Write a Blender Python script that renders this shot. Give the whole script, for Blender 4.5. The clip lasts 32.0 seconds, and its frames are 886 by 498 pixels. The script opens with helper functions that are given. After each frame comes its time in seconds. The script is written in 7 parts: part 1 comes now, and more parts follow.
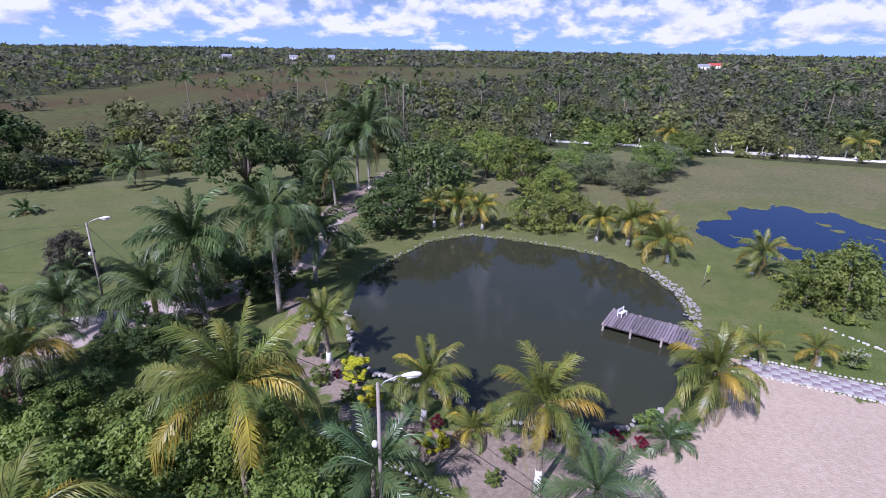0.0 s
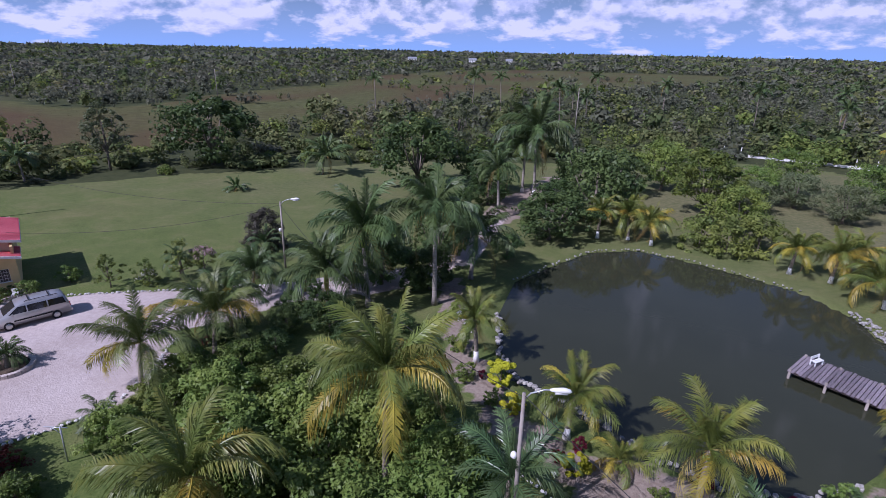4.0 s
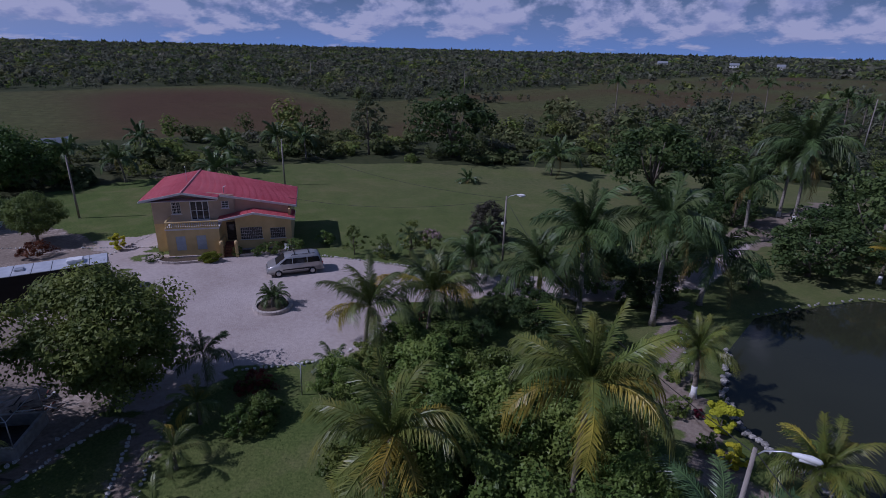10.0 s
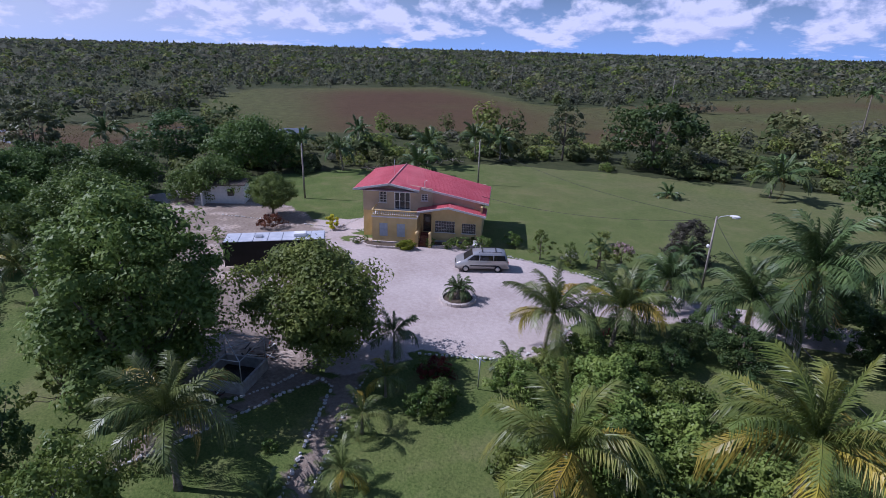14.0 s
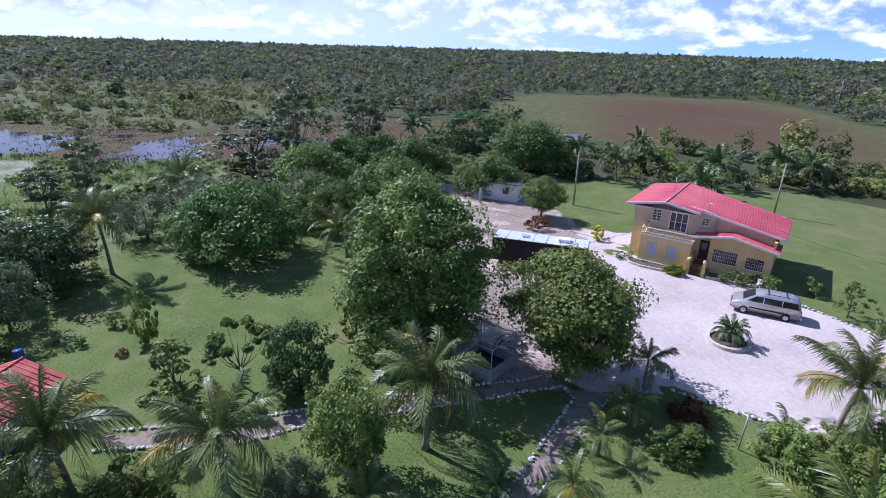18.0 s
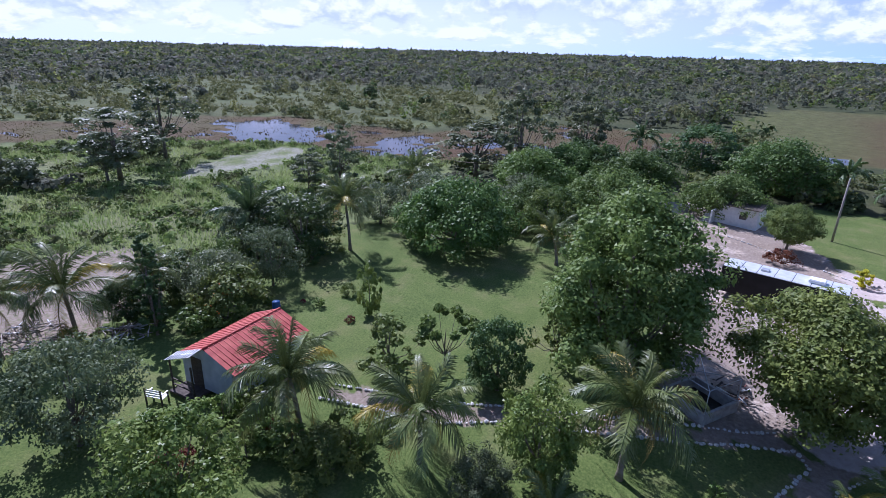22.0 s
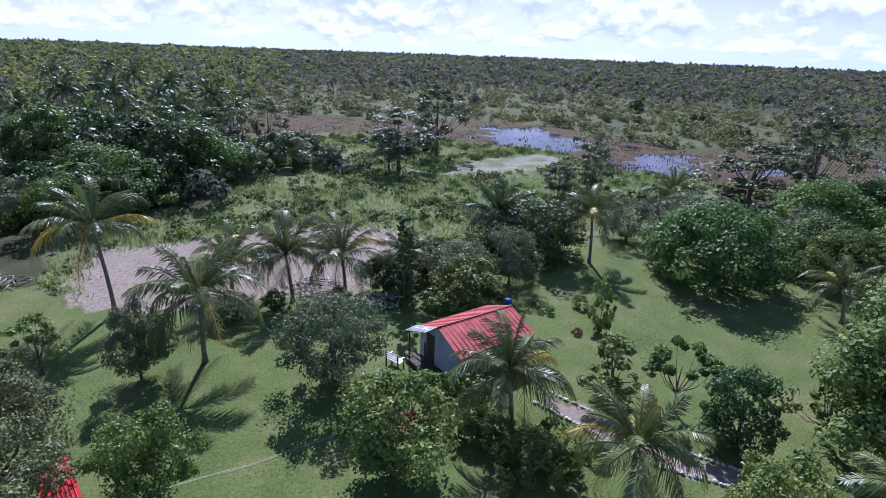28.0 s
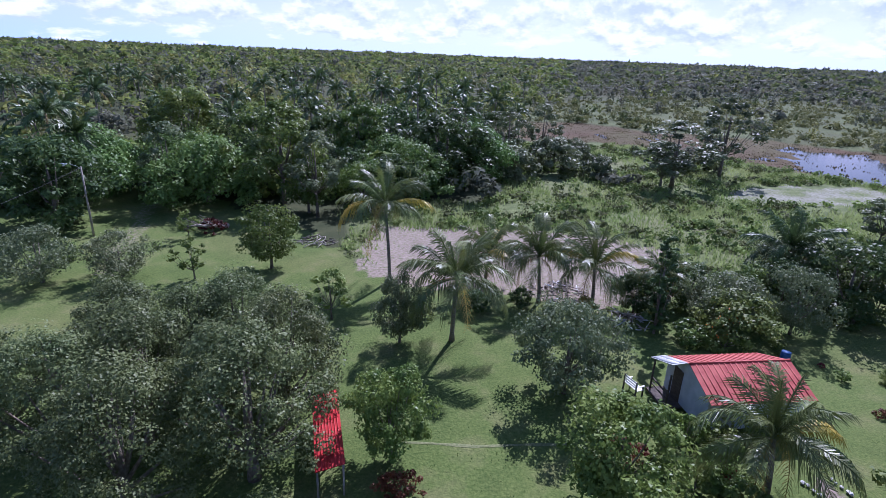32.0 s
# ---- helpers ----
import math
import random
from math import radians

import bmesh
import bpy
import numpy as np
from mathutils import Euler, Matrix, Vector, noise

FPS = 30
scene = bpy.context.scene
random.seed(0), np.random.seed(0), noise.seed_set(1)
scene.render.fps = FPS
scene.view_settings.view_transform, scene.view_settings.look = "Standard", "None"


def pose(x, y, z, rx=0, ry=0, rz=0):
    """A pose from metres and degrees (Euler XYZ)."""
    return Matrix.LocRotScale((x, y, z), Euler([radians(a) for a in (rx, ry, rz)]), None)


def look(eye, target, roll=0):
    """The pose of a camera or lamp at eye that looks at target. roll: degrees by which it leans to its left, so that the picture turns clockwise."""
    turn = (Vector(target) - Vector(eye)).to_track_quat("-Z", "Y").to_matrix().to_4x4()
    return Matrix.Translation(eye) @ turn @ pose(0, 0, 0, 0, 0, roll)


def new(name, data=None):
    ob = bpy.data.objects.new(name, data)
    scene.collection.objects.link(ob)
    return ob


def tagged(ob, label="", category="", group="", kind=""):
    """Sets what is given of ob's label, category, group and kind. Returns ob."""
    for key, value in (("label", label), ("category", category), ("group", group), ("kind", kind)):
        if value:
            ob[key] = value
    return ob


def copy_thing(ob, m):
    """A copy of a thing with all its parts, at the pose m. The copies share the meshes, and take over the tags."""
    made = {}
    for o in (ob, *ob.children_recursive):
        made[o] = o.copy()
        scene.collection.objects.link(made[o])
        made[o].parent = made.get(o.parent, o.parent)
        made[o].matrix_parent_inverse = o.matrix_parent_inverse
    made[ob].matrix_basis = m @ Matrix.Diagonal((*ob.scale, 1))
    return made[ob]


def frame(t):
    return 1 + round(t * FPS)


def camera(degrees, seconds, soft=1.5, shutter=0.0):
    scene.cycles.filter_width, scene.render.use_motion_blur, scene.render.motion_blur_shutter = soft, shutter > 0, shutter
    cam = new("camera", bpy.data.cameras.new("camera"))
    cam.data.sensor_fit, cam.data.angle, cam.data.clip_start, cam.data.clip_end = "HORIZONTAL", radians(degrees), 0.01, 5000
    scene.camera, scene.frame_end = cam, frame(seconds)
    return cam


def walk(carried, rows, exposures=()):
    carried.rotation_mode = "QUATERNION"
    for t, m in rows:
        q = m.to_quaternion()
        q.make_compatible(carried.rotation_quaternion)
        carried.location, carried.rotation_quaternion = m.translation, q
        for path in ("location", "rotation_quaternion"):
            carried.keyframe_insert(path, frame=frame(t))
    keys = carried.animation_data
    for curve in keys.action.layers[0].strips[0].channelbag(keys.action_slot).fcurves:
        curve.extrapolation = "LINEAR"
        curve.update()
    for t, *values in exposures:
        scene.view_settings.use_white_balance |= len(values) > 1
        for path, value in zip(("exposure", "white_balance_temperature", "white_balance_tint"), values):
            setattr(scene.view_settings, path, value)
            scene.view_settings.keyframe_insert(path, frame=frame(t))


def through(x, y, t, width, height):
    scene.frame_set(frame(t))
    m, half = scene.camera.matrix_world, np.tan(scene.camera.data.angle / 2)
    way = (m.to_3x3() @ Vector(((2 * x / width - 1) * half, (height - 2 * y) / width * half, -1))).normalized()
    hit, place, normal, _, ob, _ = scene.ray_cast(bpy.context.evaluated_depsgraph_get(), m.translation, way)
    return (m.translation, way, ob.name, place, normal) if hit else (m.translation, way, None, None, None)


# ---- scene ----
cam = camera(78.91, 32.0, soft=0.6)
PATH = [  # seconds, eye, yaw to the left, pitch, lean
    (0, 0.00, -0.00, 19.80, 0.00, -20.36, 0.87),
    (0.5, -0.03, 0.06, 19.79, 1.83, -20.32, 0.88),
    (1, -0.08, 0.12, 19.76, 3.83, -20.31, 0.96),
    (1.5, -0.14, 0.19, 19.71, 5.72, -20.29, 0.98),
    (2, -0.18, 0.27, 19.65, 7.29, -20.26, 1.03),
    (2.5, -0.22, 0.36, 19.60, 8.12, -20.23, 1.05),
    (3, -0.26, 0.45, 19.56, 10.79, -20.24, 1.11),
    (3.5, -0.31, 0.55, 19.55, 13.98, -20.27, 1.20),
    (4, -0.35, 0.63, 19.55, 17.50, -20.28, 1.24),
    (4.5, -0.39, 0.68, 19.56, 20.51, -20.32, 1.29),
    (6.5, -0.50, 0.79, 19.43, 28.89, -20.29, 1.43),
    (7, -0.54, 0.83, 19.37, 30.89, -20.31, 1.40),
    (7.5, -0.60, 0.88, 19.31, 32.40, -20.32, 1.36),
    (8, -0.65, 0.91, 19.24, 33.69, -20.34, 1.32),
    (8.5, -0.69, 0.93, 19.19, 35.35, -20.36, 1.31),
    (9, -0.72, 0.94, 19.15, 37.42, -20.39, 1.32),
    (9.5, -0.76, 0.96, 19.11, 39.56, -20.43, 1.35),
    (10, -0.81, 1.00, 19.09, 41.60, -20.45, 1.39),
    (10.5, -0.85, 1.03, 19.07, 43.81, -20.46, 1.36),
    (11, -0.87, 1.07, 19.07, 46.04, -20.45, 1.37),
    (11.5, -0.90, 1.07, 19.05, 48.60, -20.44, 1.44),
    (12, -0.97, 1.01, 19.01, 51.21, -20.42, 1.57),
    (12.5, -1.09, 0.88, 18.96, 53.78, -20.41, 1.49),
    (13, -1.25, 0.72, 18.92, 56.35, -20.39, 1.50),
    (13.5, -1.41, 0.56, 18.91, 58.90, -20.40, 1.53),
    (14, -1.55, 0.41, 18.92, 61.45, -20.41, 1.55),
    (14.5, -1.65, 0.28, 18.94, 64.36, -20.48, 1.63),
    (16.5, -1.74, -0.11, 19.18, 77.53, -20.56, 1.73),
    (17, -1.72, -0.18, 19.18, 81.37, -20.52, 1.74),
    (17.5, -1.70, -0.25, 19.15, 85.53, -20.51, 1.54),
    (18, -1.71, -0.33, 19.10, 89.72, -20.55, 1.70),
    (18.5, -1.75, -0.41, 19.05, 93.58, -20.54, 1.71),
    (19, -1.77, -0.49, 19.02, 96.14, -20.51, 1.68),
    (19.5, -1.75, -0.55, 19.00, 99.13, -20.47, 1.72),
    (20, -1.73, -0.63, 18.98, 101.56, -20.45, 1.69),
    (20.5, -1.71, -0.73, 18.96, 103.92, -20.42, 1.72),
    (21, -1.70, -0.84, 18.91, 106.72, -20.37, 1.78),
    (21.5, -1.73, -0.95, 18.86, 109.62, -20.31, 1.77),
    (22, -1.77, -1.05, 18.80, 112.47, -20.31, 1.66),
    (22.5, -1.81, -1.14, 18.76, 114.67, -20.26, 1.66),
    (23, -1.83, -1.21, 18.73, 116.56, -20.24, 1.66),
    (23.5, -1.85, -1.25, 18.72, 118.24, -20.22, 1.66),
    (24, -1.88, -1.28, 18.73, 119.76, -20.23, 1.64),
    (24.5, -1.91, -1.30, 18.76, 121.61, -20.22, 1.61),
    (26.5, -1.91, -1.21, 18.68, 130.23, -20.05, 2.12),
    (27, -1.89, -1.20, 18.61, 132.61, -20.02, 2.13),
    (27.5, -1.87, -1.21, 18.52, 135.56, -19.95, 2.13),
    (28, -1.83, -1.23, 18.42, 138.99, -19.93, 2.14),
    (28.5, -1.81, -1.29, 18.35, 142.61, -19.91, 2.21),
    (29, -1.81, -1.35, 18.29, 146.72, -19.95, 2.19),
    (29.5, -1.84, -1.40, 18.22, 150.50, -19.98, 2.19),
    (30, -1.87, -1.44, 18.17, 154.05, -19.99, 2.19),
    (30.5, -1.88, -1.47, 18.12, 157.58, -20.01, 2.37),
    (31, -1.87, -1.49, 18.09, 161.02, -19.96, 2.31),
    (31.5, -1.86, -1.49, 18.08, 164.37, -19.97, 2.23),
    (32, -1.83, -1.48, 18.08, 167.02, -19.94, 2.24),
]



def aim(x, y, z, yaw, pitch, lean):
    a, b = radians(yaw), radians(pitch)
    way = Vector((-math.sin(a) * math.cos(b), math.cos(a) * math.cos(b), math.sin(b)))
    eye = Vector((x, y, z))
    return look(eye, eye + way * 10.0, lean)


STOPS = [(0.0, 0.35), (3.0, 0.15), (4.5, -0.15), (6.5, -0.6), (9.0, -1.1), (11.5, -1.25), (13.0, -0.65), (14.5, 0.1), (17.0, 0.6), (20.0, 0.5), (27.0, 0.55), (32.0, 0.58)]
WHITES = {0.0: (5480, 34), 3.0: (5480, 33), 4.5: (5400, 33), 6.5: (5300, 33), 9.0: (5230, 33), 11.5: (5200, 32), 13.0: (5250, 30), 14.5: (5400, 27), 17.0: (5300, 26), 20.0: (5250, 27), 27.0: (5220, 31), 32.0: (5200, 32)}
EXPOSURES = [(t, e, *WHITES[t]) for t, e in STOPS]
walk(cam, [(t, aim(*row)) for t, *row in PATH], EXPOSURES)

# ---- sky and sun ----
SUN_EL, SUN_AZ = radians(45), math.atan2(-0.58, -0.81)   # azimuth from +y towards +x
sun_way = Vector((math.sin(SUN_AZ) * math.cos(SUN_EL), math.cos(SUN_AZ) * math.cos(SUN_EL), math.sin(SUN_EL)))
sun = new("sun", bpy.data.lights.new("sun", "SUN"))
sun.data.energy, sun.data.angle, sun.data.color = 5.0, radians(0.53), (1.0, 0.96, 0.91)
sun.matrix_world = look(sun_way * 100, (0, 0, 0))


def links(tree, *pairs):
    for a, b in pairs:
        tree.links.new(a, b)


def build_world():
    w = bpy.data.worlds.new("sky")
    w.use_nodes = True
    scene.world = w
    nt = w.node_tree
    nt.nodes.clear()
    N = nt.nodes.new
    out, bg, sky = N("ShaderNodeOutputWorld"), N("ShaderNodeBackground"), N("ShaderNodeTexSky")
    sky.sky_type, sky.sun_disc = "NISHITA", False
    sky.sun_elevation, sky.sun_rotation = SUN_EL, SUN_AZ
    sky.air_density, sky.dust_density, sky.ozone_density = 1.0, 0.7, 2.5
    bg.inputs["Strength"].default_value = 0.042
    tc, sep = N("ShaderNodeTexCoord"), N("ShaderNodeSeparateXYZ")
    zc = N("ShaderNodeMath"); zc.operation = "MAXIMUM"; zc.inputs[1].default_value = 0.0
    # cumulus in rows that crowd together towards the horizon: the height is taken as a logarithm
    def rows(lift):
        a, l, k, c = N("ShaderNodeMath"), N("ShaderNodeMath"), N("ShaderNodeMath"), N("ShaderNodeCombineXYZ")
        a.operation, l.operation, k.operation = "ADD", "LOGARITHM", "MULTIPLY"
        a.inputs[1].default_value, l.inputs[1].default_value, k.inputs[1].default_value = 0.034 + lift, math.e, 0.165
        links(nt, (zc.outputs[0], a.inputs[0]), (a.outputs[0], l.inputs[0]), (l.outputs[0], k.inputs[0]), (sep.outputs[0], c.inputs[0]), (sep.outputs[1], c.inputs[1]), (k.outputs[0], c.inputs[2]))
        return c
    mp, up = rows(0.0), rows(0.013)
    links(nt, (tc.outputs["Generated"], sep.inputs[0]), (sep.outputs[2], zc.inputs[0]))
    n1, n2, add, lift = N("ShaderNodeTexNoise"), N("ShaderNodeTexNoise"), N("ShaderNodeMath"), N("ShaderNodeMath")
    for n in (n1, n2):
        n.inputs["Scale"].default_value, n.inputs["Detail"].default_value, n.inputs["Roughness"].default_value = 13.5, 10, 0.57
    low = N("ShaderNodeValToRGB")                 # a clear gap over the horizon, then a bank of cumulus, few overhead
    e = low.color_ramp.elements
    e[0].position, e[0].color, e[1].position, e[1].color = 0.0, (0.0, 0.0, 0.0, 1), 0.6, (0.0, 0.0, 0.0, 1)
    e.new(0.012).color = (0.055, 0.055, 0.055, 1)
    e.new(0.028).color = (0.155, 0.155, 0.155, 1)
    e.new(0.05).color = (0.195, 0.195, 0.195, 1)
    e.new(0.13).color = (0.10, 0.10, 0.10, 1)
    e.new(0.24).color = (0.0, 0.0, 0.0, 1)
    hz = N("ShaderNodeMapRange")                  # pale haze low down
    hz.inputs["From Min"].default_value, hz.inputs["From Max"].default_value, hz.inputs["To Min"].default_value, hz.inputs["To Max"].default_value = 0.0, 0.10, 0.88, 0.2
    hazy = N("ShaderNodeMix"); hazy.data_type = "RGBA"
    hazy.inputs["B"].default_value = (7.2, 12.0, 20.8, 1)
    # a white veil of thin cloud round the sun's side
    dot, veil, veiled = N("ShaderNodeVectorMath"), N("ShaderNodeMapRange"), N("ShaderNodeMix")
    dot.operation, veiled.data_type = "DOT_PRODUCT", "RGBA"
    dot.inputs[1].default_value = tuple(sun_way)
    fade, thin = N("ShaderNodeMapRange"), N("ShaderNodeMath")
    thin.operation = "MULTIPLY"
    fade.inputs["From Min"].default_value, fade.inputs["From Max"].default_value, fade.inputs["To Min"].default_value, fade.inputs["To Max"].default_value = 0.05, 0.22, 1.0, 0.0
    veil.inputs["From Min"].default_value, veil.inputs["From Max"].default_value, veil.inputs["To Max"].default_value = 0.1, 0.7, 0.72
    veiled.inputs["B"].default_value = (17.5, 18.3, 20.3, 1)
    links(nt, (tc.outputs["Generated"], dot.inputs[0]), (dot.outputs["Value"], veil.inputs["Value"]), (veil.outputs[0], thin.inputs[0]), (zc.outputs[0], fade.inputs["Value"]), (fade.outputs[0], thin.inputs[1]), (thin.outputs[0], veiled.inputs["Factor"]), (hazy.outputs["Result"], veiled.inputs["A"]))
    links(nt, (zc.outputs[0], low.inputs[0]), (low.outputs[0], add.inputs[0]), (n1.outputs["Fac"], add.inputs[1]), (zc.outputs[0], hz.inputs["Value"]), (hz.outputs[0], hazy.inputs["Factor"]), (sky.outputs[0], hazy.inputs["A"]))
    r1 = N("ShaderNodeValToRGB")
    r1.color_ramp.elements[0].position, r1.color_ramp.elements[1].position = 0.59, 0.70
    # grey undersides: where more cloud stands above than here
    lift.operation = "SUBTRACT"
    r2 = N("ShaderNodeMapRange")
    r2.inputs["From Min"].default_value, r2.inputs["From Max"].default_value, r2.inputs["To Min"].default_value, r2.inputs["To Max"].default_value = -0.05, 0.09, 0.0, 1.0
    tone = N("ShaderNodeMix"); tone.data_type = "RGBA"
    tone.inputs["A"].default_value, tone.inputs["B"].default_value = (17.0, 17.6, 20.2, 1), (11.0, 12.6, 17.2, 1)
    mix = N("ShaderNodeMix"); mix.data_type = "RGBA"
    links(nt, (mp.outputs[0], n1.inputs["Vector"]), (up.outputs[0], n2.inputs["Vector"]), (add.outputs[0], r1.inputs[0]), (n2.outputs["Fac"], lift.inputs[0]), (n1.outputs["Fac"], lift.inputs[1]), (lift.outputs[0], r2.inputs["Value"]), (r2.outputs[0], tone.inputs["Factor"]),
          (r1.outputs[0], mix.inputs["Factor"]), (veiled.outputs["Result"], mix.inputs["A"]), (tone.outputs["Result"], mix.inputs["B"]),
          (mix.outputs["Result"], bg.inputs["Color"]), (bg.outputs[0], out.inputs["Surface"]))


build_world()


# ---- materials ----
def material(name, stops, scale=4.0, rough=0.8, metal=0.0, bump=0.0, bump_scale=40.0, spread=0.0, spread_hue=0.0, detail=6.0, through=0.0, island=False, spec=0.3, coords="Object", stretch=None):
    """stops: two or three colours laid out by a noise of that scale; spread: how far one object differs from the next."""
    m = bpy.data.materials.new(name)
    m.use_nodes = True
    nt = m.node_tree
    N = nt.nodes.new
    bsdf = nt.nodes["Principled BSDF"]
    out = nt.nodes["Material Output"]
    bsdf.inputs["Roughness"].default_value, bsdf.inputs["Metallic"].default_value = rough, metal
    bsdf.inputs["Specular IOR Level"].default_value = spec
    tc = N("ShaderNodeTexCoord")
    vec = tc.outputs[coords]
    if stretch:
        mp = N("ShaderNodeMapping"); mp.inputs["Scale"].default_value = stretch
        links(nt, (vec, mp.inputs["Vector"])); vec = mp.outputs[0]
    n = N("ShaderNodeTexNoise")
    n.inputs["Scale"].default_value, n.inputs["Detail"].default_value = scale, detail
    ramp = N("ShaderNodeValToRGB")
    e = ramp.color_ramp.elements
    e[0].position, e[1].position = 0.32, 0.68
    e[0].color, e[1].color = (*stops[0], 1), (*stops[-1], 1)
    if len(stops) == 3:
        e.new(0.5).color = (*stops[1], 1)
    links(nt, (vec, n.inputs["Vector"]), (n.outputs["Fac"], ramp.inputs[0]))
    col = ramp.outputs[0]
    if spread or spread_hue:
        src = N("ShaderNodeNewGeometry").outputs["Random Per Island"] if island else N("ShaderNodeObjectInfo").outputs["Random"]
        hsv = N("ShaderNodeHueSaturation")
        mv, mh = N("ShaderNodeMapRange"), N("ShaderNodeMapRange")
        mv.inputs["To Min"].default_value, mv.inputs["To Max"].default_value = 1 - spread, 1 + spread
        mh.inputs["To Min"].default_value, mh.inputs["To Max"].default_value = 0.5 - spread_hue, 0.5 + spread_hue
        w = N("ShaderNodeTexWhiteNoise"); w.noise_dimensions = "1D"
        links(nt, (src, mv.inputs["Value"]), (src, w.inputs["W"]), (w.outputs["Value"], mh.inputs["Value"]), (mv.outputs[0], hsv.inputs["Value"]), (mh.outputs[0], hsv.inputs["Hue"]), (col, hsv.inputs["Color"]))
        col = hsv.outputs[0]
    links(nt, (col, bsdf.inputs["Base Color"]))
    if bump:
        b, bn = N("ShaderNodeBump"), N("ShaderNodeTexNoise")
        bn.inputs["Scale"].default_value, bn.inputs["Detail"].default_value = bump_scale, 4
        b.inputs["Strength"].default_value, b.inputs["Distance"].default_value = bump, 0.05
        links(nt, (vec, bn.inputs["Vector"]), (bn.outputs["Fac"], b.inputs["Height"]), (b.outputs[0], bsdf.inputs["Normal"]))
    if through:
        tr, mx = N("ShaderNodeBsdfTranslucent"), N("ShaderNodeMixShader")
        mx.inputs[0].default_value = through
        links(nt, (col, tr.inputs["Color"]), (bsdf.outputs[0], mx.inputs[1]), (tr.outputs[0], mx.inputs[2]), (mx.outputs[0], out.inputs["Surface"]))
    return m


def leafy(name, stops, spread=0.25, hue=0.015, scale=0.6, rough=0.5, through=0.30, spec=0.17):
    return material(name, stops, scale=scale, rough=rough, spread=spread, spread_hue=hue, through=through, spec=spec, detail=3)


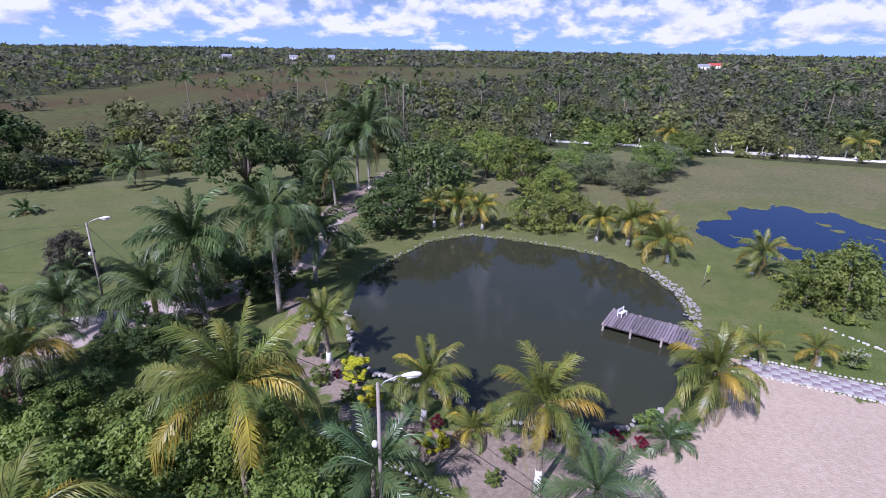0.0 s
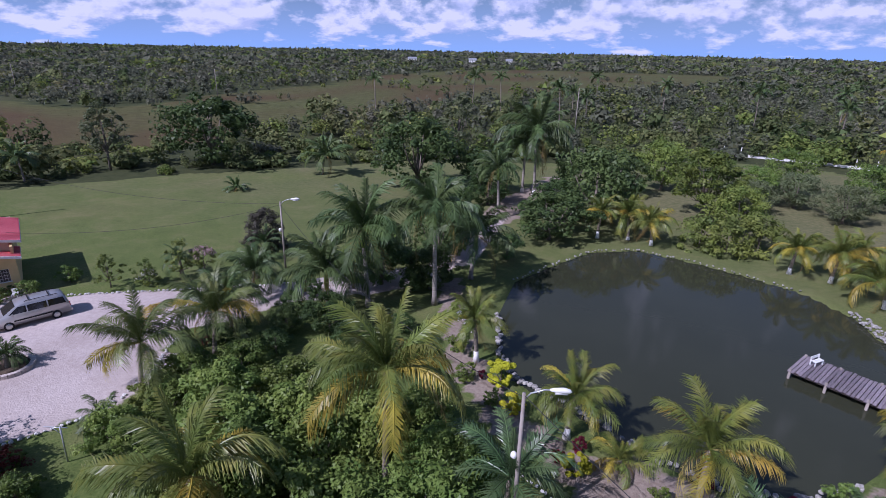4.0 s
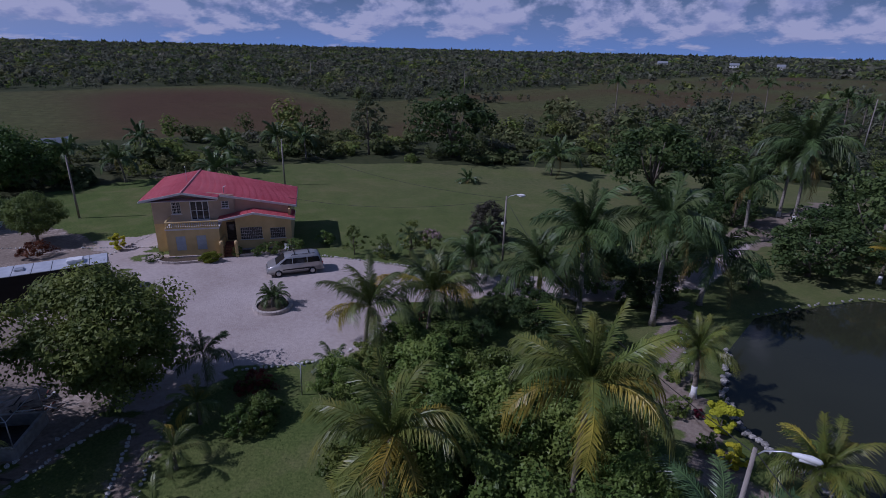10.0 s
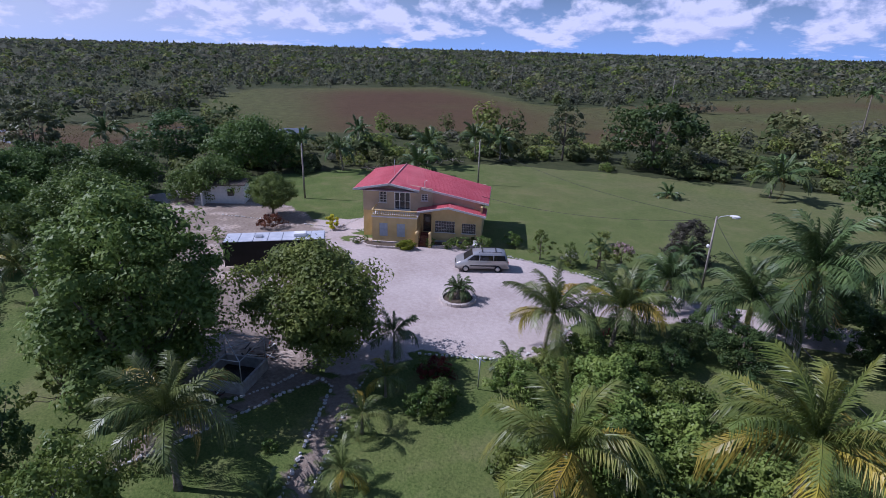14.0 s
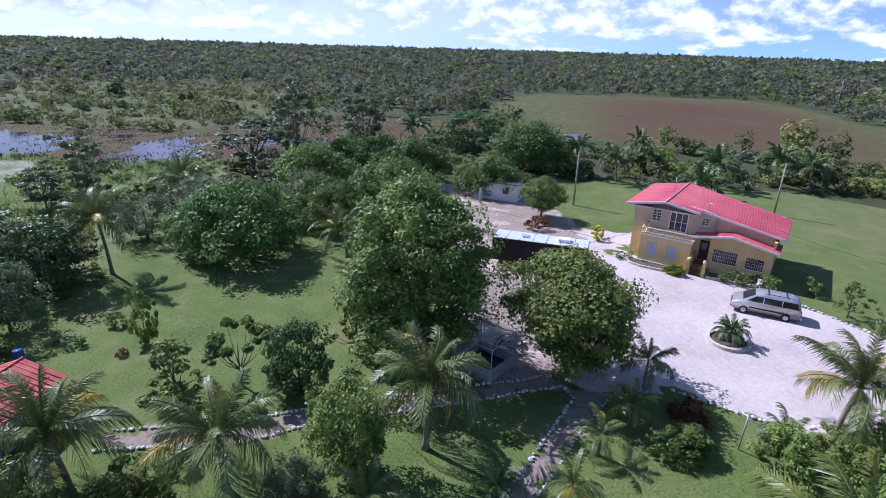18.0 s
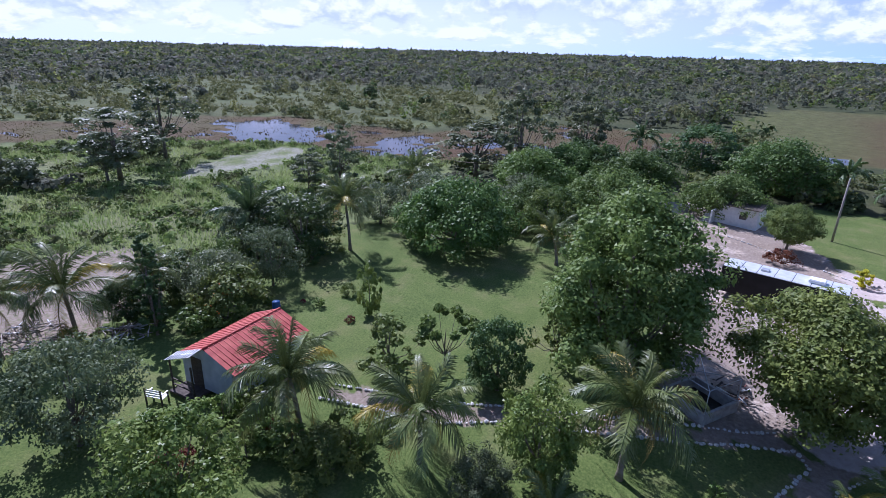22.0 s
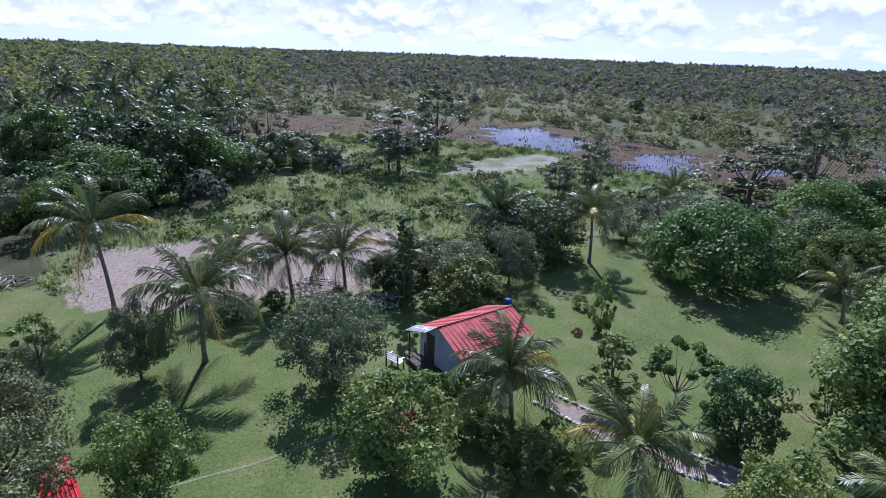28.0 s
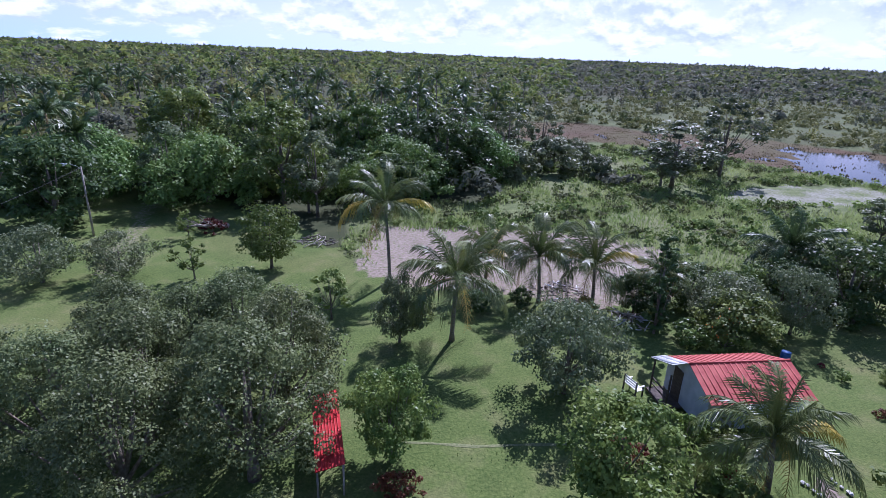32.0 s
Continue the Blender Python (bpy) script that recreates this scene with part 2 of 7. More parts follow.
M = {
    "coco": leafy("coconut_frond", [(0.075, 0.115, 0.026), (0.145, 0.18, 0.036), (0.27, 0.245, 0.045)], rough=0.4, spec=0.4, through=0.22, scale=0.35),
    "coco_dry": leafy("dry_frond", [(0.20, 0.15, 0.06), (0.34, 0.26, 0.07)], rough=0.6),
    "coco_yellow": leafy("yellow_frond", [(0.20, 0.19, 0.028), (0.40, 0.31, 0.04)], rough=0.42, spec=0.4, through=0.25),
    "royal": leafy("royal_palm_frond", [(0.045, 0.08, 0.026), (0.10, 0.145, 0.045)], rough=0.44, spec=0.32, through=0.18),
    "fern": leafy("feather_palm_frond", [(0.05, 0.098, 0.036), (0.10, 0.16, 0.055)], rough=0.36, spec=0.5, through=0.25),
    "lawn_palm": leafy("lawn_palm_frond", [(0.075, 0.112, 0.032), (0.13, 0.165, 0.046), (0.20, 0.21, 0.066)], rough=0.4, spec=0.4, through=0.22, scale=0.35),
    "mango": leafy("mango_leaf", [(0.07, 0.125, 0.03), (0.17, 0.25, 0.06)], rough=0.5),
    "bright": leafy("bright_leaf", [(0.082, 0.14, 0.03), (0.215, 0.27, 0.06)], rough=0.42),
    "grey": leafy("grey_green_leaf", [(0.085, 0.115, 0.050), (0.19, 0.22, 0.105)], rough=0.5, spec=0.22),
    "olive": leafy("olive_leaf", [(0.10, 0.142, 0.036), (0.225, 0.27, 0.06)], rough=0.52),
    "deep": leafy("deep_green_leaf", [(0.042, 0.078, 0.027), (0.11, 0.165, 0.048)], rough=0.45),
    "yellow": leafy("yellow_croton_leaf", [(0.32, 0.33, 0.02), (0.55, 0.54, 0.03)]),
    "red": leafy("red_cordyline_leaf", [(0.06, 0.012, 0.016), (0.20, 0.02, 0.035)]),
    "redbrown": leafy("red_brown_leaf", [(0.07, 0.02, 0.015), (0.16, 0.05, 0.025)]),
    "orange": leafy("orange_flower", [(0.6, 0.16, 0.02), (0.75, 0.28, 0.03)]),
    "bloom": leafy("white_bloom", [(0.5, 0.5, 0.42), (0.75, 0.75, 0.65)]),
    "pink": leafy("pink_bloom", [(0.35, 0.22, 0.24), (0.5, 0.38, 0.38)]),
    "redgrey": leafy("grey_brown_leaf", [(0.06, 0.055, 0.04), (0.11, 0.10, 0.075)]),
    "lime": leafy("lime_leaf", [(0.20, 0.24, 0.02), (0.32, 0.36, 0.04)]),
    "weed_lime": leafy("light_weed_leaf", [(0.14, 0.20, 0.05), (0.23, 0.29, 0.085)], rough=0.75, spec=0.1),
    "weed_bright": leafy("green_weed_leaf", [(0.09, 0.145, 0.036), (0.17, 0.22, 0.06)], rough=0.75, spec=0.1),
    "weed_olive": leafy("olive_weed_leaf", [(0.10, 0.118, 0.042), (0.18, 0.19, 0.075)], rough=0.75, spec=0.1),
    "bark": material("bark", [(0.10, 0.08, 0.06), (0.22, 0.19, 0.15)], scale=6, rough=0.9, bump=0.6, bump_scale=30),
    "palm_bark": material("palm_bark", [(0.16, 0.13, 0.10), (0.30, 0.26, 0.21)], scale=3, rough=0.9, bump=0.5, bump_scale=18, stretch=(1, 1, 6)),
    "royal_bark": material("royal_palm_bark", [(0.20, 0.18, 0.15), (0.34, 0.31, 0.27)], scale=2, rough=0.85, bump=0.3, bump_scale=14, stretch=(1, 1, 5)),
    "shaft": material("green_crownshaft", [(0.16, 0.24, 0.05), (0.26, 0.34, 0.08)], scale=3, rough=0.45),
    "whitewash": material("whitewash", [(0.62, 0.61, 0.58), (0.82, 0.81, 0.78)], scale=7, rough=0.85, bump=0.3),
    "white_stone": material("whitewashed_stone", [(0.38, 0.36, 0.33), (0.70, 0.69, 0.65)], scale=5, rough=0.9, bump=0.5, spread=0.15, bump_scale=12),
    "grey_stone": material("grey_stone", [(0.20, 0.19, 0.17), (0.42, 0.40, 0.37)], scale=5, rough=0.9, bump=0.5, spread=0.25, bump_scale=12),
    "cream": material("cream_wall_paint", [(0.60, 0.44, 0.20), (0.70, 0.53, 0.26)], scale=1.2, rough=0.8, bump=0.12, bump_scale=60),
    "beige": material("beige_wall_paint", [(0.46, 0.36, 0.25), (0.54, 0.43, 0.31)], scale=1.2, rough=0.85, bump=0.12, bump_scale=60),
    "roof_red": material("red_sheet_metal_roof", [(0.46, 0.075, 0.09), (0.55, 0.115, 0.13)], scale=0.5, rough=0.45, metal=0.0, spec=0.5),
    # roof red made paler: the metal's highlight along the ridge, put into colour
    "ridge_glint": material("red_sheet_painted_glint", [(0.60, 0.24, 0.24), (0.68, 0.33, 0.32)], scale=1.5, rough=0.4, spec=0.5),
    "hut_red": material("faded_red_roof", [(0.34, 0.05, 0.04), (0.48, 0.11, 0.08)], scale=1.6, rough=0.6),
    "zinc": material("zinc_sheet", [(0.40, 0.41, 0.42), (0.62, 0.63, 0.64)], scale=1.5, rough=0.4, metal=0.6),
    "fascia": material("white_fascia", [(0.66, 0.62, 0.60), (0.78, 0.75, 0.72)], scale=3, rough=0.6),
    "hut_wall": material("pale_blue_plywood", [(0.36, 0.40, 0.46), (0.50, 0.54, 0.60)], scale=1.5, rough=0.8, bump=0.2),
    "dark_wood": material("dark_weathered_wood", [(0.045, 0.035, 0.03), (0.11, 0.09, 0.075)], scale=3, rough=0.85, bump=0.4, stretch=(1, 1, 5)),
    "dock_wood": material("weathered_dock_plank", [(0.15, 0.125, 0.14), (0.30, 0.26, 0.27)], scale=3, rough=0.9, bump=0.5, spread=0.3, stretch=(6, 1, 1)),
    "pole_wood": material("weathered_pole", [(0.22, 0.19, 0.16), (0.38, 0.34, 0.30)], scale=2, rough=0.9, bump=0.4, stretch=(3, 3, 0.5)),
    "glass": material("dark_window_glass", [(0.015, 0.017, 0.02), (0.03, 0.034, 0.04)], scale=1, rough=0.08, spec=0.6),
    "shutter": material("blue_grey_shutter", [(0.40, 0.45, 0.52), (0.52, 0.57, 0.63)], scale=3, rough=0.6),
    "white_paint": material("white_paint", [(0.70, 0.70, 0.69), (0.82, 0.82, 0.80)], scale=3, rough=0.5),
    "van_paint": material("silver_car_paint", [(0.42, 0.41, 0.40), (0.46, 0.45, 0.44)], scale=2, rough=0.28, metal=0.55, spec=0.5),
    "car_glass": material("tinted_car_glass", [(0.012, 0.013, 0.015), (0.02, 0.022, 0.025)], scale=1, rough=0.05, spec=0.6),
    "rubber": material("black_rubber", [(0.02, 0.02, 0.02), (0.035, 0.035, 0.035)], scale=6, rough=0.8),
    "alloy": material("alloy_rim", [(0.45, 0.45, 0.45), (0.55, 0.55, 0.55)], scale=4, rough=0.3, metal=0.8),
    "tail_red": material("red_tail_lens", [(0.35, 0.01, 0.01), (0.45, 0.02, 0.02)], scale=4, rough=0.2),
    "lens": material("clear_lens", [(0.55, 0.56, 0.57), (0.7, 0.7, 0.7)], scale=4, rough=0.12),
    "trailer_black": material("black_trailer_paint", [(0.006, 0.006, 0.007), (0.014, 0.014, 0.016)], scale=1, rough=0.45, spec=0.25),
    "trailer_roof": material("bare_aluminium_sheet", [(0.55, 0.57, 0.60), (0.70, 0.71, 0.73)], scale=1.5, rough=0.35, metal=0.3),
    "concrete": material("grey_concrete", [(0.30, 0.29, 0.27), (0.46, 0.45, 0.42)], scale=3, rough=0.9, bump=0.3),
    "iron": material("dark_iron", [(0.03, 0.028, 0.027), (0.06, 0.055, 0.05)], scale=5, rough=0.6, metal=0.4),
    "rust": material("rusty_iron", [(0.14, 0.06, 0.03), (0.26, 0.13, 0.07)], scale=5, rough=0.85),
    "brick_red": material("red_brick_step", [(0.16, 0.05, 0.035), (0.26, 0.09, 0.06)], scale=6, rough=0.85, bump=0.3),
    "plastic_blue": material("blue_plastic", [(0.03, 0.08, 0.22), (0.05, 0.11, 0.28)], scale=3, rough=0.5),
    "plastic_white": material("white_plastic", [(0.68, 0.68, 0.66), (0.78, 0.78, 0.76)], scale=3, rough=0.5),
    "cable": material("black_cable", [(0.02, 0.02, 0.02), (0.04, 0.04, 0.04)], scale=3, rough=0.6),
    "zinc_red": material("rust_red_sheet", [(0.36, 0.02, 0.02), (0.5, 0.04, 0.04)], scale=2, rough=0.5),
    "elder": leafy("dull_green_leaf", [(0.075, 0.105, 0.038), (0.20, 0.235, 0.088)], rough=0.48, spec=0.2),
    "plum": material("plum_concrete_block", [(0.20, 0.16, 0.18), (0.30, 0.25, 0.27)], scale=4, rough=0.9, bump=0.3),
    "kerb": material("pale_kerb_stone", [(0.42, 0.36, 0.32), (0.58, 0.52, 0.47)], scale=4, rough=0.9, bump=0.3),
    "soil": material("dark_soil", [(0.07, 0.05, 0.035), (0.13, 0.10, 0.07)], scale=5, rough=0.95, bump=0.5),
    "orange_board": material("orange_brown_board", [(0.40, 0.17, 0.08), (0.52, 0.25, 0.13)], scale=3, rough=0.8),
    "flag_green": material("faded_green_cloth", [(0.30, 0.40, 0.05), (0.42, 0.50, 0.10)], scale=3, rough=0.8),
    "pale_road": material("pale_limestone_road", [(0.46, 0.43, 0.38), (0.62, 0.59, 0.53)], scale=1.2, rough=0.95, bump=0.3),
    "worn_grass": material("worn_pale_grass", [(0.10, 0.125, 0.045), (0.21, 0.21, 0.10)], scale=9, rough=0.95),
    "turf": leafy("turf_blade", [(0.10, 0.15, 0.035), (0.18, 0.22, 0.065)], spread=0.25, scale=0.2),
    "reed": leafy("marsh_reed", [(0.062, 0.05, 0.021), (0.10, 0.085, 0.034)], spread=0.3, scale=0.05),
    "grass_tuft": leafy("tall_grass_blade", [(0.17, 0.225, 0.065), (0.30, 0.33, 0.13)], spread=0.3, scale=0.08, through=0.5),
}


# ---- mesh helpers ----
def mesh_from(name, verts, faces, mat, smooth=False):
    me = bpy.data.meshes.new(name)
    me.from_pydata([tuple(v) for v in verts], [], [tuple(f) for f in faces])
    me.materials.append(mat)
    if smooth:
        me.shade_smooth()
    return me


def quads(name, verts, mat, per=4, smooth=False):
    """A mesh of loose faces, each of 'per' corners, from an array of corners."""
    verts = np.asarray(verts, dtype=np.float32).reshape(-1, 3)
    n = len(verts) // per
    me = bpy.data.meshes.new(name)
    me.vertices.add(len(verts))
    me.vertices.foreach_set("co", verts.ravel())
    me.loops.add(len(verts))
    me.loops.foreach_set("vertex_index", np.arange(len(verts), dtype=np.int32))
    me.polygons.add(n)
    me.polygons.foreach_set("loop_start", np.arange(0, n * per, per, dtype=np.int32))
    me.update(calc_edges=True)
    me.materials.append(mat)
    if smooth:
        me.shade_smooth()
    return me


GROUPS = {"coconut_palm": "coconut palms of the garden", "royal_palm": "royal palms by the driveway", "feather_palm": "feathery palms of the garden", "woodland_palm": "palms of the woodland",
          "lamp_post": "lamp posts of the property", "plastic_chair": "white plastic chairs", "stone_border": "stone borders of the garden", "old_tree": "old trees over bare ground", "cordyline": "red cordylines by the pond"}


def thing(name, label, category, m=None, group="", kind="", data=None):
    ob = new(name, data)
    if m is not None:
        ob.matrix_world = m
    return tagged(ob, label, category, group or GROUPS.get(name, ""), kind)


def part(name, bm, mat, parent, label="", at=None):
    """Links a bmesh or a mesh as one mesh object under its thing or part."""
    if isinstance(bm, bmesh.types.BMesh):
        me = bpy.data.meshes.new(name)
        bmesh.ops.recalc_face_normals(bm, faces=bm.faces)
        bm.to_mesh(me)
        bm.free()
        me.materials.append(mat)
    else:
        me = bm
    ob = new(name, me)
    ob.parent = parent
    if at is not None:
        ob.matrix_basis = at
    if label:
        ob["label"] = label
    return ob


def box(x0, x1, y0, y1, z0, z1, bevel=0.0, bm=None):
    own = bmesh.new()
    bmesh.ops.create_cube(own, size=1.0)
    for v in own.verts:
        v.co = Vector(((x0 + x1) / 2 + v.co.x * (x1 - x0), (y0 + y1) / 2 + v.co.y * (y1 - y0), (z0 + z1) / 2 + v.co.z * (z1 - z0)))
    if bevel:
        bmesh.ops.bevel(own, geom=own.edges[:], offset=bevel, segments=2, affect="EDGES")
    return join(bm, own)


def join(bm, own):
    if bm is None:
        return own
    me = bpy.data.meshes.new("tmp")
    own.to_mesh(me)
    own.free()
    bm.from_mesh(me)
    bpy.data.meshes.remove(me)
    return bm


def tube(points, radii, sides=8, bm=None, cap=True):
    """A tapered tube along points."""
    bm = bm or bmesh.new()
    pts = [Vector(p) for p in points]
    rings = []
    for i, p in enumerate(pts):
        d = (pts[min(i + 1, len(pts) - 1)] - pts[max(i - 1, 0)]).normalized()
        a = d.orthogonal().normalized() if abs(d.z) < 0.95 else Vector((1, 0, 0))
        a = (a - d * a.dot(d)).normalized()
        b = d.cross(a)
        r = radii[i] if isinstance(radii, (list, tuple)) else radii
        rings.append([bm.verts.new(p + a * r * math.cos(k * 2 * math.pi / sides) + b * r * math.sin(k * 2 * math.pi / sides)) for k in range(sides)])
    for r0, r1 in zip(rings, rings[1:]):
        for k in range(sides):
            bm.faces.new((r0[k], r0[(k + 1) % sides], r1[(k + 1) % sides], r1[k]))
    if cap:
        bm.faces.new(rings[0][::-1])
        bm.faces.new(rings[-1])
    for f in bm.faces:
        f.smooth = True
    return bm


def prism(outline, y0, y1, bm=None):
    """An outline in x and z, extruded along y."""
    bm = bm or bmesh.new()
    a = [bm.verts.new((x, y0, z)) for x, z in outline]
    b = [bm.verts.new((x, y1, z)) for x, z in outline]
    n = len(outline)
    bm.faces.new(a)
    bm.faces.new(b[::-1])
    for i in range(n):
        bm.faces.new((a[i], b[i], b[(i + 1) % n], a[(i + 1) % n]))
    return bm


def slab(corners, thick, bm=None):
    """A sheet with thickness below its four corners."""
    bm = bm or bmesh.new()
    top = [bm.verts.new(c) for c in corners]
    low = [bm.verts.new((c[0], c[1], c[2] - thick)) for c in corners]
    n = len(corners)
    bm.faces.new(top)
    bm.faces.new(low[::-1])
    for i in range(n):
        bm.faces.new((top[i], low[i], low[(i + 1) % n], top[(i + 1) % n]))
    return bm


# ---- the lie of the land ----
def inside(poly, X, Y):
    P = np.array(poly)
    hit = np.zeros(X.shape, bool)
    for (x0, y0), (x1, y1) in zip(P, np.roll(P, -1, 0)):
        c = ((y0 > Y) != (y1 > Y)) & (X < (x1 - x0) * (Y - y0) / (y1 - y0 + 1e-12) + x0)
        hit ^= c
    return hit


def wobble(X, Y, scale, seed):
    """A smooth field in about -1 to 1."""
    rng = np.random.RandomState(seed)
    out = np.zeros(X.shape)
    for k in range(7):
        a, f, p = rng.rand() * 6.28, (0.6 + 1.8 * rng.rand()) / scale, rng.rand() * 6.28
        out += np.sin((X * np.cos(a) + Y * np.sin(a)) * f * 6.28 + p + 1.5 * np.sin((Y * np.cos(a) - X * np.sin(a)) * f * 3.1 + k))
    return out / 4.0


def edge_distance(poly, X, Y):
    P = np.array(poly, float)
    best = np.full(X.shape, 1e9)
    for a, b in zip(P, np.roll(P, -1, 0)):
        d = b - a
        k = np.clip(((X - a[0]) * d[0] + (Y - a[1]) * d[1]) / (d @ d + 1e-9), 0, 1)
        best = np.minimum(best, np.hypot(X - a[0] - k * d[0], Y - a[1] - k * d[1]))
    return best


POND = [(-6.2, 32.8), (-7.6, 38.5), (-7.5, 45.7), (-4.8, 50.8), (-1.5, 56.0), (3.0, 58.3), (8.6, 56.6), (13.7, 54.1), (17.2, 51.8), (19.5, 48.1), (20.4, 43.6), (20.1, 39.2), (19.2, 35.1), (16.5, 30.5), (13.0, 26.5), (10.0, 24.6), (6.9, 24.0), (3.3, 25.4), (-1.4, 28.4), (-4.6, 29.9)]
LAGOON = [(29.5, 62), (34, 67), (40, 72.3), (47, 74), (53, 70), (56, 62), (54, 52), (46, 41), (38, 40), (36, 46), (35.5, 51), (31.5, 55)]
PROPERTY = [(-80, -6), (-86, 12), (-85, 30), (-81, 52), (-66, 69), (-47, 84), (-39, 93), (-24, 98), (-5, 105), (20, 118), (50, 112), (90, 98), (110, 40), (100, -40), (40, -62), (24, -78), (14, -76), (6, -63), (-1, -55.5), (-5, -47), (-9, -41), (-22, -37), (-34, -37), (-46, -36), (-57, -30), (-66, -22), (-74, -14)]
DRIVE = [(-50.0, 14.0), (-53.2, 18.2), (-50.6, 20.2), (-45.6, 27.6), (-42, 29.3), (-34, 33.5), (-27, 37.2), (-21, 42.2), (-16.6, 45.5), (-15, 52), (-14.6, 66), (-12.4, 66), (-12, 58), (-12.4, 49), (-14.5, 42.5), (-19, 38.2), (-24.9, 33.9), (-28.7, 28), (-26.2, 24), (-26.3, 19), (-28, 16), (-29.8, 14), (-29, 9), (-32, 5), (-38, 1.5), (-46, 3.4), (-52, 3), (-58, 2.5), (-66, 3), (-74, 1), (-80, -2), (-81, 3), (-72, 9), (-63, 12.4), (-59.5, 19), (-60, 23), (-57.5, 23), (-55, 18.8), (-53.2, 17.0)]
SAND = [(20.6, 34.6), (21.2, 31.0), (27.0, 27.3), (38, 22), (52, 18), (52, -6), (14, -6), (6.5, 8), (5.5, 19.5), (8.5, 21.6), (12.5, 23.3), (16.8, 27.2), (18.6, 32.0)]
PONDSIDE = [(-12.4, 45), (-10.5, 38), (-8.4, 33.4), (-7.0, 30.6), (-4.6, 27.4), (0.5, 24.0), (4.0, 21.5), (6.0, 19.0), (3.4, 19.2), (-0.5, 21.8), (-5.6, 25.8), (-8.8, 29.6), (-11.5, 36), (-13.9, 42.5)]
SHELLS = [(-8, -57.5), (-6, -50), (-6, -45.5), (-9, -42.3), (-13.5, -41.3), (-18, -39.0), (-22, -37), (-28, -37), (-33, -42.5), (-34.5, -47), (-30, -51.5), (-21.5, -54.5), (-13, -56)]
SPOIL = [(-2.5, -45.5), (-4.5, -50), (-1, -53.5), (2.5, -52), (1.5, -48)]
BED = [(0.5, 24.4), (4, 21.3), (5.5, 19.5), (8.5, 21.4), (12.5, 23.1), (14.5, 26.6), (12.5, 26.4), (10, 24.4), (6.9, 23.8), (3.3, 25.2)]
YARD = [(-30.4, 6.8), (-29.8, 2.5), (-31.5, 0), (-35, -1), (-40, 0.5), (-46, 2.4), (-52, 2), (-56, -1), (-62, -3), (-70, 0), (-76, 2), (-80, 10), (-72, 13), (-62, 16), (-57, 15), (-52, 10.5), (-47, 9.5), (-41, 10.5), (-36, 10), (-32.6, 9.2)]
TRACK = [(17.2, -46), (18.4, -60), (20.4, -75), (20.6, -95), (17.6, -95), (17.7, -75), (16.2, -60), (14.8, -46)]
DRY = [(20, 64), (26, 58), (33, 74), (48, 78), (60, 72), (90, 92), (50, 110), (22, 114), (8, 100), (4, 80), (10, 66)]
DIRT_B = [(-17, 60), (-12, 62), (-8, 74), (-4, 90), (-10, 92), (-14, 76)]
WALK_A = [(-19.2, 2.0), (-20.6, 2.8), (-22.6, 4.2), (-25.2, 5.9), (-28.2, 7.8), (-30.2, 8.6), (-31.6, 11.3), (-29.2, 10.6), (-27.4, 8.9), (-24.2, 6.6), (-22.3, 5.4), (-20.5, 4.1), (-18.6, 3.0)]
WALK_B = [(-29.6, 8.2), (-30.5, 6.5), (-29.8, 4.9), (-29.4, 3.0), (-28.3, -1.0), (-26.5, -7.6), (-25.4, -10.4), (-24.3, -17.3), (-23.0, -17.3), (-23.9, -10.0), (-25.1, -7.6), (-27.0, -1.0), (-28.1, 2.8), (-28.8, 4.8), (-29.3, 7.2)]

# shallow flooded marsh and the peat meadow behind the house, as bands of distance over the bearing
WET_AZ = [84, 88, 91, 94, 101, 107, 110, 114, 118, 121, 124, 127, 133, 139, 145, 151, 158, 164]
WET_IN = [140, 116, 113, 109, 102, 100, 99, 99, 99, 100, 107, 112, 118, 122, 124, 128, 124, 140]
WET_OUT = [140, 158, 164, 162, 158, 157, 140, 135, 140, 145, 148, 163, 168, 169, 166, 174, 170, 140]
PEAT_AZ = [-10, -8, 5, 13, 22, 29, 39, 45, 49, 53, 57, 62, 70, 78, 82, 86]
PEAT_IN = [600, 416, 284, 222, 187, 155, 130, 122, 119, 124, 130, 130, 128, 128, 134, 190]
PEAT_OUT = [600, 647, 640, 632, 480, 330, 262, 216, 212, 218, 262, 297, 290, 270, 258, 190]
OPEN_WATER = ([(-88, -78), (-95, -92), (-108, -108), (-121, -98), (-112, -76), (-95, -68)], [(-87, -49), (-104, -61), (-119, -56), (-97, -43)],
              [(-110, -38), (-128, -41), (-128, -34), (-112, -32)], [(-120, 20), (-138, 22), (-138, 33), (-122, 31)])
OLIVE_GLADE = [(-229, -115), (-250, -100), (-222, -63), (-170, -49), (-158, -66)]
PALE_SEDGE = [(-58, -66), (-62, -70), (-74, -73.5), (-89, -71.5), (-86, -64), (-75, -60), (-62, -63)]


def grown(poly, d):
    c = np.mean(np.array(poly), 0)
    return [tuple(c + (np.array(p) - c) * (1 + d / max(np.hypot(*(np.array(p) - c)), 1))) for p in poly]


def bearing(X, Y):
    az = np.degrees(np.arctan2(-X, Y))
    return np.where(az < -100, az + 360, az), np.hypot(X, Y)


def band(X, Y, azs, lo, hi, ragged, soft):
    az, r = bearing(X, Y)
    rr = r * (1 + ragged * wobble(X, Y, 60, 3) + 0.6 * ragged * wobble(X, Y, 17, 4))
    return np.clip((rr - np.interp(az, azs, lo)) / soft, 0, 1) * np.clip((np.interp(az, azs, hi) - rr) / soft, 0, 1) * ((az > azs[0]) & (az < azs[-1]))


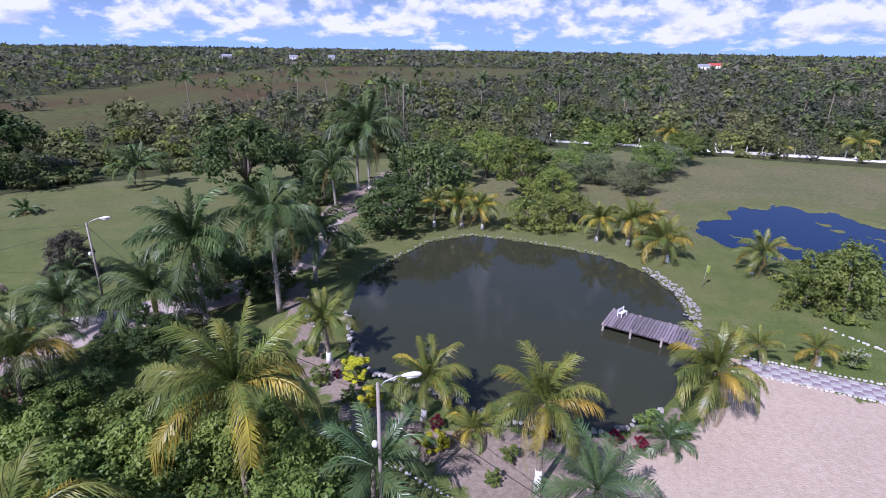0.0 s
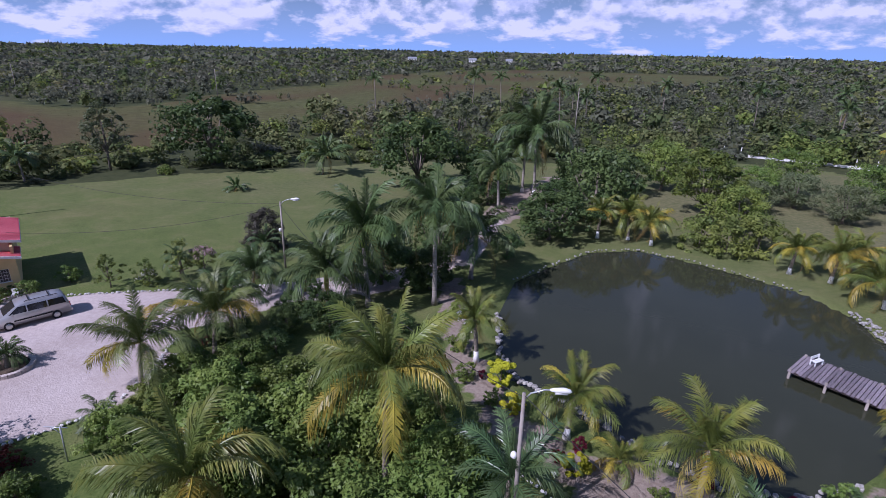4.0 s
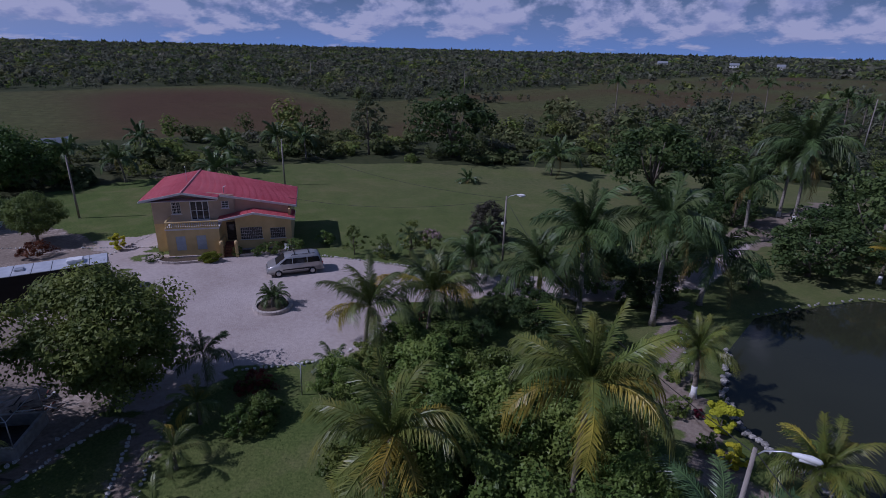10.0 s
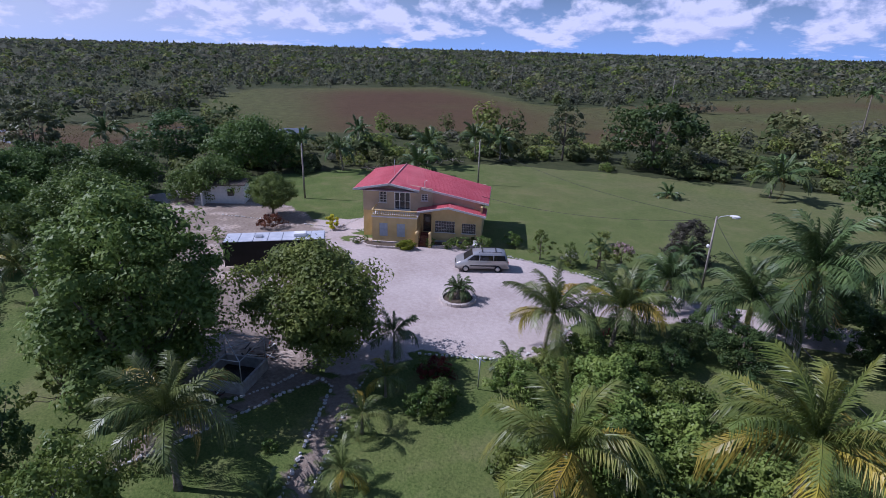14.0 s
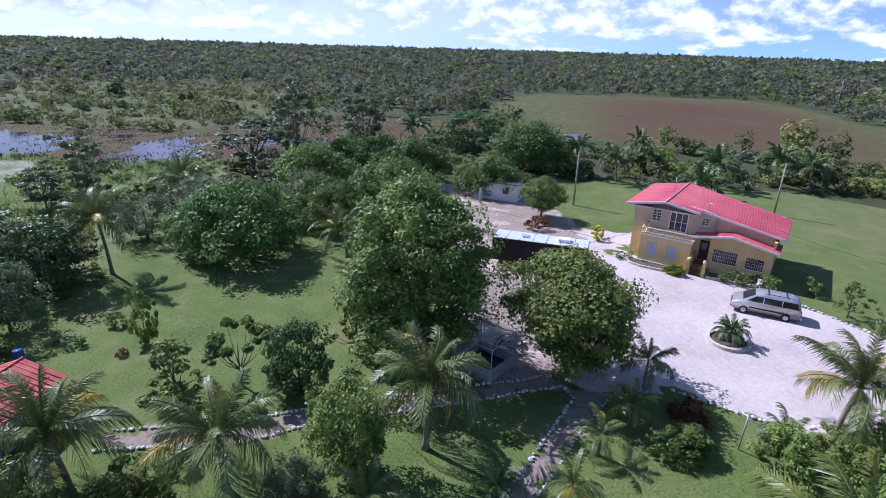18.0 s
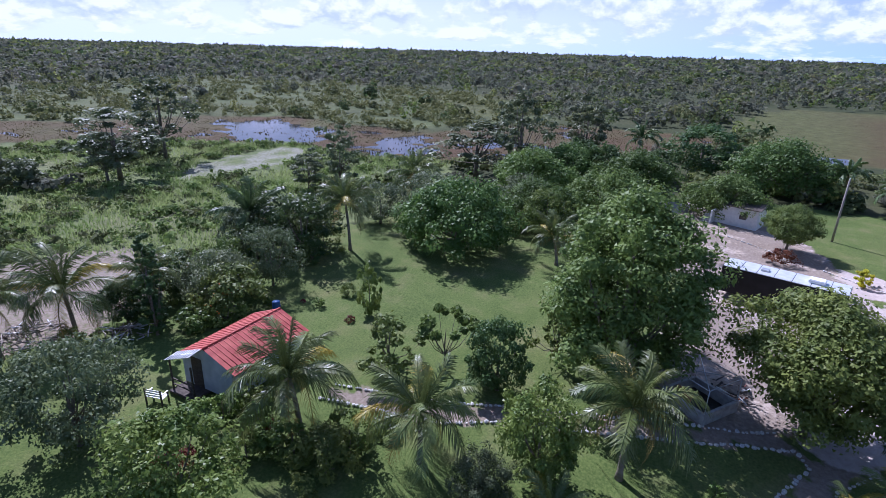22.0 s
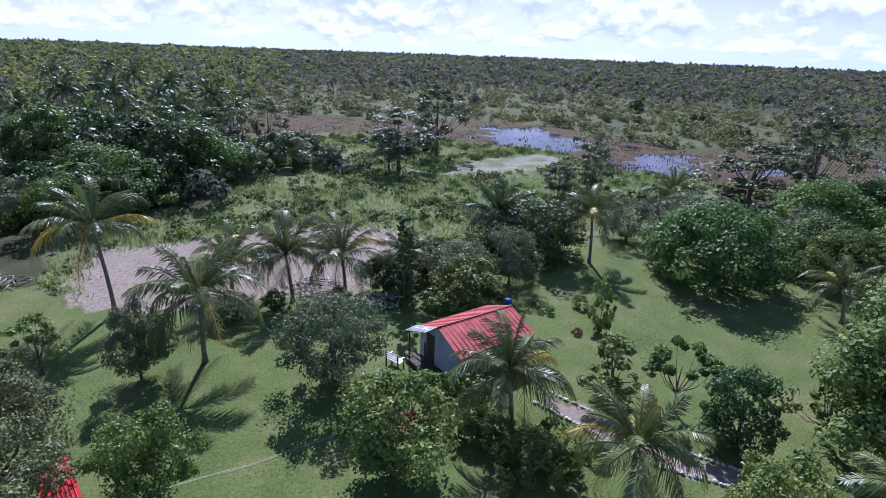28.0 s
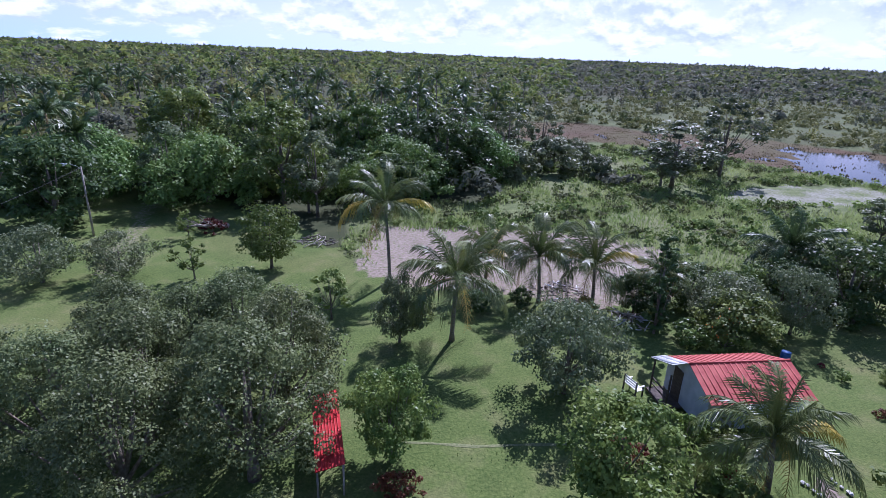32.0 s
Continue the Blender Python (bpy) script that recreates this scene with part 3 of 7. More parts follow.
def flooded(X, Y):
    return band(X, Y, WET_AZ, WET_IN, WET_OUT, 0.03, 5.0)


def peat(X, Y):
    return band(X, Y, PEAT_AZ, PEAT_IN, PEAT_OUT, 0.02, 6.0)


def marsh(X, Y):
    return np.maximum(np.maximum(flooded(X, Y), peat(X, Y)), inside(OLIVE_GLADE, X, Y) * 1.0)


def peat_core(X, Y):
    """Where the marsh is red-brown rather than olive."""
    az, r = bearing(X, Y)
    deep = np.interp(az, [40, 52, 58, 72, 77, 80], [0.0, 0.6, 1.0, 1.0, 0.25, 0.1])
    streak = np.clip(0.45 + 0.9 * wobble(X, Y, 130, 13), 0, 1) * np.interp(az, [0, 10, 45, 55], [0.5, 0.8, 0.8, 0])
    rim = np.clip((np.interp(az, PEAT_AZ, PEAT_OUT) - r) / 45 + 0.1 * wobble(X, Y, 40, 14), 0.15, 1)
    return np.clip(peat(X, Y) * np.maximum(deep * rim, streak) + flooded(X, Y) * (0.75 + 0.3 * wobble(X, Y, 30, 15)), 0, 1)


def open_water(X, Y):
    jx, jy = X + 3 * wobble(X, Y, 14, 18), Y + 3 * wobble(X, Y, 14, 19)
    out = np.zeros(X.shape, bool)
    for poly in OPEN_WATER:
        out |= inside(poly, jx, jy)
    return out


def wet(X, Y):
    """How far the marsh stands under water."""
    w = 0.7 * wobble(X, Y, 40, 8) + 0.8 * wobble(X, Y, 11, 9)
    return np.maximum(flooded(X, Y) * np.clip(0.18 + 0.5 * w, 0, 1), open_water(X, Y) * np.clip(0.95 + 0.35 * wobble(X, Y, 7, 10), 0, 1))


def savanna(X, Y):
    """Open light green grassland with scattered bushes beyond the flooded marsh."""
    az, r = bearing(X, Y)
    far = np.interp(az, [96, 106, 111, 122, 135, 150, 163], [160, 215, 285, 320, 370, 300, 170])
    return (r > np.interp(az, WET_AZ, WET_OUT) - 4) * np.clip((far - r) / 40 + 0.4 * wobble(X, Y, 60, 33), 0, 1) * ((az > 97) & (az < 163)) * (1 - flooded(X, Y))


def rough_ground(X, Y):
    """Uncut grass and weeds between the lawn and the flooded marsh."""
    az, r = bearing(X, Y)
    return ~inside(PROPERTY, X, Y) & (flooded(X, Y) < 0.5) & (az > 112) & (az < np.where(r < 70, 176, 163) + 3 * wobble(X, Y, 20, 34)) & (r < np.interp(az, WET_AZ, WET_IN) + 6)


def axis(lo, hi, step, far):
    mid = list(np.arange(lo, hi + step / 2, step))
    k, d, right = step, hi, []
    while d < far:
        k *= 1.11
        d += k
        right.append(d)
    k, d, left = step, lo, []
    while d > -far:
        k *= 1.11
        d -= k
        left.append(d)
    return np.array(left[::-1] + mid + right)


def ground_height(X, Y):
    z = 0.05 * wobble(X, Y, 25, 1)
    for poly, depth in ((POND, 1.3), (LAGOON, 0.55)):
        d = edge_distance(poly, X, Y)
        ins = inside(poly, X, Y)
        z = np.where(ins, -0.16 - depth * np.clip(d / 2.2, 0, 1), np.where(d < 1.2, z * d / 1.2 - 0.06 * (1 - d / 1.2), z))
    z = np.where(inside(LAGOON, X, Y), z + 0.58 * np.clip(wobble(X, Y, 11, 12) + 0.35 * wobble(X, Y, 4, 16) + 0.22, 0, 1), z)
    m = marsh(X, Y)
    z = z * (1 - m) - 0.10 * m - 0.24 * wet(X, Y)
    return z


def ground_zones(X, Y):
    jx, jy = X + 0.5 * wobble(X, Y, 5, 21), Y + 0.5 * wobble(X, Y, 5, 22)
    zone = np.zeros((*X.shape, 4))
    grav = inside(DRIVE, jx, jy) | inside(SAND, jx, jy)
    dirt = inside(PONDSIDE, jx, jy) | inside(DIRT_B, jx, jy) | inside(WALK_A, X, Y) | inside(WALK_B, X, Y) | inside(BED, jx, jy)
    zone[..., 0] = np.where(grav, 1.0, np.where(inside(SHELLS, jx, jy), 0.22, 0.0))
    zone[..., 1] = marsh(X, Y)
    lawn = inside(PROPERTY, jx, jy)
    yard = inside(YARD, jx, jy) & ~dirt
    zone[..., 0] = np.where(yard, 0.28 + 0.5 * np.clip(wobble(X, Y, 6, 23), -0.3, 0.6), zone[..., 0])
    zone[..., 2] = np.where(dirt, 1.0, np.where(yard, 0.8, np.where(inside(TRACK, jx, jy), 0.42, np.where(inside(grown(SHELLS, 1.5), jx, jy), 0.62, 0.0))))
    zone[..., 3] = np.where(lawn, 1.0, 0.0)
    return zone


def ground_material():
    m = bpy.data.materials.new("ground")
    m.use_nodes = True
    nt = m.node_tree
    N = nt.nodes.new
    bsdf = nt.nodes["Principled BSDF"]
    bsdf.inputs["Roughness"].default_value, bsdf.inputs["Specular IOR Level"].default_value = 0.95, 0.15
    tc = N("ShaderNodeTexCoord")

    def noise_colour(stops, scale, detail=6):
        n, r = N("ShaderNodeTexNoise"), N("ShaderNodeValToRGB")
        n.inputs["Scale"].default_value, n.inputs["Detail"].default_value, n.inputs["Roughness"].default_value = scale, detail, 0.62
        e = r.color_ramp.elements
        e[0].position, e[1].position, e[0].color, e[1].color = 0.33, 0.67, (*stops[0], 1), (*stops[-1], 1)
        if len(stops) == 3:
            e.new(0.5).color = (*stops[1], 1)
        links(nt, (tc.outputs["Object"], n.inputs["Vector"]), (n.outputs["Fac"], r.inputs[0]))
        return r.outputs[0]

    def mixed(fac, a, b, mode="MIX"):
        x = N("ShaderNodeMix"); x.data_type, x.blend_type = "RGBA", mode
        if isinstance(fac, float):
            x.inputs["Factor"].default_value = fac
        else:
            links(nt, (fac, x.inputs["Factor"]))
        links(nt, (a, x.inputs["A"]), (b, x.inputs["B"]))
        return x.outputs["Result"]

    at = N("ShaderNodeVertexColor"); at.layer_name = "zone"
    sep = N("ShaderNodeSeparateColor")
    links(nt, (at.outputs["Color"], sep.inputs[0]))
    lawn = mixed(0.42, mixed(0.55, noise_colour([(0.064, 0.104, 0.020), (0.098, 0.140, 0.031), (0.195, 0.175, 0.068)], 0.07), noise_colour([(0.036, 0.075, 0.014), (0.083, 0.131, 0.028), (0.21, 0.19, 0.09)], 0.33)), noise_colour([(0.024, 0.042, 0.011), (0.176, 0.196, 0.062)], 6.5))
    scrub = mixed(0.5, noise_colour([(0.032, 0.042, 0.017), (0.052, 0.062, 0.022), (0.095, 0.088, 0.042)], 0.02), noise_colour([(0.022, 0.032, 0.012), (0.07, 0.074, 0.032)], 0.5))
    core = N("ShaderNodeAttribute"); core.attribute_name = "peat"
    sedge = mixed(0.55, noise_colour([(0.076, 0.070, 0.026), (0.082, 0.096, 0.028), (0.086, 0.112, 0.03)], 0.022), noise_colour([(0.035, 0.038, 0.016), (0.08, 0.08, 0.03), (0.13, 0.13, 0.056)], 0.35))
    peat = mixed(0.4, noise_colour([(0.075, 0.04, 0.022), (0.085, 0.052, 0.026), (0.08, 0.075, 0.026)], 0.012), noise_colour([(0.055, 0.034, 0.017), (0.10, 0.064, 0.032)], 0.25))
    bog = mixed(core.outputs["Fac"], sedge, peat)
    gravel = mixed(0.35, noise_colour([(0.36, 0.30, 0.265), (0.44, 0.375, 0.34), (0.50, 0.435, 0.40)], 0.22), noise_colour([(0.30, 0.25, 0.22), (0.54, 0.47, 0.43)], 3.0))
    dirt = mixed(0.5, noise_colour([(0.19, 0.155, 0.13), (0.30, 0.255, 0.22)], 0.4), noise_colour([(0.16, 0.11, 0.07), (0.34, 0.28, 0.21)], 4.0))
    # worn edges: the zones are broken up by a fine noise
    def worn(src):
        n, a, r = N("ShaderNodeTexNoise"), N("ShaderNodeMath"), N("ShaderNodeMapRange")
        n.inputs["Scale"].default_value, n.inputs["Detail"].default_value = 3.0, 8
        a.operation = "ADD"
        links(nt, (tc.outputs["Object"], n.inputs["Vector"]), (n.outputs["Fac"], a.inputs[0]), (src, a.inputs[1]), (a.outputs[0], r.inputs["Value"]))
        r.inputs["From Min"].default_value, r.inputs["From Max"].default_value = 0.85, 1.15
        return r.outputs[0]
    def attr(name):
        a = N("ShaderNodeAttribute"); a.attribute_name = name
        return a.outputs["Fac"]
    meadow = mixed(0.5, noise_colour([(0.09, 0.12, 0.04), (0.13, 0.16, 0.055), (0.18, 0.175, 0.085)], 0.06), noise_colour([(0.04, 0.058, 0.018), (0.18, 0.20, 0.08)], 0.7))
    dry = mixed(0.5, noise_colour([(0.10, 0.118, 0.046), (0.15, 0.145, 0.066), (0.19, 0.165, 0.088)], 0.08), noise_colour([(0.05, 0.066, 0.024), (0.19, 0.175, 0.088)], 1.6))
    straw = mixed(0.5, noise_colour([(0.15, 0.15, 0.095), (0.32, 0.31, 0.25)], 0.25), noise_colour([(0.09, 0.10, 0.05), (0.32, 0.31, 0.25)], 1.5))
    c = mixed(attr("meadow"), scrub, meadow)
    c = mixed(worn(at.outputs["Alpha"]), c, mixed(attr("sere"), lawn, dry))
    c = mixed(worn(attr("dry")), c, dry)
    c = mixed(worn(sep.outputs[1]), c, bog)
    c = mixed(worn(attr("pale")), c, straw)
    c = mixed(worn(sep.outputs[2]), c, dirt)
    tan = mixed(0.5, noise_colour([(0.40, 0.315, 0.235), (0.47, 0.38, 0.29)], 0.3), noise_colour([(0.33, 0.26, 0.19), (0.52, 0.43, 0.34)], 3.0))
    sandy = N("ShaderNodeAttribute"); sandy.attribute_name = "sandy"
    gravel = mixed(sandy.outputs["Fac"], gravel, tan)
    c = mixed(worn(sep.outputs[0]), c, gravel)
    b, bn = N("ShaderNodeBump"), N("ShaderNodeTexNoise")
    bn.inputs["Scale"].default_value, bn.inputs["Detail"].default_value = 9, 6
    b.inputs["Strength"].default_value, b.inputs["Distance"].default_value = 0.7, 0.06
    links(nt, (tc.outputs["Object"], bn.inputs["Vector"]), (bn.outputs["Fac"], b.inputs["Height"]), (b.outputs[0], bsdf.inputs["Normal"]), (c, bsdf.inputs["Base Color"]))
    return m


def build_ground():
    xs, ys = axis(-95, 62, 0.8, 4700), axis(-80, 104, 0.8, 4700)
    X, Y = np.meshgrid(xs, ys)
    Z = ground_height(X, Y)
    verts = np.stack([X, Y, Z], -1).reshape(-1, 3)
    nx, ny = len(xs), len(ys)
    i = (np.arange(ny - 1)[:, None] * nx + np.arange(nx - 1)[None, :]).ravel()
    faces = np.stack([i, i + 1, i + nx + 1, i + nx], -1)
    me = bpy.data.meshes.new("ground")
    me.vertices.add(len(verts)); me.vertices.foreach_set("co", verts.ravel())
    me.loops.add(faces.size); me.loops.foreach_set("vertex_index", faces.ravel().astype(np.int32))
    me.polygons.add(len(faces)); me.polygons.foreach_set("loop_start", np.arange(0, faces.size, 4, dtype=np.int32))
    me.update(calc_edges=True)
    me.shade_smooth()
    a = me.color_attributes.new("zone", "FLOAT_COLOR", "POINT")
    a.data.foreach_set("color", ground_zones(X, Y).reshape(-1).astype(np.float32))
    pk = me.attributes.new("peat", "FLOAT", "POINT")
    pk.data.foreach_set("value", peat_core(X, Y).ravel().astype(np.float32))
    pk = me.attributes.new("sandy", "FLOAT", "POINT")
    pk.data.foreach_set("value", (inside(grown(SAND, 2.0), X, Y) * 1.0 + inside(YARD, X, Y) * np.clip(0.55 + 0.6 * wobble(X, Y, 5, 61), 0, 1)).ravel().astype(np.float32))
    for key, field in (("sere", np.clip((Y - 28) / 40, 0, 1) * np.clip(0.55 + 0.2 * wobble(X, Y, 18, 29), 0, 0.8)), ("meadow", np.maximum(savanna(X, Y) * np.clip(0.42 + 0.3 * wobble(X, Y, 45, 37), 0, 0.8), rough_ground(X, Y) * 1.0)), ("dry", inside(DRY, X + wobble(X, Y, 6, 24), Y + wobble(X, Y, 6, 25)) * 1.0), ("pale", inside(PALE_SEDGE, X + 2 * wobble(X, Y, 9, 26), Y + 2 * wobble(X, Y, 9, 27)) * np.clip(0.52 + 0.22 * wobble(X, Y, 10, 28), 0, 0.8))):
        pk = me.attributes.new(key, "FLOAT", "POINT")
        pk.data.foreach_set("value", field.ravel().astype(np.float32))
    me.materials.append(ground_material())
    thing("ground", "flat ground of mown lawn, pale gravel, scrub and red-brown marsh", "ground", kind="structure", data=me)


build_ground()


def flat_sheet(name, poly, z, mat, label, category="water"):
    bm = bmesh.new()
    f = bm.faces.new([bm.verts.new((x, y, z)) for x, y in poly])
    bmesh.ops.triangulate(bm, faces=[f])
    me = bpy.data.meshes.new(name)
    bm.to_mesh(me); bm.free()
    me.materials.append(mat)
    return thing(name, label, category, kind="structure", data=me)


def water_material(name, colour, rough, ripple, scale):
    m = bpy.data.materials.new(name)
    m.use_nodes = True
    nt = m.node_tree
    N = nt.nodes.new
    bsdf = nt.nodes["Principled BSDF"]
    bsdf.inputs["Roughness"].default_value, bsdf.inputs["IOR"].default_value, bsdf.inputs["Specular IOR Level"].default_value = rough, 1.33, 0.5
    tc, n, r, b, bn = N("ShaderNodeTexCoord"), N("ShaderNodeTexNoise"), N("ShaderNodeValToRGB"), N("ShaderNodeBump"), N("ShaderNodeTexNoise")
    n.inputs["Scale"].default_value, n.inputs["Detail"].default_value = 0.12, 4
    r.color_ramp.elements[0].color = (*[c * 0.8 for c in colour], 1)
    r.color_ramp.elements[1].color = (*[c * 1.2 for c in colour], 1)
    bn.inputs["Scale"].default_value, bn.inputs["Detail"].default_value = scale, 3
    b.inputs["Strength"].default_value, b.inputs["Distance"].default_value = ripple, 0.02
    links(nt, (tc.outputs["Object"], n.inputs["Vector"]), (n.outputs["Fac"], r.inputs[0]), (r.outputs[0], bsdf.inputs["Base Color"]), (tc.outputs["Object"], bn.inputs["Vector"]), (bn.outputs["Fac"], b.inputs["Height"]), (b.outputs[0], bsdf.inputs["Normal"]))
    return m


flat_sheet("pond_water", grown(POND, 0.35), -0.17, water_material("murky_pond_water", (0.035, 0.038, 0.022), 0.06, 0.12, 2.5), "murky olive-brown fish pond water, calm")
# the blue base colour imitates the reflected sky
flat_sheet("lagoon_water", grown(LAGOON, 0.6), -0.17, water_material("sky_tinted_water", (0.008, 0.02, 0.065), 0.04, 0.08, 3.0), "shallow flooded hollow with the sky's blue put into its water colour")


def marsh_sheet():
    az = np.radians(np.concatenate([np.linspace(76, 84.5, 4), np.linspace(86, 163, 40)]))
    deg = np.degrees(az)
    ri, ro = np.where(deg < 85, 118, np.interp(deg, WET_AZ, WET_IN) - 8), np.where(deg < 85, 142, np.interp(deg, WET_AZ, WET_OUT) + 8)
    out = [(-math.sin(a) * r, math.cos(a) * r) for a, r in zip(az, ro)] + [(-math.sin(a) * r, math.cos(a) * r) for a, r in zip(az[::-1], ri[::-1])]
    flat_sheet("marsh_water", out, -0.225, water_material("marsh_water", (0.032, 0.024, 0.028), 0.10, 0.35, 1.2), "shallow standing water between marsh grasses")


marsh_sheet()


# ---- plants ----
def frond_mesh(name, mat, length, droop, width, pairs, seed, rise=0.35, fold=0.5, leaf=0.05):
    """One feather leaf that starts at the origin along +x: an arched midrib and two rows of leaflets."""
    rng = random.Random(seed)
    faces = []
    steps = 10
    spine = []
    bend = rng.uniform(-1, 1)
    for i in range(steps + 1):
        s = i / steps
        spine.append(Vector((length * (s - 0.30 * droop * s ** 2.6), 0.10 * length * bend * s * s, length * (rise * s - droop * 0.82 * s ** 2.2))))
    for a, b in zip(spine, spine[1:]):
        w = 0.035 * (1.2 - a.x / length)
        for sgn in (1, -1):
            faces.append([a + Vector((0, sgn * w, -0.01)), b + Vector((0, sgn * w * 0.85, -0.01)), b + Vector((0, 0, 0.03)), a + Vector((0, 0, 0.03))])
    for k in range(pairs):
        s = 0.10 + 0.90 * (k + 0.5) / pairs
        i = min(int(s * steps), steps - 1)
        p = spine[i].lerp(spine[i + 1], s * steps - i)
        d = (spine[i + 1] - spine[i]).normalized()
        for sgn in (1, -1):
            span = width * (0.30 + 0.70 * math.sin(math.pi * min(1, 0.10 + 0.84 * s)) ** 0.8) * rng.uniform(0.72, 1.12)
            out = (Vector((0, sgn, 0)) * rng.uniform(0.6, 0.95) + d * rng.uniform(0.45, 1.0) + Vector((0, 0, rng.uniform(-0.05, 0.3)))).normalized()
            mid = p + out * span * 0.45 - Vector((0, 0, 1)) * span * fold * 0.12
            tip = mid + (out * rng.uniform(0.35, 0.6) - Vector((0, 0, 1)) * fold * rng.uniform(0.4, 1.1)) * span
            w = d * leaf * rng.uniform(0.8, 1.2)
            faces.append([p - w * 0.7, mid - w, mid + w, p + w * 0.7])
            faces.append([mid - w, tip - w * 0.15, tip + w * 0.15, mid + w])
    return quads(name, [tuple(c) for f in faces for c in f], mat)


FROND = {}
for kind, mat, dry in (("coco", M["coco"], M["coco_dry"]), ("yellow", M["coco_yellow"], M["coco_dry"]), ("royal", M["royal"], M["coco_dry"]), ("fern", M["fern"], M["coco_dry"]), ("lawn", M["lawn_palm"], M["coco_dry"]), ("far", M["royal"], M["coco_dry"])):
    leafw, fold, pairs = {"coco": (0.028, 1.0, 60), "yellow": (0.028, 1.0, 60), "royal": (0.040, 1.0, 42), "fern": (0.032, 0.45, 42), "lawn": (0.028, 1.0, 56), "far": (0.12, 0.8, 16)}[kind]
    FROND[kind] = [frond_mesh(kind + "_frond", mat, 1.0 * L, dr, wd, pairs, 5 + i, rise, fold * fo, leafw)
                   for i, (L, dr, wd, rise, fo) in enumerate(((3.0, 0.10, 0.60, 0.4, 0.5), (3.7, 0.5, 0.80, 0.5, 0.8), (4.1, 0.8, 0.95, 0.5, 0.9), (4.0, 0.85, 0.95, 0.35, 1.1), (3.9, 0.55, 0.85, 0.35, 0.8)))]
    FROND[kind].append(frond_mesh(kind + "_dead_frond", dry, 3.1, 1.3, 0.6, 34, 31, 0.1, 1.2, 0.02))


def palm(name, label, style, height, fronds, seed, m, size=1.0, lean=0.4, white=0.0, thick=0.16, dead=2, nuts=True, yellow=0.35, shaft=False):
    rng = random.Random(seed)
    ob = thing(name, label, "palm tree", m)
    bend = Vector((rng.uniform(-1, 1), rng.uniform(-1, 1), 0)) * lean
    pts = [Vector((bend.x * (s / 8) ** 1.7, bend.y * (s / 8) ** 1.7, height * s / 8)) for s in range(9)]
    radii = [thick * (1.55 if s == 0 else 1.12 - 0.045 * s) for s in range(9)]
    bark = M["royal_bark"] if style == "royal" else M["palm_bark"]
    part("trunk", tube(pts, radii, 10), bark, ob, "ringed grey trunk" if style == "royal" else "ringed brown trunk")
    if white:
        k = max(2, min(8, round(white / height * 8)) + 1)
        part("whitewash_band", tube([p + Vector((0, 0, 0.01)) for p in pts[:k]], [r + 0.012 for r in radii[:k]], 10), M["whitewash"], ob, "whitewashed trunk foot")
    top = pts[-1]
    if style == "royal" and shaft:
        part("crownshaft", tube([top - Vector((0, 0, 0.1)), top + Vector((0, 0, 0.6)), top + Vector((0, 0, 1.5))], [thick * 0.85, thick * 1.0, thick * 0.5], 10), M["shaft"], ob, "smooth green crownshaft")
        top = top + Vector((0, 0, 1.4))
    for i in range(fronds):
        s = (i + 0.5) / fronds
        yaw = i * 137.5 + rng.uniform(-18, 18)
        tilt = -64 + 76 * s ** 0.85 + rng.uniform(-13, 13)
        k = 0 if s < 0.16 else 1 if s < 0.4 else (2, 4)[i % 2] if s < 0.72 else 3
        src = FROND["yellow"] if style in ("coco", "lawn") and s > 0.45 and rng.random() < yellow else FROND[style]
        me = src[k] if i < fronds - dead else src[5]
        z = size * rng.uniform(0.86, 1.1) * (0.75 if s < 0.12 else 1.0)
        part("frond", me, None, ob, at=Matrix.Translation(top) @ pose(0, 0, 0, 0, 0, yaw) @ pose(0, 0, 0, rng.uniform(-28, 28), tilt, 0) @ Matrix.Scale(z, 4))
    if nuts and style == "coco":
        for j in range(5):
            a = rng.uniform(0, 6.28)
            bm = bmesh.new()
            bmesh.ops.create_icosphere(bm, subdivisions=1, radius=0.13)
            for v in bm.verts:
                v.co.z *= 1.25
            part("coconut", bm, M["shaft"], ob, "", Matrix.Translation(top + Vector((0.26 * math.cos(a), 0.26 * math.sin(a), -0.22 - 0.1 * (j % 2)))))
    return ob


def leaf_cloud(rng, centres, sizes, count, leaf, up=0.6):
    """Corners of loose leaves gathered in clumps."""
    idx = rng.randint(0, len(centres), count)
    c, s = centres[idx], sizes[idx][:, None]
    v = rng.normal(size=(count, 3))
    v /= np.linalg.norm(v, axis=1)[:, None]
    p = c + v * s * (0.55 + 0.5 * rng.rand(count, 1)) * np.array([1, 1, 0.7])
    n = v * 1.0 + rng.normal(size=(count, 3)) * 0.42 + np.array([0, 0, up])
    n /= np.linalg.norm(n, axis=1)[:, None]
    a = np.cross(n, rng.normal(size=(count, 3)))
    a /= np.linalg.norm(a, axis=1)[:, None] + 1e-9
    b = np.cross(n, a)
    L = leaf * (0.65 + 0.7 * rng.rand(count, 1))
    w = L * 0.42
    q = np.stack([p - a * L * 0.45 + b * w, p - a * L * 0.45 - b * w, p + a * L * 0.6 - n * L * 0.2], 1)
    return q.reshape(-1, 3)


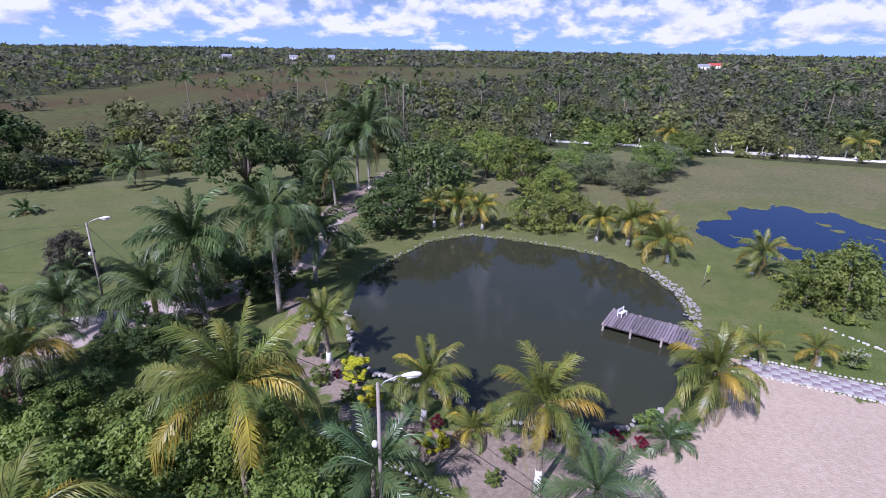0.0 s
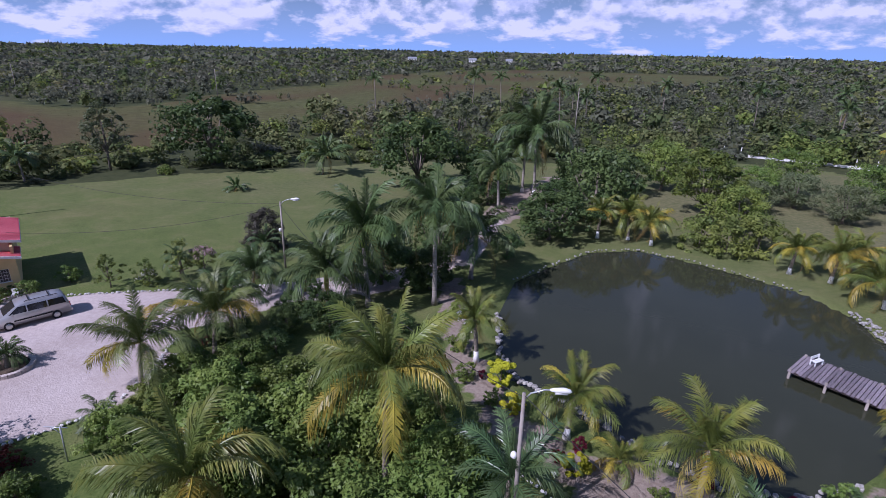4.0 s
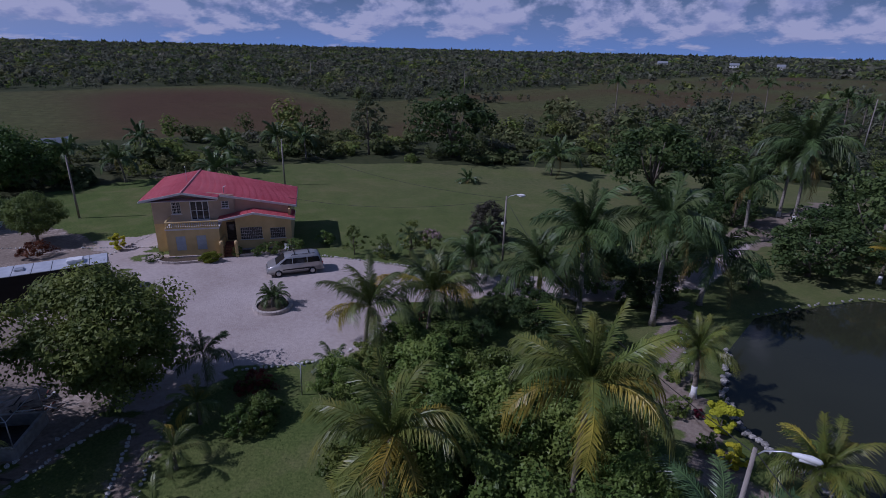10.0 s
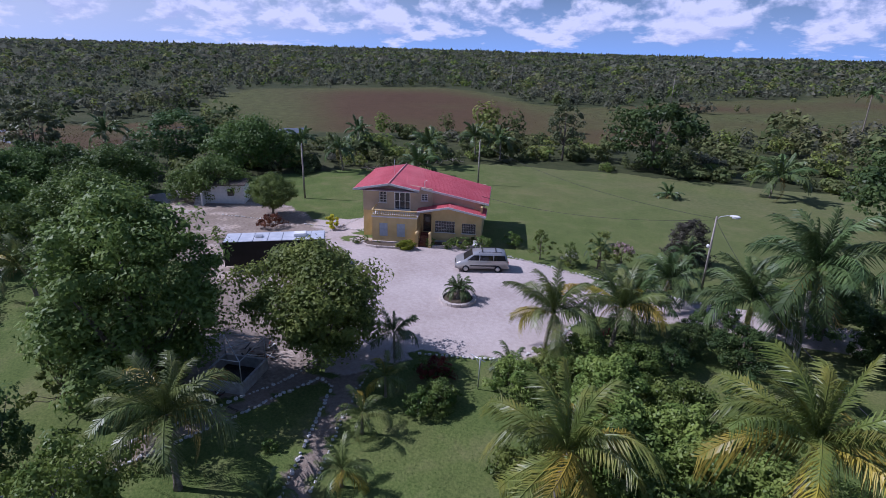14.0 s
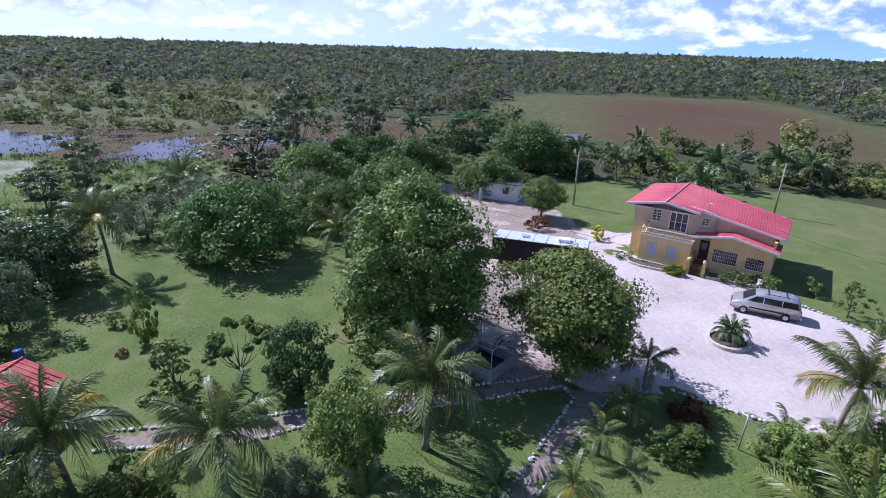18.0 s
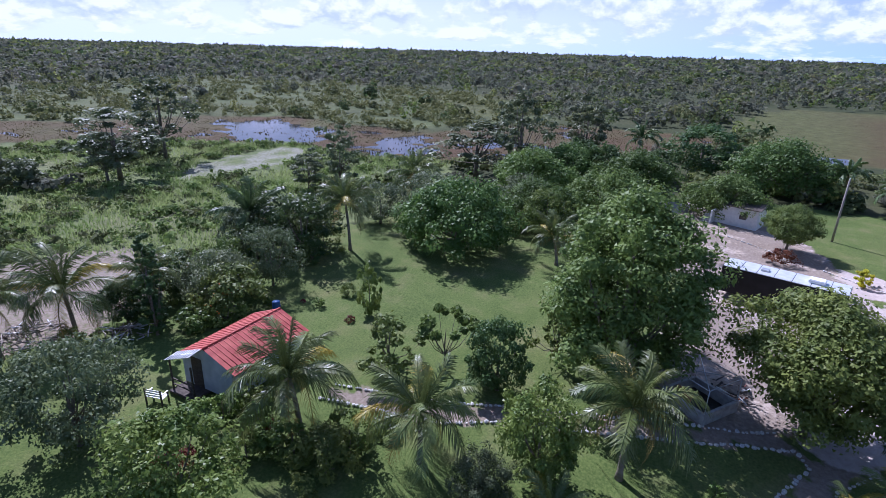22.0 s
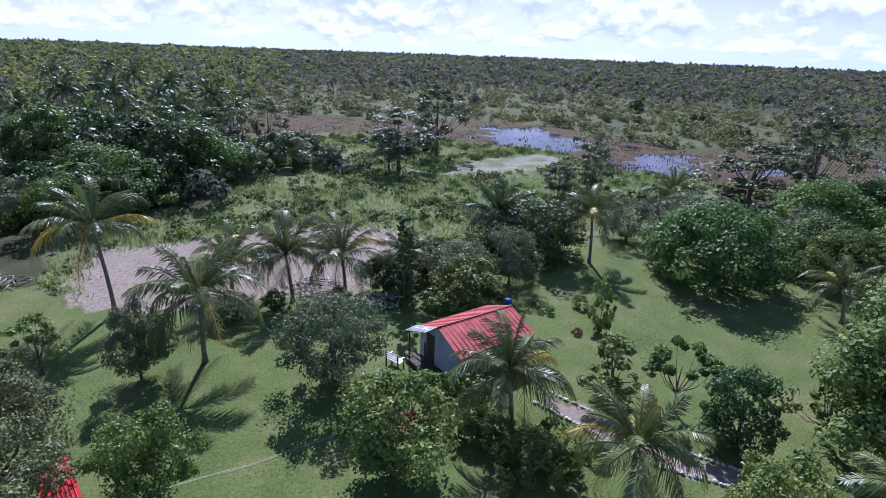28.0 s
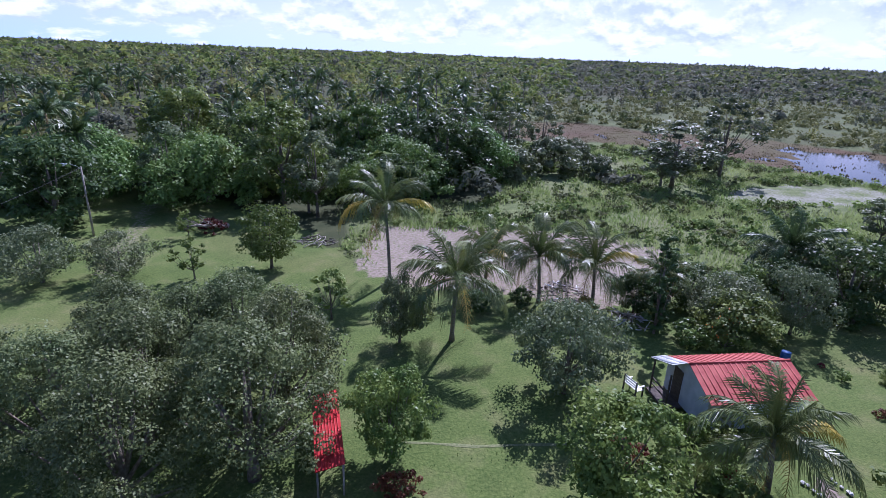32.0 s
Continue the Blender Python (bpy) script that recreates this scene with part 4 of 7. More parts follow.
def crown_centres(rng, radius, low, high, clumps, shape):
    """Clump places in a crown: a dome, a ball or a tall egg, uneven in outline."""
    out, size = [], []
    mid, half = (low + high) / 2, (high - low) / 2
    lobes = rng.rand(6) * 6.28
    for k in range(clumps):
        z = rng.uniform(-1, 1)
        if shape == "dome":
            rr = math.sqrt(max(0.05, 1 - max(0, (z + 0.55) / 1.55) ** 2))
        elif shape == "egg":
            rr = math.sqrt(max(0.04, 1 - z * z)) * (1 - 0.25 * z)
        elif shape == "column":
            rr = (1 - abs(z) ** 3.5) ** 0.5 * (0.93 + 0.12 * math.sin(5 * z + lobes[3]))
        elif shape == "tiers":
            z = round((z + 1) * 3) / 3 - 1 + rng.uniform(-0.05, 0.05)
            rr = 0.35 + 0.65 * abs(math.sin(2.7 * z + 1.9))
        elif shape == "flat":
            z = 0.75 + 0.25 * z
            rr = 1.0
        else:
            rr = math.sqrt(max(0.04, 1 - z * z))
        a = rng.rand() * 6.28
        lump = 1 + 0.16 * math.sin(3 * a + lobes[0]) + 0.12 * math.sin(5 * a + lobes[1] + 2 * z) + 0.13 * math.sin(6.5 * z + 2 * a + lobes[4]) * math.cos(2 * a + lobes[5]) + rng.uniform(-0.16, 0.16)
        rad = radius * rr * lump * (0.35 + 0.65 * rng.rand() ** 0.35)
        out.append((rad * math.cos(a), rad * math.sin(a), mid + half * z * (1 + 0.1 * math.sin(2 * a + lobes[2]))))
        size.append(radius * (0.14 + 0.24 * rng.rand() ** 1.4) * (0.7 if shape in ("tiers", "flat") else 1.0))
    return np.array(out), np.array(size)


def tree(name, label, mat, m, height=5.0, radius=2.6, low=1.2, clumps=60, leaves=2600, leaf=0.26, shape="dome", trunk=0.16, seed=1, white=0.0, category="tree", limbs=7, extra=None):
    rng = np.random.RandomState(seed)
    ob = thing(name, label, category, m)
    cs, sz = crown_centres(rng, radius, low, height, clumps, shape)
    bm = tube([(0, 0, -0.05), (0.03, 0.02, low * 0.5), (0.02, -0.05, low + (height - low) * 0.25), (0.05, 0.03, low + (height - low) * 0.7)], [trunk * 1.35, trunk, trunk * 0.75, trunk * 0.2], 8)
    for c in cs[:limbs]:
        s = Vector((0.02, 0, low * 0.75 + 0.12 * (c[2] - low)))
        e = Vector(c)
        k = s.lerp(e, 0.5) + Vector((0, 0, -0.12 * (e - s).length))
        tube([s, k, e], [trunk * 0.5, trunk * 0.3, trunk * 0.1], 5, bm)
    part("trunk", bm, M["bark"], ob)
    if white:
        part("whitewash_band", tube([(0, 0, 0), (0.02, 0.01, white)], [trunk * 1.4, trunk * 1.2], 9), M["whitewash"], ob, "whitewashed trunk foot")
    part("crown", quads("crown", leaf_cloud(rng, cs, sz, leaves, leaf), mat, 3), None, ob)
    if extra:
        pick = cs[cs[:, 2] > np.median(cs[:, 2])]
        part("blossom", quads("blossom", leaf_cloud(rng, pick, np.full(len(pick), radius * 0.28), extra[1], leaf * 0.8), extra[0], 3), None, ob, extra[2])
    return ob


def at(x, y, turn=0.0, s=1.0, z=0.0):
    return pose(x, y, z, 0, 0, turn) @ Matrix.Scale(s, 4)


# ---- the house ----
def wall_with_holes(u0, u1, z0, z1, holes, v0, v1):
    """One solid wall along u with real openings through it: holes as (u0, u1, z0, z1)."""
    bm = bmesh.new()
    us = sorted({u0, u1, *[h[0] for h in holes], *[h[1] for h in holes]})
    zs = sorted({z0, z1, *[h[2] for h in holes], *[h[3] for h in holes]})
    grid = {(i, j, k): bm.verts.new((u, v, z)) for i, u in enumerate(us) for j, v in enumerate((v0, v1)) for k, z in enumerate(zs)}
    solid = {(i, k) for i in range(len(us) - 1) for k in range(len(zs) - 1)
             if not any(h[0] <= us[i] and us[i + 1] <= h[1] and h[2] <= zs[k] and zs[k + 1] <= h[3] for h in holes)}
    for i, k in solid:
        c = lambda a, b, d: grid[i + a, b, k + d]
        bm.faces.new((c(0, 0, 0), c(1, 0, 0), c(1, 0, 1), c(0, 0, 1)))
        bm.faces.new((c(0, 1, 0), c(0, 1, 1), c(1, 1, 1), c(1, 1, 0)))
        for (di, dk), q in (((-1, 0), ((0, 0, 0), (0, 0, 1), (0, 1, 1), (0, 1, 0))), ((1, 0), ((1, 0, 0), (1, 1, 0), (1, 1, 1), (1, 0, 1))),
                            ((0, -1), ((0, 0, 0), (0, 1, 0), (1, 1, 0), (1, 0, 0))), ((0, 1), ((0, 0, 1), (1, 0, 1), (1, 1, 1), (0, 1, 1)))):
            if (i + di, k + dk) not in solid:
                bm.faces.new([c(*p) for p in q])
    loose = [v for v in bm.verts if not v.link_faces]
    bmesh.ops.delete(bm, geom=loose, context="VERTS")
    return bm


def window(parent, u0, u1, v, z0, z1, cols, rows, bars=False, frame_mat="white_paint", bold=0.04):
    w = part("window", box(u0, u1, v + 0.09, v + 0.11, z0, z1), M["glass"], parent, "dark glass window with white frame" + (" and iron grille" if bars else ""))
    t = bold
    bm = box(u0, u1, v + 0.03, v + 0.09, z0, z0 + t)
    box(u0, u1, v + 0.03, v + 0.09, z1 - t, z1, bm=bm)
    box(u0, u0 + t, v + 0.03, v + 0.09, z0 + t, z1 - t, bm=bm)
    box(u1 - t, u1, v + 0.03, v + 0.09, z0 + t, z1 - t, bm=bm)
    part("frame", bm, M[frame_mat], w)
    for i in range(1, cols):
        x = u0 + (u1 - u0) * i / cols
        part("mullion", box(x - bold * 0.4, x + bold * 0.4, v + 0.035, v + 0.085, z0 + t, z1 - t), M[frame_mat], w)
    for i in range(1, rows):
        z = z0 + (z1 - z0) * i / rows
        part("transom", box(u0 + t, u1 - t, v + 0.03, v + 0.06, z - 0.02, z + 0.02), M[frame_mat], w)
    part("sill", box(u0 - 0.08, u1 + 0.08, v - 0.08, v + 0.03, z0 - 0.07, z0), M["fascia"], w)
    if bars:
        bm = None
        n = int((u1 - u0) / 0.16)
        for i in range(n + 1):
            x = u0 + (u1 - u0) * i / n
            bm = box(x - 0.007, x + 0.007, v - 0.05, v - 0.03, z0, z1, bm=bm)
        for i in range(5):
            z = z0 + (z1 - z0) * i / 4
            bm = box(u0, u1, v - 0.045, v - 0.03, z - 0.007, z + 0.007, bm=bm)
        part("grille", bm, M["fascia"], w, "white iron grille")


def roof_plane(parent, corners, mat, label, ribs=0, name="roof", thick=0.07, rib=0.026):
    """A sheet-metal roof plane with raised seams that run down the slope from edge 0-1 to edge 3-2."""
    r = part(name, slab(corners, thick), M[mat], parent, label)
    c = [Vector(p) for p in corners]
    for i in range(1, ribs):
        s = i / ribs
        a, b = c[0].lerp(c[1], s) + Vector((0, 0, 0.012)), c[3].lerp(c[2], s) + Vector((0, 0, 0.012))
        part("roof_seam", tube([a, b], rib, 4), M[mat], r)
    return r


def house():
    ob = thing("house", "two-storey cream house with a red sheet-metal roof and balcony", "house", Matrix(((0.57, -0.822, 0, -51.0), (0.822, 0.57, 0, 19.0), (0, 0, 1, 0), (0, 0, 0, 1))))
    # walls
    up = [(0.3, 1.1, 3.75, 4.9), (1.9, 3.6, 3.05, 4.95), (4.75, 5.4, 4.15, 4.85)]
    part("wall", wall_with_holes(-1.4, 5.9, 2.85, 5.35, up, 2.0, 2.2), M["beige"], ob, "beige painted upper wall")
    part("wall", box(-1.4, 5.9, 2.0, 2.2, 0, 2.849), M["cream"], ob, "cream painted wall")
    part("wall", box(-1.4, -1.2, 2.2, 10.0, 0, 5.35), M["beige"], ob, "beige painted side wall")
    part("wall", box(-1.2, 11.1, 9.8, 10.0, 0, 4.3), M["beige"], ob, "beige painted rear wall")
    part("wall", box(5.7, 5.9, 2.2, 9.8, 2.9, 5.2), M["beige"], ob)
    part("gable", prism([(-1.4, 5.35), (5.9, 5.35), (5.9, 5.40), (1.6, 6.02), (-1.4, 5.46)], 2.0, 2.2), M["beige"], ob, "beige gable")
    part("wall", prism([(5.9, 3.0), (10.9, 3.0), (10.9, 4.28), (5.9, 5.2)], 2.2, 2.4), M["beige"], ob, "beige painted wall between the roofs")
    # balcony block
    part("balcony_wall", wall_with_holes(0.0, 4.6, 0, 2.75, [(0.75, 1.6, 0.75, 2.15), (2.55, 3.4, 0.75, 2.15)], 0.0, 0.2), M["cream"], ob, "cream wall under the balcony")
    part("balcony_wall", box(0.0, 0.2, 0.2, 2.0, 0, 2.75), M["cream"], ob)
    part("balcony_wall", box(4.4, 4.6, 0.2, 2.0, 0, 2.75), M["cream"], ob)
    part("balcony_floor", box(-0.05, 4.65, -0.05, 2.0, 2.75, 2.9), M["fascia"], ob, "concrete balcony slab")
    for u in (0.75, 2.55):
        sh = part("shutter", box(u, u + 0.85, 0.06, 0.12, 0.75, 2.15), M["shutter"], ob, "pale blue-grey closed shutter")
        for i in range(9):
            part("louvre", box(u + 0.06, u + 0.79, 0.035, 0.06, 0.84 + i * 0.14, 0.93 + i * 0.14), M["shutter"], sh)
    part("balcony_rail", box(-0.03, 4.63, -0.06, 0.10, 3.42, 3.54, 0.02), M["cream"], ob, "cream balcony rail")
    part("balcony_rail", box(-0.06, 0.10, 0.1, 2.0, 3.42, 3.54, 0.02), M["cream"], ob)
    for i in range(24):
        u = 0.10 + i * 0.192
        bm = tube([(0, 0, 2.9), (0, 0, 3.0), (0, 0, 3.14), (0, 0, 3.30), (0, 0, 3.42)], [0.055, 0.045, 0.075, 0.045, 0.055], 8)
        part("baluster", bm, M["cream"], ob, at=Matrix.Translation((u, 0.02, 0)))
    part("balcony_kerb", box(-0.03, 4.63, -0.06, 0.12, 2.9, 3.02), M["cream"], ob)
    # the single-storey room
    holes = [(6.35, 8.35, 1.15, 2.35), (9.1, 10.5, 1.15, 2.2)]
    part("wall", wall_with_holes(5.95, 11.1, 0, 3.0, holes, 1.2, 1.4), M["cream"], ob, "cream painted front wall")
    part("wall", box(10.9, 11.1, 1.4, 9.8, 0, 3.95), M["cream"], ob, "cream painted end wall")
    part("wall", box(5.9, 6.1, 1.4, 2.0, 0, 3.0), M["cream"], ob)
    part("gable", prism([(5.95, 3.0), (11.1, 3.0), (11.1, 3.16), (7.7, 3.85), (5.95, 3.5)], 1.2, 1.4), M["cream"], ob, "cream gable")
    # openings
    window(ob, *(0.3, 1.1), 2.0, 3.75, 4.9, 2, 4, True)
    window(ob, 1.9, 3.6, 2.0, 3.05, 4.95, 3, 2, bold=0.09)
    window(ob, 4.75, 5.4, 2.0, 4.15, 4.85, 2, 3)
    window(ob, 6.35, 8.35, 1.2, 1.15, 2.35, 4, 1, True, "iron")
    window(ob, 9.1, 10.5, 1.2, 1.15, 2.2, 3, 1, True, "iron")
    door = part("door", box(5.0, 5.85, 1.95, 1.995, 0.9, 2.75), M["dark_wood"], ob, "dark wooden entrance door")
    part("door_pane", box(5.2, 5.65, 1.93, 1.949, 1.9, 2.5), M["glass"], door)
    # entrance steps and gate posts
    for i in range(5):
        part("step", box(4.85, 5.9, -0.4 + i * 0.4, 0.0 + i * 0.4, 0, 0.18 + i * 0.18), M["brick_red"], ob, "red-brown step")
    part("stair_wall", box(4.62, 4.8, -0.5, 1.95, 0, 1.55), M["cream"], ob, "cream stair wall")
    for u in (4.7, 6.05):
        p = part("gate_post", box(u - 0.14, u + 0.14, -0.62, -0.34, 0, 1.35, 0.02), M["cream"], ob, "cream gate post")
        bm = bmesh.new(); bmesh.ops.create_icosphere(bm, subdivisions=2, radius=0.17)
        part("ball", bm, M["cream"], p, at=Matrix.Translation((u, -0.48, 1.48)))
    gate = part("gate", box(4.86, 5.89, -0.50, -0.46, 0.1, 0.16), M["rust"], ob, "red-brown iron gate")
    for i in range(9):
        part("gate_bar", box(4.90 + i * 0.118, 4.93 + i * 0.118, -0.495, -0.465, 0.16, 1.15), M["rust"], gate)
    # roofs
    F, B = 0.8, 10.8
    roof_plane(ob, [(1.6, F, 6.1), (1.6, B, 6.1), (-2.1, B, 5.42), (-2.1, F, 5.42)], "roof_red", "red sheet-metal roof", 24, rib=0.013)
    roof_plane(ob, [(1.6, F, 6.1), (1.6, 1.9, 6.1), (4.7, 1.9, 5.53), (4.7, F, 5.53)], "roof_red", "red sheet-metal roof", 3, rib=0.013)
    roof_plane(ob, [(1.6, 1.9, 6.1), (1.6, B, 6.1), (11.7, B - 1.4, 4.23), (11.7, 1.9, 4.23)], "roof_red", "red sheet-metal roof", 22, rib=0.013)
    # the cap's paler colour stands in for the highlight on the ridge
    part("ridge_cap", tube([(1.6, F - 0.05, 6.11), (1.6, B + 0.05, 6.11)], 0.09, 6), M["ridge_glint"], ob, "red ridge cap with its highlight painted in")
    roof_plane(ob, [(7.7, 0.6, 4.0), (7.7, 3.6, 4.0), (4.45, 3.6, 3.38), (4.45, 0.6, 3.38)], "roof_red", "red porch roof", 8, rib=0.013)
    roof_plane(ob, [(7.7, 0.6, 4.0), (7.7, 3.6, 4.0), (11.5, 3.6, 3.25), (11.5, 0.6, 3.25)], "roof_red", "red porch roof", 8, rib=0.013)
    for a, b in (((-2.1, F, 5.42), (1.6, F, 6.1)), ((1.6, F, 6.1), (4.7, F, 5.53)), ((4.7, 1.9, 5.53), (11.7, 1.9, 4.23)), ((4.45, 0.6, 3.38), (7.7, 0.6, 4.0)), ((7.7, 0.6, 4.0), (11.5, 0.6, 3.25))):
        y = a[1]
        bm = bmesh.new()
        lo = -0.20
        vs = [bm.verts.new(p) for p in ((a[0], y - 0.03, a[2] + lo), (b[0], y - 0.03, b[2] + lo), (b[0], y - 0.03, b[2] + 0.01), (a[0], y - 0.03, a[2] + 0.01), (a[0], y + 0.02, a[2] + lo), (b[0], y + 0.02, b[2] + lo), (b[0], y + 0.02, b[2] + 0.01), (a[0], y + 0.02, a[2] + 0.01))]
        for f in ((0, 1, 2, 3), (7, 6, 5, 4), (0, 4, 5, 1), (3, 2, 6, 7), (0, 3, 7, 4), (1, 5, 6, 2)):
            bm.faces.new([vs[i] for i in f])
        part("fascia", bm, M["fascia"], ob, "white fascia board")
    for u, z0, v0, v1 in ((-2.08, 5.42, F, B), (11.68, 4.23, 1.9, B - 1.4), (11.48, 3.25, 0.6, 3.6)):
        part("gutter", box(u - 0.07, u + 0.05, v0, v1, z0 - 0.2, z0 - 0.09, 0.01), M["fascia"], ob, "white gutter")
    part("soffit", box(-2.0, 4.6, F + 0.05, 2.0, 5.24, 5.28), M["fascia"], ob)
    part("vent_pipe", tube([(5.0, 2.6, 5.3), (5.0, 2.6, 6.1), (5.25, 2.6, 6.2)], 0.045, 8), M["white_paint"], ob, "white vent pipe")
    part("antenna", tube([(1.2, 5.6, 6.0), (1.2, 5.6, 7.6)], 0.02, 6), M["zinc"], ob, "thin antenna mast")
    return ob


house()


def house_point(u, v):
    return -51.0 + 0.57 * u - 0.822 * v, 19.0 + 0.822 * u + 0.57 * v


def flower_bed(outline, label):
    """A low kerb of short pale lengths round dark soil; the outline runs in the house's own directions."""
    pts = [house_point(u, v) for u, v in outline]
    x0, y0 = pts[0]
    ob = thing("flower_bed", label, "flower bed", pose(x0, y0, 0))
    bm = bmesh.new()
    f = bm.faces.new([bm.verts.new((x - x0, y - y0, 0.12)) for x, y in pts])
    bmesh.ops.triangulate(bm, faces=[f])
    part("soil", bm, M["soil"], ob)
    for (ax, ay), (bx, by) in zip(pts, pts[1:]):
        L, t = math.hypot(bx - ax, by - ay), math.degrees(math.atan2(by - ay, bx - ax))
        n = max(1, round(L / 0.5))
        for i in range(n):
            part("kerb_stone", box(i * L / n + 0.01, (i + 1) * L / n - 0.01, -0.09, 0.09, -0.05, 0.24, 0.015), M["kerb"], ob, at=pose(ax - x0, ay - y0, 0, 0, 0, t))


flower_bed([(-0.7, 0.3), (-0.9, -0.6), (-0.3, -1.3), (0.8, -1.6), (2.4, -1.5), (4.4, -1.1), (4.5, -0.1), (0.0, -0.1)], "kerbed flower bed under the balcony")
flower_bed([(6.3, -0.5), (7.6, -0.35), (9.4, -0.2), (11.0, 0.1), (11.6, 0.7), (11.2, 1.1), (6.3, 1.1)], "kerbed flower bed under the front windows")


# ---- the van ----
def van(m):
    ob = thing("minivan", "silver minivan with tinted windows and roof rails parked on gravel", "car", m)
    L, W2 = 5.0, 0.96
    prof = [(-2.5, 0.42), (-2.52, 0.75), (-2.35, 0.92), (-1.78, 1.08), (-0.86, 1.64), (-0.2, 1.76), (1.6, 1.74), (2.2, 1.66), (2.46, 1.02), (2.5, 0.55), (2.44, 0.36), (-2.3, 0.30)]
    bm = bmesh.new()
    rows = []
    for y, sx, cut in ((-W2, 0.985, 0), (-W2 * 0.86, 1.0, 1), (W2 * 0.86, 1.0, 1), (W2, 0.985, 0)):
        row = []
        for x, z in prof:
            yy = y
            if z > 1.1:
                yy = y * (0.86 if not cut else 0.88)
            zz = z if cut or z < 1.5 else z - 0.06
            row.append(bm.verts.new((x * sx, yy, zz)))
        rows.append(row)
    n = len(prof)
    for a, b in zip(rows, rows[1:]):
        for i in range(n):
            bm.faces.new((a[i], a[(i + 1) % n], b[(i + 1) % n], b[i]))
    bm.faces.new(rows[0][::-1]); bm.faces.new(rows[-1])
    bmesh.ops.bevel(bm, geom=bm.edges[:], offset=0.035, segments=2, affect="EDGES")
    for f in bm.faces:
        f.smooth = True
    part("body", bm, M["van_paint"], ob, "silver painted body")
    part("windscreen", slab([(-1.73, -0.76, 1.13), (-0.92, -0.70, 1.625), (-0.92, 0.70, 1.625), (-1.73, 0.76, 1.13)], 0.02), M["car_glass"], ob, "tinted windscreen")
    part("rear_window", slab([(2.27, -0.66, 1.60), (2.475, -0.72, 1.06), (2.475, 0.72, 1.06), (2.27, 0.66, 1.60)], -0.03), M["car_glass"], ob)
    for s in (-1, 1):
        for x0, x1, t0 in ((-1.45, -0.30, -0.80), (-0.22, 1.02, -0.22), (1.10, 2.24, 1.10)):
            b2 = bmesh.new()
            lo, hi = s * 0.948, s * 0.842
            vs = [b2.verts.new(p) for p in ((x0, lo, 1.13), (x1, lo, 1.13), (x1 - (0.14 if x1 > 2 else 0), hi, 1.57), (t0, hi, 1.57))]
            f = b2.faces.new(vs)
            r = bmesh.ops.extrude_face_region(b2, geom=[f])
            for v in [q for q in r["geom"] if isinstance(q, bmesh.types.BMVert)]:
                v.co.y += s * 0.022
            part("side_window", b2, M["car_glass"], ob)
        part("roof_rail", tube([(-0.3, s * 0.62, 1.76), (-0.2, s * 0.62, 1.82), (1.75, s * 0.62, 1.82), (1.85, s * 0.62, 1.75)], 0.025, 6), M["iron"], ob, "dark roof rail")
        part("headlight", box(-2.49, -2.30, s * 0.72 - 0.17, s * 0.72 + 0.17, 0.66, 0.82, 0.03), M["lens"], ob)
        part("tail_light", box(2.36, 2.50, s * 0.82 - 0.07, s * 0.82 + 0.07, 0.75, 1.05, 0.02), M["tail_red"], ob)
        part("mirror", box(-1.30, -1.12, s * 1.05 - 0.08, s * 1.05 + 0.08, 1.02, 1.18, 0.03), M["van_paint"], ob)
        part("bumper_strip", box(-1.2, 1.3, s * 0.955 - 0.015, s * 0.955 + 0.015, 0.58, 0.68), M["rubber"], ob)
        for x in (-1.56, 1.48):
            w = part("wheel", tube([(x, s * 0.76, 0.33), (x, s * 0.97, 0.33)], 0.33, 20), M["rubber"], ob, "black tyre")
            part("rim", tube([(x, s * 0.965, 0.33), (x, s * 0.985, 0.33)], [0.215, 0.19], 14), M["alloy"], w)
    for x in (0.0, 1.3):
        part("roof_bar", box(x - 0.04, x + 0.04, -0.6, 0.6, 1.80, 1.83), M["iron"], ob)
    for x, mt in ((-2.53, "van_paint"), (2.53, "van_paint")):
        part("bumper", box(x - 0.07, x + 0.07, -0.88, 0.88, 0.34, 0.58, 0.04), M[mt], ob)
    part("grille", box(-2.53, -2.47, -0.45, 0.45, 0.64, 0.80), M["iron"], ob)
    return ob


van(pose(-40.2, 25.5, 0, 0, 0, math.degrees(math.atan2(4.3, 2.3))) @ Matrix.Diagonal((0.95, 1.0, 1.03, 1)))


